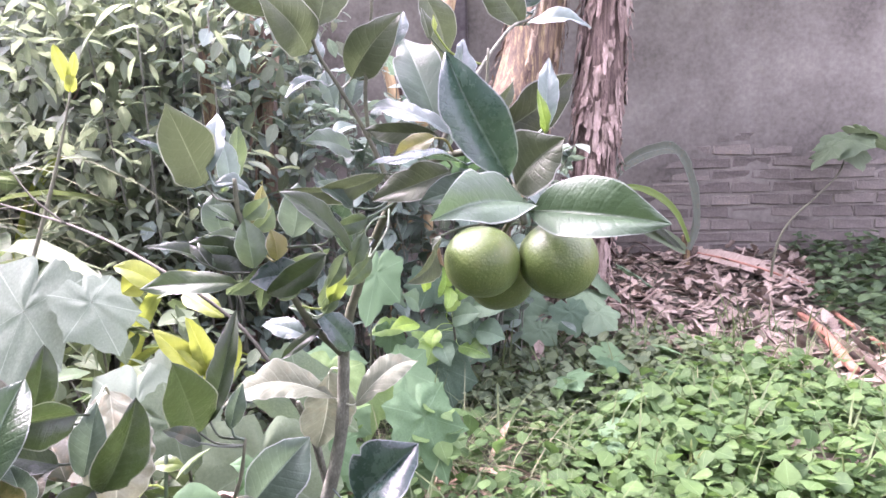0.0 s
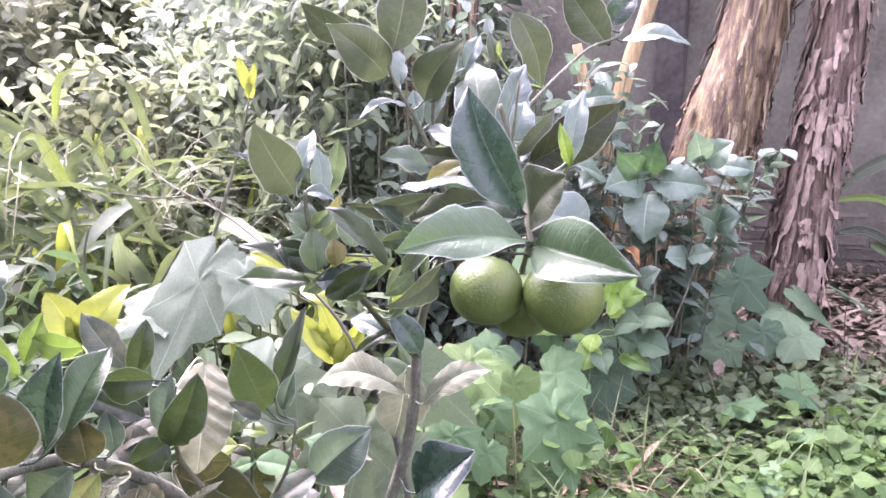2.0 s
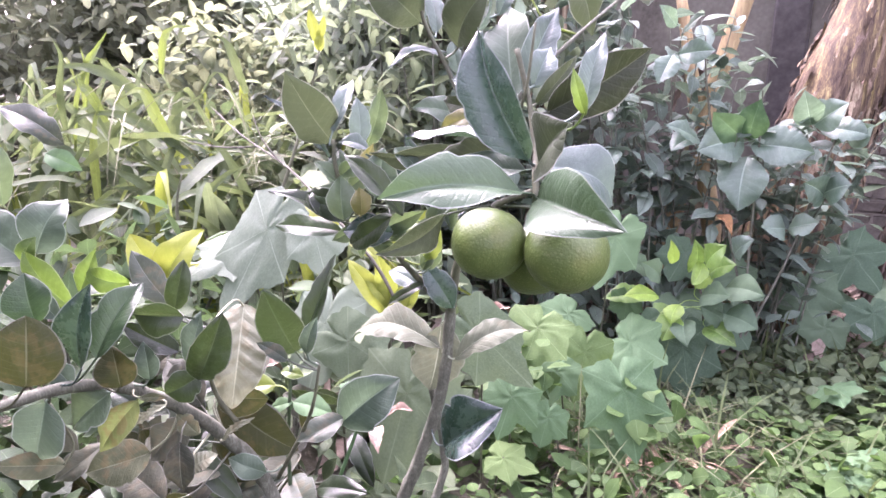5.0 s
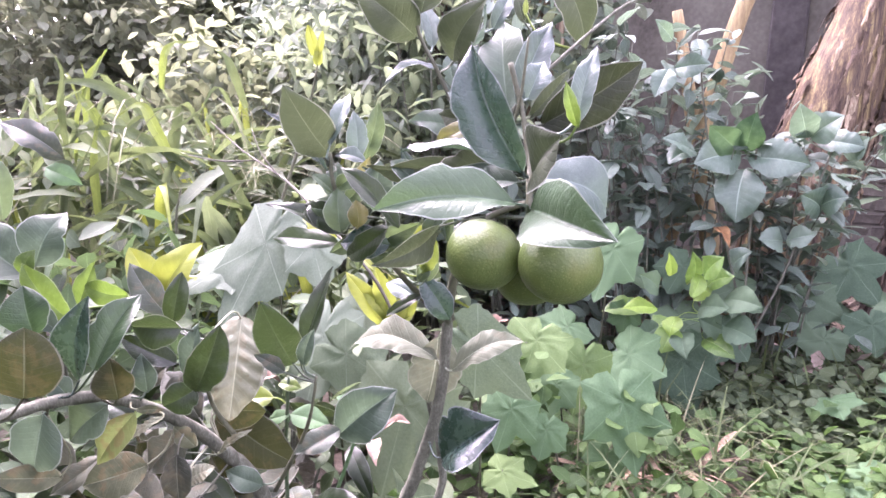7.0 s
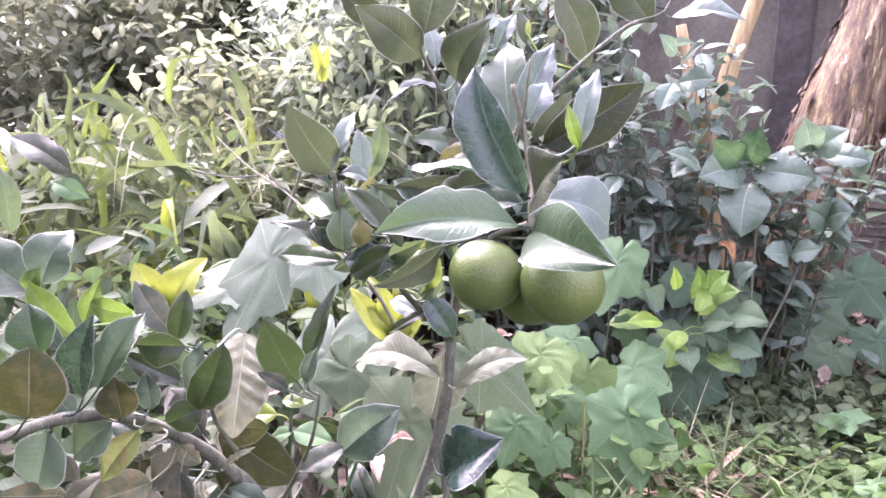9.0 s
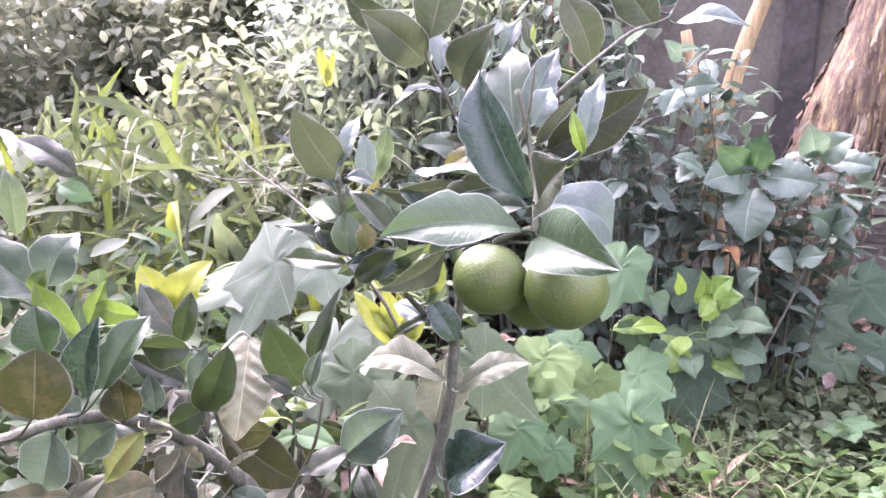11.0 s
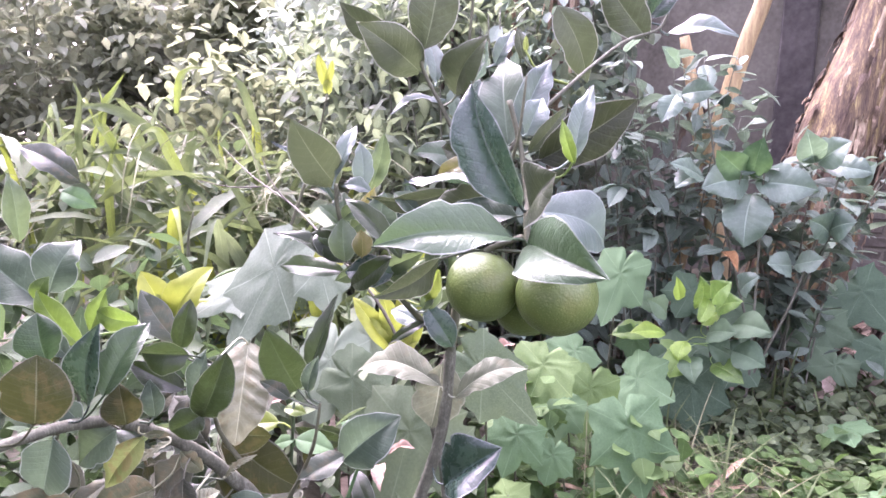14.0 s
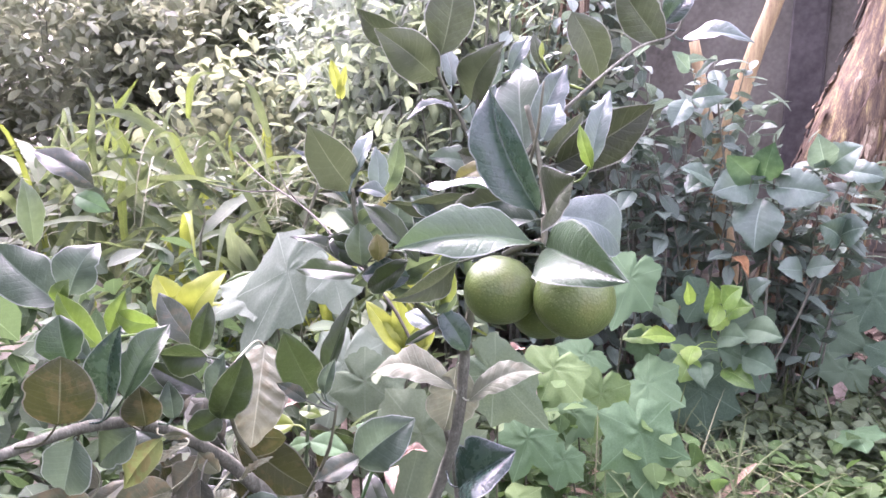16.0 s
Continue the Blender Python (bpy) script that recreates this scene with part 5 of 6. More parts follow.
LOBED = {m: [lobed_mesh(k, m, d) for k in range(3)] for m, d in (("gourd", 1.1), ("gourd_pale", 0.7), ("gourd_dim", 1.1), ("gourd_fresh", 0.9), ("gourd_sunlit", 0.8))}


def vine(label, leaves, material, foot):
    """A trailing vine: a stem along the ground and one stalked lobed leaf at each place."""
    g = random.Random(len(leaves))
    plant = thing("gourd_vine", label, "vine", foot, "gourd vines")
    order = sorted(leaves, key=lambda p: p[0] + 0.5 * p[1])
    run = [foot] + [(x + 0.03, y + 0.03, max(0.012, 0.2 * z)) for x, y, z, *_ in order]
    verts, faces = tube_data(run, [0.0035] * len(run), 6, 0.1, 2)
    hang("stem", mesh_of("stem", verts, faces, "twig"), plant)
    for k, (x, y, z, size, heading, tilt) in enumerate(order):
        m = pose(x, y, z, g.uniform(-28, 28), tilt + g.uniform(-18, 14), heading + g.uniform(-35, 35)) @ Matrix.Scale(size, 4)
        hang("leaf", LOBED[material][k % 3], plant, m)
        verts, faces = tube_data([run[k + 1], (x + 0.012, y + 0.02, z * 0.6), (x, y, z)], [0.0022, 0.002, 0.0016], 5)
        hang("stalk", mesh_of("stalk", verts, faces, "twig"), plant)


def spread_vine(label, leaves, material, foot):
    """A vine whose broad leaves are given by their middle, their tip, the way they face and their width."""
    g = random.Random(len(leaves) + 5)
    plant = thing("gourd_vine", label, "vine", foot, "gourd vines")
    order = sorted(leaves, key=lambda p: (Vector(p[0]) - Vector(foot)).length)
    for k, (middle, tip, normal, width) in enumerate(order):
        middle, tip = Vector(middle), Vector(tip)
        x = (tip - middle).normalized()
        y = Vector(normal).cross(x).normalized()
        m = Matrix((x, y, x.cross(y))).transposed().to_4x4()
        m.translation = middle
        scale = Matrix.Diagonal(((tip - middle).length / 0.8, width / 1.2, width / 1.2, 1))
        hang("leaf", LOBED[material][k % 3], plant, m @ scale)
        low = Vector((middle.x + g.uniform(-0.03, 0.05), middle.y + g.uniform(0.05, 0.12), max(0.0, 0.25 * middle.z - 0.05)))
        bend = low.lerp(middle, 0.75) + Vector((0, 0.03, 0.03))
        verts, faces = tube_data([low, bend, middle], [0.0028, 0.0022, 0.0016], 5)
        hang("stalk", mesh_of("stalk", verts, faces, "twig"), plant)
        verts, faces = tube_data([Vector(foot), Vector(foot).lerp(low, 0.5) + Vector((0, 0, 0.01)), low], [0.0035, 0.003, 0.0028], 5)
        hang("stem", mesh_of("stem", verts, faces, "twig"), plant)


vine("gourd vine leaves spreading before the banana stems", [
    (0.71, 2.02, 0.24, 0.18, -100, 30), (1.02, 2.03, 0.22, 0.18, -60, 25), (1.25, 2.0, 0.24, 0.19, -120, 30), (0.88, 1.95, 0.22, 0.17, -80, 35),
    (1.35, 2.05, 0.28, 0.18, -40, 30), (1.23, 1.85, 0.18, 0.16, -110, 25), (1.5, 2.02, 0.3, 0.17, -90, 35), (0.60, 1.9, 0.36, 0.18, -90, 40),
], "gourd_dim", (1.0, 2.15, 0.0))
vine("gourd vine with small leaves among the weeds", [
    (1.03, 1.42, 0.12, 0.10, -100, 15), (0.92, 1.18, 0.10, 0.11, -60, 15), (1.08, 1.54, 0.12, 0.12, -80, 20), (0.95, 1.19, 0.10, 0.11, -150, 10), (0.76, 1.0, 0.09, 0.10, -60, 20),
    (1.2, 1.3, 0.1, 0.1, -30, 15), (0.8, 1.32, 0.13, 0.11, -100, 20), (0.7, 0.95, 0.08, 0.1, -100, 15), (1.3, 1.5, 0.12, 0.11, -70, 20),
], "gourd", (1.1, 1.6, 0.0))

spread_vine("gourd vine with angular five-pointed green leaves", [
    ((0.213, 0.948, 0.232), (0.246, 0.884, 0.100), (0.118, -0.750, 0.651), 0.191),
    ((0.264, 1.315, 0.220), (0.360, 1.282, 0.182), (0.200, -0.647, 0.736), 0.235),
    ((0.066, 1.112, 0.196), (0.043, 1.063, 0.122), (-0.059, -0.883, 0.465), 0.125),
    ((-0.030, 0.817, 0.250), (-0.053, 0.778, 0.174), (0.037, -0.856, 0.516), 0.131),
    ((0.047, 0.897, 0.172), (0.033, 0.867, 0.108), (0.234, -0.822, 0.519), 0.108),
    ((0.092, 1.358, 0.273), (0.024, 1.315, 0.220), (0.102, -0.667, 0.738), 0.161),
    ((0.204, 1.350, 0.507), (0.158, 1.296, 0.374), (-0.153, -0.918, 0.365), 0.163),
    ((0.257, 1.424, 0.309), (0.253, 1.409, 0.238), (0.151, -0.912, 0.381), 0.102),
    ((0.186, 0.940, 0.099), (0.168, 0.918, 0.050), (0.130, -0.812, 0.569), 0.103),
], "gourd", (0.45, 1.35, 0.0))
spread_vine("gourd vine with soft yellow-green young leaves", [
    ((0.135, 1.191, 0.225), (0.114, 1.134, 0.111), (0.324, -0.762, 0.561), 0.178),
    ((0.012, 1.065, 0.324), (-0.025, 1.000, 0.233), (-0.177, -0.787, 0.591), 0.186),
    ((-0.040, 0.772, 0.131), (0.031, 0.760, 0.117), (0.180, -0.538, 0.824), 0.094),
], "gourd_fresh", (0.2, 1.15, 0.0))
spread_vine("gourd vine with dark green leaves under the shrubs", [
    ((0.431, 1.457, 0.167), (0.457, 1.399, 0.006), (0.051, -0.925, 0.377), 0.216),
    ((0.440, 1.578, 0.253), (0.482, 1.535, 0.152), (0.240, -0.848, 0.473), 0.192),
    ((0.594, 1.616, 0.206), (0.662, 1.592, 0.127), (0.234, -0.822, 0.519), 0.194),
    ((0.610, 1.665, 0.340), (0.695, 1.647, 0.277), (0.216, -0.723, 0.657), 0.178),
    ((0.904, 1.885, 0.263), (0.910, 1.840, 0.128), (0.142, -0.869, 0.473), 0.261),
    ((1.094, 2.039, 0.358), (1.185, 1.991, 0.242), (0.229, -0.791, 0.568), 0.323),
    ((1.107, 1.855, 0.196), (1.119, 1.807, 0.095), (0.130, -0.812, 0.569), 0.208),
    ((0.931, 1.768, 0.162), (0.899, 1.745, 0.071), (0.117, -0.744, 0.658), 0.167),
    ((0.435, 1.579, 0.422), (0.388, 1.554, 0.337), (0.017, -0.757, 0.653), 0.155),
], "gourd_dim", (0.75, 1.75, 0.0))
spread_vine("gourd vine with large flat pale green leaves", [
    ((-0.094, 0.715, 0.422), (0.013, 0.714, 0.323), (0.229, -0.791, 0.568), 0.153),
    ((-0.175, 0.441, 0.410), (-0.199, 0.393, 0.286), (0.055, -0.943, 0.329), 0.181),
    ((-0.290, 0.504, 0.465), (-0.200, 0.490, 0.419), (0.234, -0.822, 0.519), 0.118),
    ((-0.118, 0.444, 0.376), (-0.055, 0.450, 0.351), (0.336, -0.815, 0.472), 0.115),
], "gourd_pale", (-0.1, 0.7, 0.0))
spread_vine("gourd vine with large drooping leaves, paled to look sunlit", [
    ((-0.342, 0.540, 0.480), (-0.356, 0.474, 0.366), (-0.067, -0.855, 0.515), 0.146),
    ((-0.499, 0.663, 0.614), (-0.549, 0.563, 0.463), (-0.014, -0.857, 0.515), 0.151),
    ((-0.405, 0.659, 0.620), (-0.363, 0.610, 0.542), (0.208, -0.687, 0.696), 0.117),
    ((-0.560, 0.666, 0.577), (-0.630, 0.583, 0.529), (0.004, -0.680, 0.733), 0.120),
    ((-0.290, 0.596, 0.513), (-0.328, 0.582, 0.473), (0.117, -0.744, 0.658), 0.091),
], "gourd_sunlit", (-0.5, 0.8, 0.0))

# ---- leafy shrub of separate leaves ----
SHRUB_LEAVES = []
for k in range(5):
    verts, uvs, faces = blade_data(1.0, 0.52, 20 + 8 * k, 0.05, 90 + k, 7, 2)
    SHRUB_LEAVES.append(mesh_of("leaf", verts, faces, "shrub", uvs))


def leafy(label, foot, box, stems, per, size, seed):
    """A shrub whose every leaf is a piece of its own, in pairs up its stems."""
    g = random.Random(seed)
    plant = thing("leafy_shrub", label, "shrub", foot, "leafy shrubs")
    (x0, x1), (y0, y1), (z0, z1) = box
    for s in range(stems):
        top = Vector((g.uniform(x0, x1), g.uniform(y0, y1), g.uniform(0.5 * (z0 + z1), z1)))
        low = Vector((foot[0] + g.uniform(-0.1, 0.1), foot[1] + g.uniform(-0.08, 0.08), -0.01))
        mid = low.lerp(top, 0.55) + Vector((g.uniform(-0.05, 0.05), g.uniform(-0.05, 0.05), 0.08))
        verts, faces = tube_data([low, mid, top], [0.0035, 0.0025, 0.0012], 5, 0.1, s)
        hang("stem", mesh_of("stem", verts, faces, "bark"), plant)
        for k in range(per):
            u = g.uniform(0.3, 1.0)
            p = low.lerp(mid, u / 0.55) if u < 0.55 else mid.lerp(top, (u - 0.55) / 0.45)
            m = Matrix.Translation(p) @ Euler((g.uniform(-0.5, 0.5), g.gauss(0.15, 0.4), g.uniform(-3.14, 3.14))).to_matrix().to_4x4() @ Matrix.Scale(size * g.uniform(0.55, 1.25), 4)
            hang("leaf", g.choice(SHRUB_LEAVES), plant, m)


leafy("open shrub with grey-green oval leaves on thin stems", (0.38, 1.75, 0.0), ((0.08, 0.56), (1.52, 1.85), (0.35, 1.2)), 15, 18, 0.095, 41)
leafy("low shrub with grey-green oval leaves on thin stems", (0.78, 1.8, 0.0), ((0.5, 1.05), (1.58, 1.95), (0.35, 0.88)), 13, 18, 0.09, 42)

# ---- saplings ----
seedling = thing("seedling", "bright green broad-leaved seedling", "plant", (0.53, 1.54, 0.0))
limb(seedling, "stem", [(0.53, 1.54, -0.01), (0.51, 1.52, 0.12), (0.49, 1.5, 0.245), (0.48, 1.49, 0.30)], [0.006, 0.005, 0.004, 0.003], "twig")
leaf(seedling, (0.327, 1.460, 0.314), (0.186, 1.420, 0.307), (0.128, -0.592, 0.796), 0.072, 25, 0.08, "fresh")
leaf(seedling, (0.343, 1.410, 0.330), (0.240, 1.360, 0.337), (0.289, -0.479, 0.829), 0.06, 25, 0.08, "shoot")
leaf(seedling, (0.385, 1.510, 0.255), (0.284, 1.420, 0.212), (0.262, -0.639, 0.723), 0.072, 25, 0.08, "gourd_dim")
leaf(seedling, (0.488, 1.460, 0.232), (0.553, 1.360, 0.214), (-0.346, -0.379, 0.858), 0.0744, 25, 0.08, "fresh")
leaf(seedling, (0.383, 1.460, 0.417), (0.363, 1.420, 0.494), (0.320, -0.872, -0.370), 0.036, 25, 0.08, "shoot")
leaf(seedling, (0.431, 1.410, 0.369), (0.464, 1.480, 0.429), (0.340, -0.699, 0.629), 0.048, 25, 0.08, "shoot")
leaf(seedling, (0.449, 1.460, 0.347), (0.502, 1.480, 0.381), (-0.193, -0.685, 0.703), 0.048, 25, 0.08, "shoot")
leaf(seedling, (0.399, 1.510, 0.269), (0.337, 1.480, 0.239), (-0.106, -0.584, 0.804), 0.072, 25, 0.08, "fresh")
leaf(seedling, (0.468, 1.460, 0.325), (0.524, 1.360, 0.357), (-0.792, -0.268, 0.549), 0.084, 25, 0.08, "gourd_dim")
leaf(seedling, (0.441, 1.510, 0.385), (0.428, 1.420, 0.498), (0.335, -0.755, -0.563), 0.06, 25, 0.08, "fresh")
leaf(seedling, (0.404, 1.460, 0.264), (0.365, 1.420, 0.193), (-0.209, -0.799, 0.564), 0.084, 25, 0.08, "fresh")
leaf(seedling, (0.462, 1.410, 0.429), (0.498, 1.360, 0.498), (-0.842, -0.538, 0.050), 0.072, 25, 0.08, "fresh")
leaf(seedling, (0.343, 1.410, 0.383), (0.280, 1.360, 0.437), (0.707, -0.680, 0.195), 0.072, 25, 0.08, "gourd_dim")
leaf(seedling, (0.427, 1.460, 0.251), (0.424, 1.360, 0.203), (-0.227, -0.416, 0.881), 0.072, 25, 0.08, "gourd_dim")
leaf(seedling, (0.460, 1.410, 0.307), (0.543, 1.480, 0.256), (0.701, -0.685, 0.200), 0.084, 25, 0.08, "gourd_dim")
leaf(seedling, (0.494, 1.510, 0.377), (0.546, 1.420, 0.432), (-0.888, -0.299, 0.350), 0.072, 25, 0.08, "fresh")
leaf(seedling, (0.531, 1.460, 0.353), (0.610, 1.360, 0.364), (-0.600, -0.398, 0.694), 0.096, 25, 0.08, "gourd_dim")
leaf(seedling, (0.310, 1.460, 0.392), (0.227, 1.360, 0.434), (0.777, -0.467, 0.423), 0.072, 25, 0.08, "gourd_dim")
leaf(seedling, (0.526, 1.410, 0.290), (0.604, 1.360, 0.267), (-0.276, -0.722, 0.634), 0.096, 25, 0.08, "gourd_dim")
leaf(seedling, (0.409, 1.460, 0.295), (0.385, 1.420, 0.246), (-0.339, -0.641, 0.689), 0.06, 25, 0.08, "shoot")
leaf(seedling, (0.559, 1.510, 0.440), (0.584, 1.420, 0.507), (-0.947, -0.315, -0.070), 0.072, 25, 0.08, "shrub")

broad_shrub = thing("broad_shrub", "shrub with broad crinkled grey-green leaves", "shrub", (0.61, 1.6, 0.0))
limb(broad_shrub, "stem", [(0.61, 1.60, -0.02), (0.63, 1.61, 0.16), (0.62, 1.59, 0.47), (0.61, 1.58, 0.77), (0.60, 1.57, 0.91)], [0.005, 0.0045, 0.004, 0.003, 0.002], "bark")
limb(broad_shrub, "stem", [(0.62, 1.62, 0.10), (0.73, 1.60, 0.41), (0.81, 1.57, 0.78), (0.86, 1.57, 0.83)], [0.004, 0.0035, 0.003, 0.002], "bark")
limb(broad_shrub, "stem", [(0.62, 1.61, 0.29), (0.51, 1.60, 0.66), (0.45, 1.59, 0.93), (0.43, 1.57, 1.06)], [0.004, 0.0035, 0.003, 0.002], "bark")
leaf(broad_shrub, (0.573, 1.600, 0.762), (0.432, 1.540, 0.736), (0.313, -0.885, 0.345), 0.1248, 25, 0.06, "broadleaf")
leaf(broad_shrub, (0.588, 1.600, 0.720), (0.563, 1.540, 0.566), (-0.204, -0.900, 0.384), 0.1414, 25, 0.06, "broadleaf")
leaf(broad_shrub, (0.593, 1.600, 0.754), (0.749, 1.540, 0.741), (-0.281, -0.833, 0.477), 0.1248, 25, 0.06, "broadleaf")
leaf(broad_shrub, (0.584, 1.600, 0.770), (0.590, 1.540, 0.886), (-0.298, -0.854, -0.426), 0.0915, 25, 0.06, "gourd")
leaf(broad_shrub, (0.568, 1.600, 0.770), (0.466, 1.540, 0.847), (0.312, -0.904, -0.291), 0.0915, 25, 0.06, "gourd")
leaf(broad_shrub, (0.717, 1.600, 0.512), (0.629, 1.540, 0.522), (0.534, -0.706, 0.465), 0.0832, 25, 0.06, "broadleaf")
leaf(broad_shrub, (0.725, 1.600, 0.513), (0.787, 1.540, 0.544), (-0.724, -0.506, 0.469), 0.0749, 25, 0.06, "broadleaf")
leaf(broad_shrub, (0.758, 1.600, 0.816), (0.820, 1.540, 0.880), (-0.730, -0.679, 0.071), 0.0998, 25, 0.06, "broadleaf")
leaf(broad_shrub, (0.774, 1.600, 0.809), (0.887, 1.540, 0.793), (-0.270, -0.688, 0.673), 0.0915, 25, 0.06, "broadleaf")
leaf(broad_shrub, (0.750, 1.600, 0.816), (0.700, 1.540, 0.912), (0.078, -0.863, -0.499), 0.0832, 25, 0.06, "broadleaf")
leaf(broad_shrub, (0.853, 1.600, 0.770), (0.891, 1.540, 0.822), (-0.833, -0.552, -0.028), 0.0832, 25, 0.06, "broadleaf")
leaf(broad_shrub, (0.808, 1.600, 0.619), (0.858, 1.540, 0.654), (-0.807, -0.555, 0.202), 0.0998, 25, 0.06, "broadleaf")
leaf(broad_shrub, (0.809, 1.600, 0.611), (0.731, 1.540, 0.656), (0.584, -0.809, -0.067), 0.0998, 25, 0.06, "broadleaf")
leaf(broad_shrub, (0.533, 1.600, 0.902), (0.449, 1.540, 0.916), (0.383, -0.336, 0.860), 0.0582, 25, 0.06, "pale")
leaf(broad_shrub, (0.548, 1.600, 0.910), (0.593, 1.540, 0.929), (-0.538, -0.140, 0.831), 0.0582, 25, 0.06, "pale")
leaf(broad_shrub, (0.366, 1.600, 1.007), (0.457, 1.540, 1.016), (-0.551, -0.800, 0.238), 0.0749, 25, 0.06, "broadleaf")
leaf(broad_shrub, (0.350, 1.600, 1.007), (0.308, 1.540, 0.922), (-0.035, -0.808, 0.588), 0.0749, 25, 0.06, "broadleaf")
leaf(broad_shrub, (0.371, 1.600, 1.056), (0.419, 1.540, 1.114), (-0.851, -0.218, 0.478), 0.0499, 25, 0.06, "pale")
leaf(broad_shrub, (0.353, 1.600, 1.089), (0.294, 1.540, 1.138), (0.645, -0.751, -0.143), 0.0499, 25, 0.06, "broadleaf")
leaf(broad_shrub, (0.449, 1.600, 0.758), (0.339, 1.540, 0.808), (0.566, -0.475, 0.674), 0.0832, 25, 0.06, "broadleaf")
leaf(broad_shrub, (0.439, 1.600, 0.774), (0.360, 1.540, 0.734), (-0.015, -0.541, 0.841), 0.0832, 25, 0.06, "broadleaf")

lime_sapling = thing("lime_sapling", "small sapling with fresh yellow-green leaves", "sapling", (-0.269, 0.629, 0.0))
limb(lime_sapling, "stem", [(-0.269, 0.629, -0.02), (-0.249, 0.609, 0.3), (-0.239, 0.599, 0.513)], [0.005, 0.004, 0.0025], "twig")
leaf(lime_sapling, (-0.239, 0.599, 0.483), (-0.315, 0.585, 0.585), (0.446, -0.850, 0.280), 0.0400, 35, 0.06, "lime")
leaf(lime_sapling, (-0.241, 0.601, 0.494), (-0.267, 0.595, 0.596), (0.456, -0.886, 0.083), 0.0400, 35, 0.06, "lime")
leaf(lime_sapling, (-0.235, 0.600, 0.487), (-0.191, 0.601, 0.558), (-0.135, -0.988, 0.073), 0.0420, 35, 0.06, "lime")
leaf(lime_sapling, (-0.240, 0.602, 0.499), (-0.287, 0.585, 0.562), (0.341, -0.808, 0.480), 0.0340, 35, 0.08, "lime")
leaf(lime_sapling, (-0.233, 0.600, 0.485), (-0.196, 0.592, 0.515), (-0.163, -0.873, 0.459), 0.0400, 35, 0.08, "lime")
leaf(lime_sapling, (-0.235, 0.599, 0.479), (-0.222, 0.591, 0.535), (0.366, -0.931, -0.017), 0.0400, 35, 0.06, "lime")
leaf(lime_sapling, (-0.239, 0.600, 0.489), (-0.207, 0.594, 0.535), (0.030, -0.825, 0.564), 0.0340, 35, 0.06, "lime")
leaf(lime_sapling, (-0.287, 0.452, 0.668), (-0.341, 0.454, 0.702), (0.216, -0.723, 0.657), 0.0400, 30, 0.06, "lime")
leaf(lime_sapling, (-0.259, 0.442, 0.661), (-0.211, 0.400, 0.634), (0.216, -0.723, 0.657), 0.0335, 30, 0.06, "lime")
leaf(lime_sapling, (-0.311, 0.461, 0.677), (-0.333, 0.446, 0.667), (0.240, -0.848, 0.473), 0.0349, 30, 0.06, "lime")

lime_shoot = thing("lime_shoot", "shoot with bright lime-yellow young leaves", "sapling", (-0.712, 0.647, 0.0))
limb(lime_shoot, "stem", [(-0.712, 0.647, -0.02), (-0.702, 0.627, 0.3), (-0.692, 0.617, 0.524)], [0.006, 0.005, 0.0025], "twig")
limb(lime_shoot, "stem", [(-0.62, 0.62, 0.2), (-0.55, 0.7, 0.5), (-0.46, 0.75, 0.8), (-0.42, 0.75, 0.95)], [0.004, 0.004, 0.003, 0.0015], "twig")
leaf(lime_shoot, (-0.695, 0.617, 0.494), (-0.749, 0.608, 0.603), (0.542, -0.794, 0.275), 0.0667, 35, 0.10, "lime")
leaf(lime_shoot, (-0.688, 0.619, 0.497), (-0.611, 0.634, 0.614), (0.046, -0.904, 0.426), 0.0797, 35, 0.20, "lime")
leaf(lime_shoot, (-0.693, 0.619, 0.502), (-0.666, 0.619, 0.590), (0.366, -0.927, 0.084), 0.0452, 35, 0.08, "lime")
leaf(lime_shoot, (-0.684, 0.619, 0.497), (-0.616, 0.621, 0.551), (-0.066, -0.879, 0.473), 0.0431, 35, 0.12, "lime")
leaf(lime_shoot, (-0.697, 0.618, 0.502), (-0.712, 0.608, 0.572), (0.431, -0.771, 0.470), 0.0366, 35, 0.10, "lime")
leaf(lime_shoot, (-0.426, 0.750, 0.963), (-0.439, 0.750, 1.023), (0.402, -0.912, 0.087), 0.022, 35, 0.05, "lime")
leaf(lime_shoot, (-0.423, 0.750, 0.963), (-0.409, 0.750, 1.012), (0.260, -0.963, -0.074), 0.016, 35, 0.05, "lime")
leaf(lime_shoot, (-0.421, 0.750, 0.947), (-0.416, 0.750, 0.980), (0.426, -0.902, -0.065), 0.02, 35, 0.05, "lime")

broad_weed = thing("broad_weed", "weed with broad dusty grey-green leaves", "plant", (-0.95, 1.12, 0.0))
limb(broad_weed, "stem", [(-0.95, 1.12, -0.02), (-0.93, 1.11, 0.3), (-0.95, 1.1, 0.55), (-0.93, 1.1, 0.66)], [0.006, 0.005, 0.004, 0.002], "twig")
limb(broad_weed, "stem", [(-0.94, 1.12, 0.2), (-0.8, 1.1, 0.45), (-0.7, 1.1, 0.62)], [0.005, 0.004, 0.002], "twig")
leaf(broad_weed, (-1.264, 1.100, 0.727), (-1.455, 1.100, 0.820), (0.271, -0.785, 0.558), 0.085, 25, 0.06, "dull")
leaf(broad_weed, (-1.476, 1.100, 0.552), (-1.498, 1.100, 0.747), (0.953, -0.283, 0.108), 0.08, 25, 0.06, "mid")
leaf(broad_weed, (-1.327, 1.100, 0.702), (-1.216, 1.100, 0.659), (0.190, -0.850, 0.492), 0.06, 25, 0.06, "gourd")

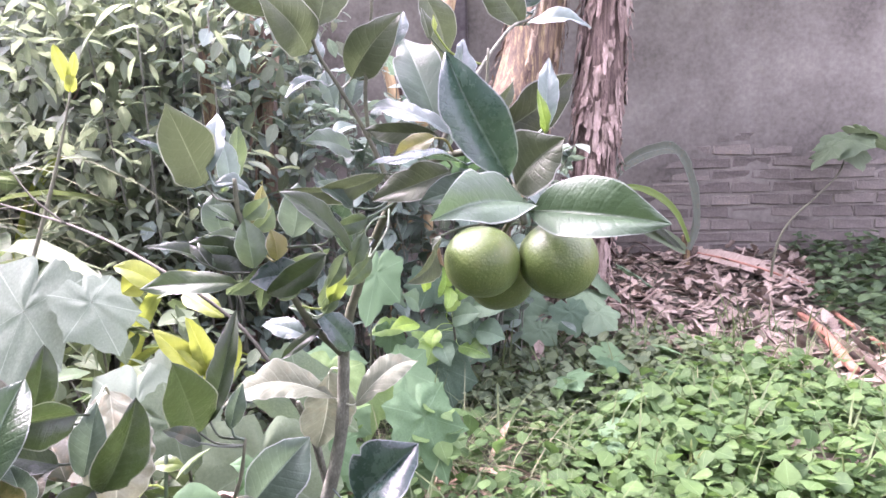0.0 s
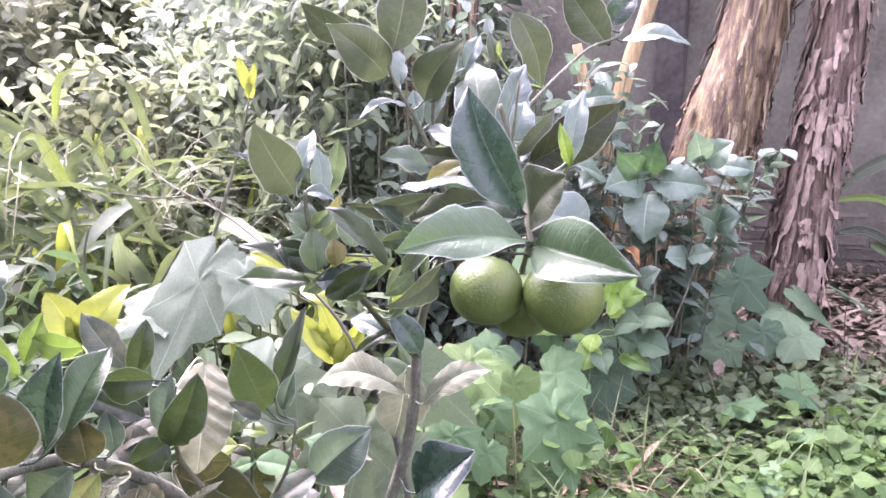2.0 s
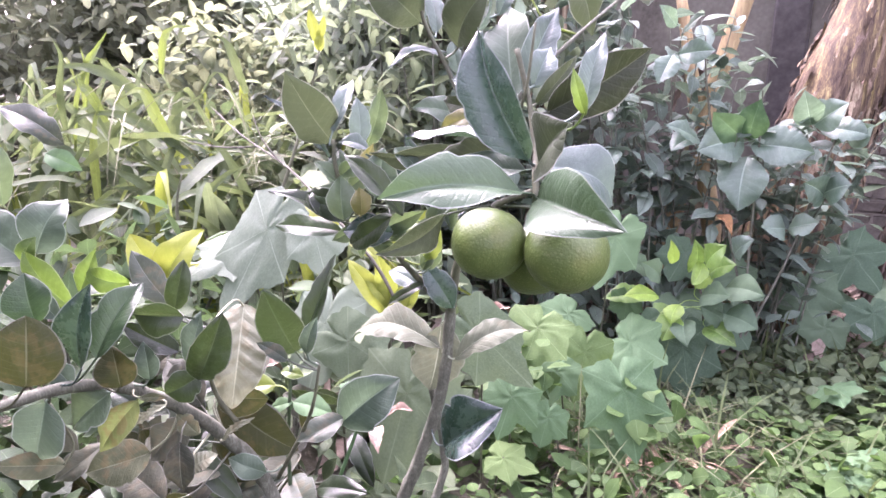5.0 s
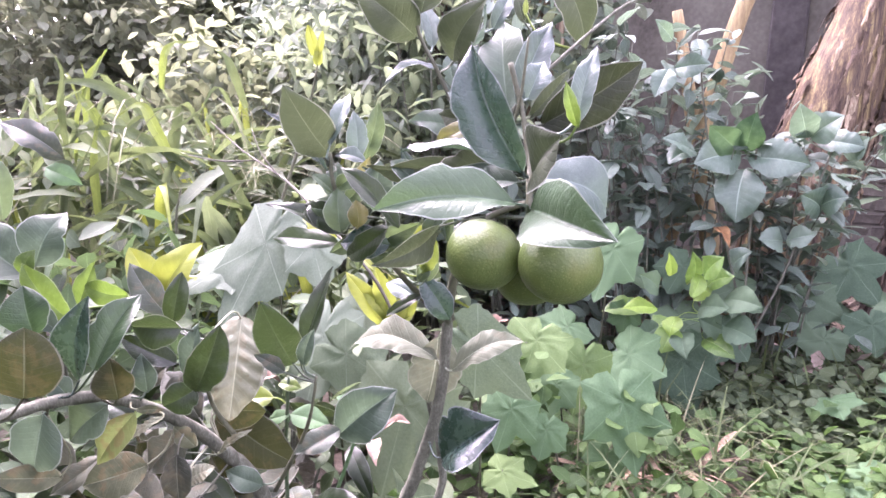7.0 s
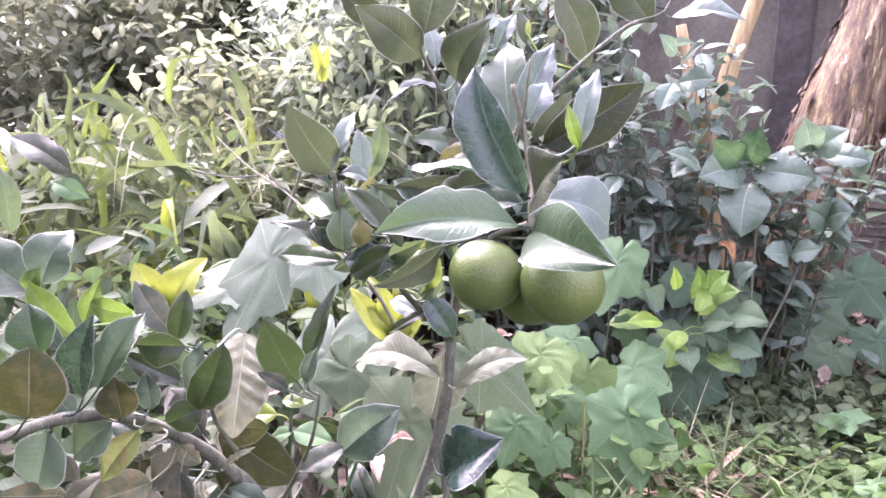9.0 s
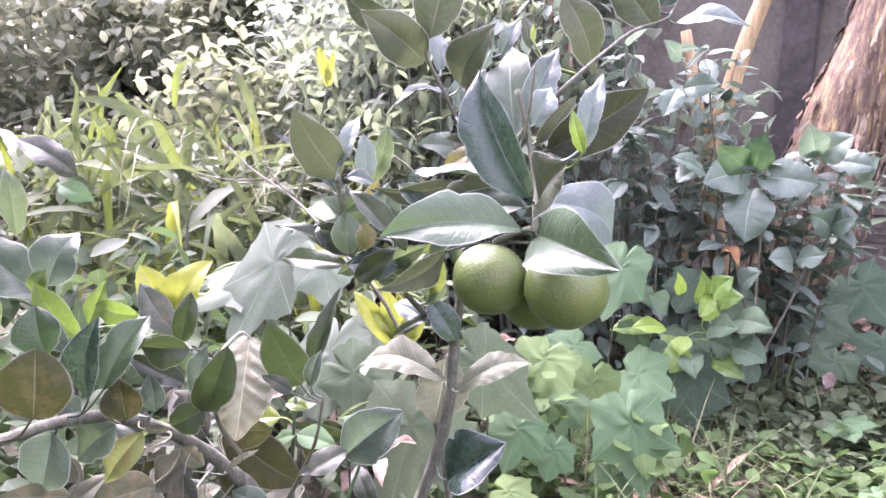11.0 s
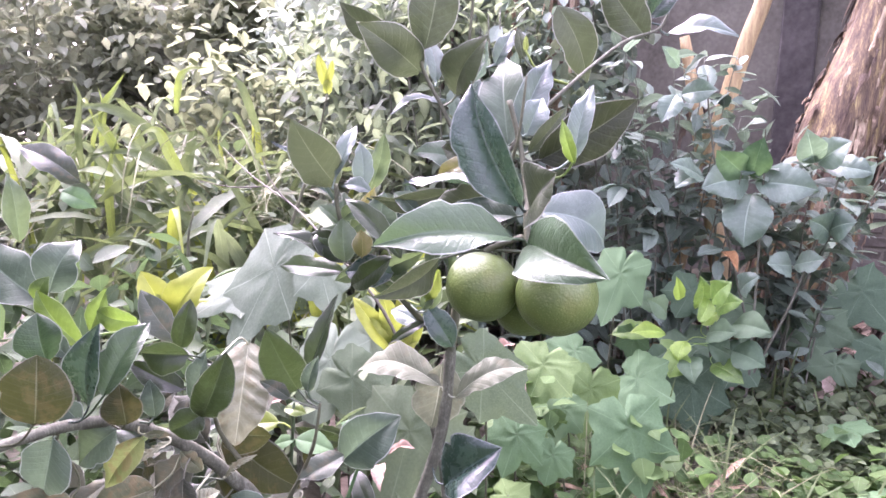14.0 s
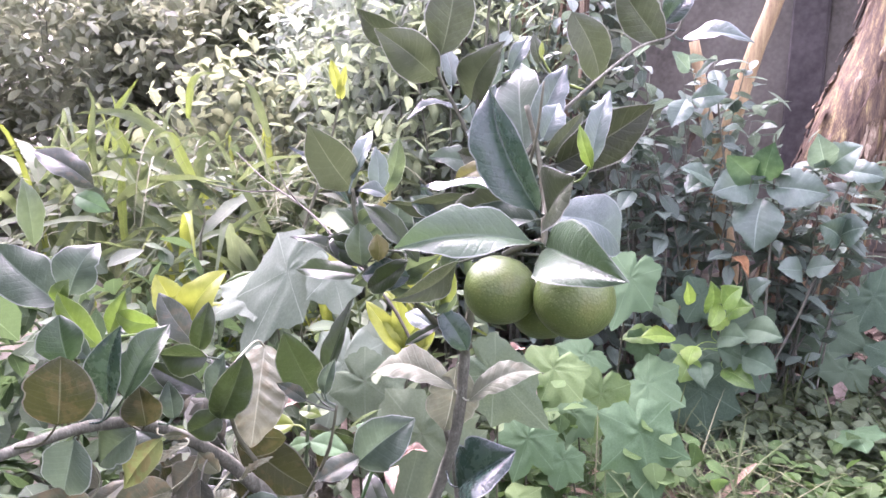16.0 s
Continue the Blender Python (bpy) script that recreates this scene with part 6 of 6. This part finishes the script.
mint = thing("mint_plant", "small weed with soft crinkled leaves and pale stems", "plant", (-0.27, 0.24, 0.0))
limb(mint, "stem", [(-0.29, 0.24, -0.01), (-0.285, 0.238, 0.3), (-0.285, 0.236, 0.42), (-0.278, 0.235, 0.53)], [0.0035, 0.003, 0.0028, 0.002], "gourd_pale")
limb(mint, "stem", [(-0.28, 0.24, 0.2), (-0.21, 0.238, 0.40), (-0.18, 0.235, 0.49)], [0.003, 0.0026, 0.0018], "gourd")
leaf(mint, (-0.299, 0.235, 0.501), (-0.349, 0.235, 0.486), (-0.214, -0.668, 0.712), 0.032, 25, 0.08, "young")
leaf(mint, (-0.277, 0.235, 0.480), (-0.224, 0.235, 0.468), (0.192, -0.493, 0.848), 0.036, 25, 0.08, "gourd")
leaf(mint, (-0.277, 0.235, 0.480), (-0.309, 0.235, 0.468), (-0.260, -0.671, 0.694), 0.02, 25, 0.08, "gourd")
leaf(mint, (-0.190, 0.235, 0.493), (-0.216, 0.235, 0.509), (0.455, -0.497, 0.739), 0.03, 25, 0.08, "gourd")
leaf(mint, (-0.190, 0.235, 0.493), (-0.168, 0.235, 0.512), (-0.413, -0.775, 0.478), 0.028, 25, 0.08, "gourd")
leaf(mint, (-0.190, 0.235, 0.493), (-0.171, 0.235, 0.483), (0.404, -0.498, 0.767), 0.03, 25, 0.08, "gourd")
leaf(mint, (-0.194, 0.235, 0.488), (-0.209, 0.235, 0.475), (-0.414, -0.775, 0.478), 0.026, 25, 0.08, "gourd")
leaf(mint, (-0.292, 0.235, 0.520), (-0.261, 0.235, 0.516), (0.107, -0.546, 0.831), 0.02, 25, 0.08, "young")

# ---- strap leaves and dry debris by the wall ----
def ribbon(parent, points, width, material, fold=0.4, seed=0, tip=0.0):
    g = random.Random(seed)
    pts = [Vector(p) for p in points]
    verts, uvs, faces = [], [], []
    n = 22
    for i in range(n + 1):
        u = i / n * (len(pts) - 1)
        k = min(int(u), len(pts) - 2)
        a, b, c, d = pts[max(k - 1, 0)], pts[k], pts[k + 1], pts[min(k + 2, len(pts) - 1)]
        q = u - k
        p = 0.5 * (2 * b + (c - a) * q + (2 * a - 5 * b + 4 * c - d) * q * q + (3 * b - a - 3 * c + d) * q ** 3)
        way = (c - b).normalized()
        side = way.cross(Vector((0.2, -1, 0.4))).normalized()
        up = side.cross(way)
        w = width / 2 * (0.25 + math.sin(math.pi * (0.12 + 0.85 * i / n))) * 0.85 * g.uniform(0.93, 1.05) * (1 - tip * (i / n) ** 2.5)
        for v in (-1, -0.5, 0, 0.5, 1):
            verts.append(p + side * (v * w) + up * (abs(v) * w * fold + g.uniform(-0.002, 0.002)))
            uvs.append((i / n, 0.5 + v / 2))
    for i in range(n):
        for j in range(4):
            a = i * 5 + j
            faces.append((a, a + 5, a + 6, a + 1))
    return hang("leaf", mesh_of("leaf", verts, faces, material, uvs), parent)


sedge = thing("sedge_clump", "clump of broad arching sedge blades in undergrowth", "grass", (-1.0, 1.4, 0.0))
ribbon(sedge, [(-0.928, 1.330, 0.418), (-1.019, 1.300, 0.560), (-1.110, 1.300, 0.642), (-1.207, 1.300, 0.711)], 0.031, "blade", 0.3, 6, 0.97)
ribbon(sedge, [(-1.102, 1.330, 0.371), (-1.005, 1.300, 0.535), (-0.908, 1.300, 0.639), (-0.796, 1.300, 0.680)], 0.0279, "blade", 0.3, 7, 0.97)
ribbon(sedge, [(-1.090, 1.330, 0.493), (-1.166, 1.300, 0.592), (-1.242, 1.300, 0.631), (-1.320, 1.300, 0.658)], 0.031, "blade", 0.3, 8, 0.97)
ribbon(sedge, [(-1.223, 1.480, 0.822), (-1.349, 1.450, 0.914), (-1.475, 1.450, 0.946), (-1.628, 1.450, 0.933)], 0.0372, "blade", 0.3, 9, 0.97)
ribbon(sedge, [(-1.571, 1.530, 0.672), (-1.528, 1.500, 0.836), (-1.485, 1.500, 0.940), (-1.503, 1.500, 1.025)], 0.0186, "banana_leaf", 0.3, 10, 0.97)
ribbon(sedge, [(-1.517, 1.430, 0.710), (-1.503, 1.400, 0.869), (-1.489, 1.400, 0.968), (-1.516, 1.400, 1.032)], 0.0248, "blade", 0.3, 11, 0.97)
ribbon(sedge, [(-1.138, 1.430, 0.677), (-1.185, 1.400, 0.807), (-1.232, 1.400, 0.877), (-1.332, 1.400, 0.825)], 0.0372, "banana_leaf", 0.3, 12, 0.97)
ribbon(sedge, [(-1.520, 1.530, 0.820), (-1.480, 1.500, 0.940), (-1.440, 1.500, 1.000), (-1.388, 1.500, 1.067)], 0.031, "banana_leaf", 0.3, 13, 0.97)
ribbon(sedge, [(-1.374, 1.430, 0.777), (-1.400, 1.400, 0.862), (-1.426, 1.400, 0.887), (-1.440, 1.400, 0.919)], 0.031, "banana_leaf", 0.3, 14, 0.97)
ribbon(sedge, [(-1.414, 1.430, 0.418), (-1.405, 1.400, 0.616), (-1.396, 1.400, 0.754), (-1.355, 1.400, 0.871)], 0.031, "banana_leaf", 0.3, 15, 0.97)
ribbon(sedge, [(-1.464, 1.530, 0.654), (-1.361, 1.500, 0.785), (-1.258, 1.500, 0.856), (-1.144, 1.500, 0.875)], 0.0248, "blade", 0.3, 16, 0.97)
ribbon(sedge, [(-1.097, 1.430, 0.681), (-1.221, 1.400, 0.773), (-1.345, 1.400, 0.805), (-1.477, 1.400, 0.786)], 0.031, "blade", 0.3, 0, 0.97)
ribbon(sedge, [(-1.213, 1.530, 0.676), (-1.191, 1.500, 0.771), (-1.169, 1.500, 0.806), (-1.070, 1.500, 0.876)], 0.031, "blade", 0.3, 1, 0.97)
ribbon(sedge, [(-1.043, 1.730, 0.875), (-1.069, 1.700, 0.989), (-1.095, 1.700, 1.043), (-1.142, 1.700, 1.070)], 0.031, "blade", 0.3, 2, 0.97)
ribbon(sedge, [(-1.360, 1.730, 0.937), (-1.325, 1.700, 1.042), (-1.290, 1.700, 1.087), (-1.199, 1.700, 1.096)], 0.031, "banana_leaf", 0.3, 3, 0.97)
ribbon(sedge, [(-1.639, 1.330, 0.426), (-1.519, 1.300, 0.573), (-1.399, 1.300, 0.660), (-1.332, 1.300, 0.759)], 0.0372, "blade", 0.3, 4, 0.97)
ribbon(sedge, [(-1.035, 1.330, 0.361), (-1.115, 1.300, 0.502), (-1.195, 1.300, 0.583), (-1.301, 1.300, 0.580)], 0.031, "blade", 0.3, 5, 0.97)
ribbon(sedge, [(-0.794, 1.380, 0.395), (-0.872, 1.350, 0.585), (-0.950, 1.350, 0.715), (-1.049, 1.350, 0.770)], 0.0279, "blade", 0.3, 6, 0.97)
ribbon(sedge, [(-1.573, 1.230, 0.280), (-1.421, 1.200, 0.443), (-1.269, 1.200, 0.546), (-1.148, 1.200, 0.565)], 0.031, "blade", 0.3, 7, 0.97)

g = random.Random(52)
for tuft_x, tuft_y, wide, count, low, high in [(-1.55, 1.65, 0.34, 20, 0.55, 0.92), (-1.1, 1.45, 0.30, 20, 0.38, 0.72), (-0.72, 1.35, 0.24, 18, 0.36, 0.62), (-1.9, 2.0, 0.3, 14, 0.7, 1.05), (-1.2, 2.1, 0.35, 16, 0.6, 0.98)]:
    clump_of_blades = thing("sedge_clump", "clump of broad pale arching sedge blades", "grass", (tuft_x, tuft_y, 0.0), "sedge clumps")
    for k in range(count):
        a, reach, h = g.uniform(-3.14, 3.14), g.uniform(0.25, 0.62), g.uniform(low, high)
        foot = Vector((tuft_x + g.uniform(-wide, wide), tuft_y + g.uniform(-wide, wide) * 0.6, -0.01))
        out = Vector((math.cos(a), 0.5 * math.sin(a) - 0.15, 0)) * reach
        ribbon(clump_of_blades, [foot, foot + out * 0.12 + Vector((0, 0, 0.6 * h)), foot + out * 0.5 + Vector((0, 0, h)), foot + out * 1.1 + Vector((0, 0, h * g.uniform(0.6, 0.9)))],
               g.uniform(0.022, 0.046), g.choice(("blade", "blade", "blade_pale", "blade_pale", "blade_pale", "blade_lime")), 0.3, k, 0.97)

strap = thing("banana_sucker", "banana sucker with bent strap leaves", "plant", (2.36, 2.72, 0.12))
verts, faces = tube_data([(2.37, 2.72, 0.08), (2.36, 2.72, 0.22), (2.33, 2.72, 0.34)], [0.035, 0.028, 0.012], 9, 0.1)
hang("stem", mesh_of("stem", verts, faces, "banana"), strap)
ribbon(strap, [(2.314, 2.665, 0.264), (2.368, 2.675, 0.409), (2.352, 2.691, 0.623), (2.260, 2.711, 0.821), (2.099, 2.715, 0.824), (1.954, 2.717, 0.770), (1.870, 2.724, 0.702), (1.787, 2.727, 0.603)], 0.075, "dull", 0.5, 1)
ribbon(strap, [(2.308, 2.652, 0.306), (2.241, 2.657, 0.445), (2.133, 2.666, 0.558), (1.975, 2.691, 0.628), (1.816, 2.723, 0.614)], 0.05, "bright", 0.5, 2)
ribbon(strap, [(2.280, 2.640, 0.260), (2.123, 2.636, 0.346), (1.956, 2.641, 0.414)], 0.09, "gourd_pale", 0.4, 3)
ribbon(strap, [(2.273, 2.640, 0.250), (2.093, 2.628, 0.387), (1.925, 2.637, 0.478), (1.809, 2.650, 0.472)], 0.05, "olive", 0.4, 4)


def debris(name, label, points, width, material, ribs=0, category="dry leaf"):
    item = thing(name, label, category, points[0])
    ribbon(item, points, width, material, 0.25, len(points))
    if ribs:
        verts, faces = tube_data(points, [0.008] * len(points), 6, 0.1)
        hang("midrib", mesh_of("midrib", verts, faces, "dry_red"), item)
    return item


debris("dry_banana_leaf", "long dry banana leaf fallen across the litter", [(2.38, 2.66, 0.24), (2.52, 2.50, 0.20), (2.68, 2.30, 0.13), (2.75, 2.1, 0.08)], 0.10, "dry", 1)
for k, shift in enumerate((-0.06, -0.01, 0.04)):
    debris("dry_banana_leaf", "torn strip of dry banana leaf on the ground", [(1.14 + shift, 0.80 + 0.9 * shift, 0.045), (1.25 + shift, 0.69 + shift, 0.065), (1.40 + shift, 0.56 + shift, 0.05 + 0.01 * k), (1.58 + shift, 0.42 + 1.2 * shift, 0.04)], 0.05, "dry", 0)
debris("dry_banana_leaf", "pale dry banana leaf sheath in the litter", [(2.1, 1.55, 0.05), (1.98, 1.3, 0.055), (1.85, 1.02, 0.045)], 0.09, "dry", 0)
sheath = thing("dry_sheath", "reddish-brown dry leaf stalk lying on litter", "stick", (2.29, 1.85, 0.06))
verts, faces = tube_data([(2.29, 1.85, 0.07), (2.12, 1.58, 0.075), (1.96, 1.36, 0.07), (1.85, 1.19, 0.055)], [0.012, 0.02, 0.022, 0.014], 8, 0.2)
hang("stalk", mesh_of("stalk", verts, faces, "dry_red"), sheath)
sheath = thing("dry_sheath", "dark dry leaf stalk lying on litter", "stick", (2.5, 1.85, 0.06))
verts, faces = tube_data([(2.5, 1.88, 0.07), (2.3, 1.55, 0.06), (2.12, 1.2, 0.05)], [0.009, 0.011, 0.008], 7, 0.2)
hang("stalk", mesh_of("stalk", verts, faces, "dry_red"), sheath)

papaya = thing("papaya_seedling", "thin seedling with a drooping lobed leaf before the wall", "seedling", (2.58, 2.32, 0.15))
verts, faces = tube_data([(2.58, 2.32, 0.10), (2.60, 2.31, 0.30), (2.68, 2.3, 0.44), (2.85, 2.3, 0.56), (3.0, 2.3, 0.68), (3.05, 2.3, 0.80)], [0.007, 0.0065, 0.006, 0.005, 0.004, 0.003], 6, 0.1)
hang("stem", mesh_of("stem", verts, faces, "twig"), papaya)
for x, y, z, size, heading, tilt in [(3.02, 2.28, 0.86, 0.34, -150, 30), (2.9, 2.27, 0.82, 0.26, 170, 45), (3.14, 2.27, 0.9, 0.32, -20, 35), (3.05, 2.25, 0.80, 0.22, -90, 60)]:
    hang("leaf", LOBED["gourd_pale"][int(size * 100) % 3], papaya, pose(x, y, z, 0, tilt, heading) @ Matrix.Scale(0.72 * size, 4))
    verts, faces = tube_data([(3.05, 2.3, 0.79), (0.5 * (x + 3.05), y, 0.5 * (z + 0.82)), (x, y, z)], [0.003, 0.0025, 0.002], 5)
    hang("stalk", mesh_of("stalk", verts, faces, "twig"), papaya)

# ---- bricks laid bare at the foot of the wall ----
g = random.Random(21)
BRICKS = [box_mesh("brick", -0.11, 0.11, 0.0, 0.05, -0.031, 0.031, "brick", 0.006, 0.006, k) for k in range(6)]
for row in range(14):
    for k in range(17):
        x = -1.15 + 0.233 * k + (0.1165 if row % 2 else 0)
        m = WALL_TURN @ Matrix.Translation((x, 0.012 + g.uniform(-0.004, 0.004), 0.07 + 0.075 * row)) @ Matrix.Rotation(g.uniform(-0.015, 0.015), 4, "Y")
        hang("brick", BRICKS[g.randrange(6)], wall, m)

# ---- single dry leaves ----
for x, y, z, size, heading, tilt, skin in [
    (-0.202, 0.360, 0.390, 0.05, -70, 20, "dry_pink"),
    (-0.186, 0.357, 0.410, 0.04, 20, -10, "dry_pink"),
    (-0.209, 0.366, 0.400, 0.05, 150, 25, "dry_pink"),
    (-0.322, 0.688, 0.485, 0.07, -100, 20, "dry_orange"),
    (-0.294, 0.684, 0.492, 0.06, 40, 10, "dry_orange"),
    (-0.314, 0.695, 0.460, 0.06, 160, 20, "dry_pink"),
    (0.517, 1.615, 0.539, 0.09, -60, 30, "dry_orange"),
    (0.490, 1.624, 0.557, 0.08, 100, 20, "dry_pink"),
    (-0.075, 0.960, 0.335, 0.08, -40, 20, "dry_pink"),
    (-0.101, 1.012, 0.364, 0.08, 60, 10, "dry_pink"),
    (-0.395, 0.360, 0.452, 0.06, 60, 10, "dry_pink"),
]:
    verts, uvs, faces = blade_data(size, size * 0.55, 80, 0.2, int(size * 1000) + heading, 14, 3, 1.0, 2.4)
    item = new("dry_leaf", mesh_of("dry_leaf", verts, faces, skin, uvs))
    item.matrix_basis = pose(x, y, z, 10, tilt, heading)
    tagged(item, "curled pinkish dead leaf caught in the foliage" if skin == "dry_pink" else "curled rust-brown dead leaf caught in the foliage", "dry leaf", "dead leaves")
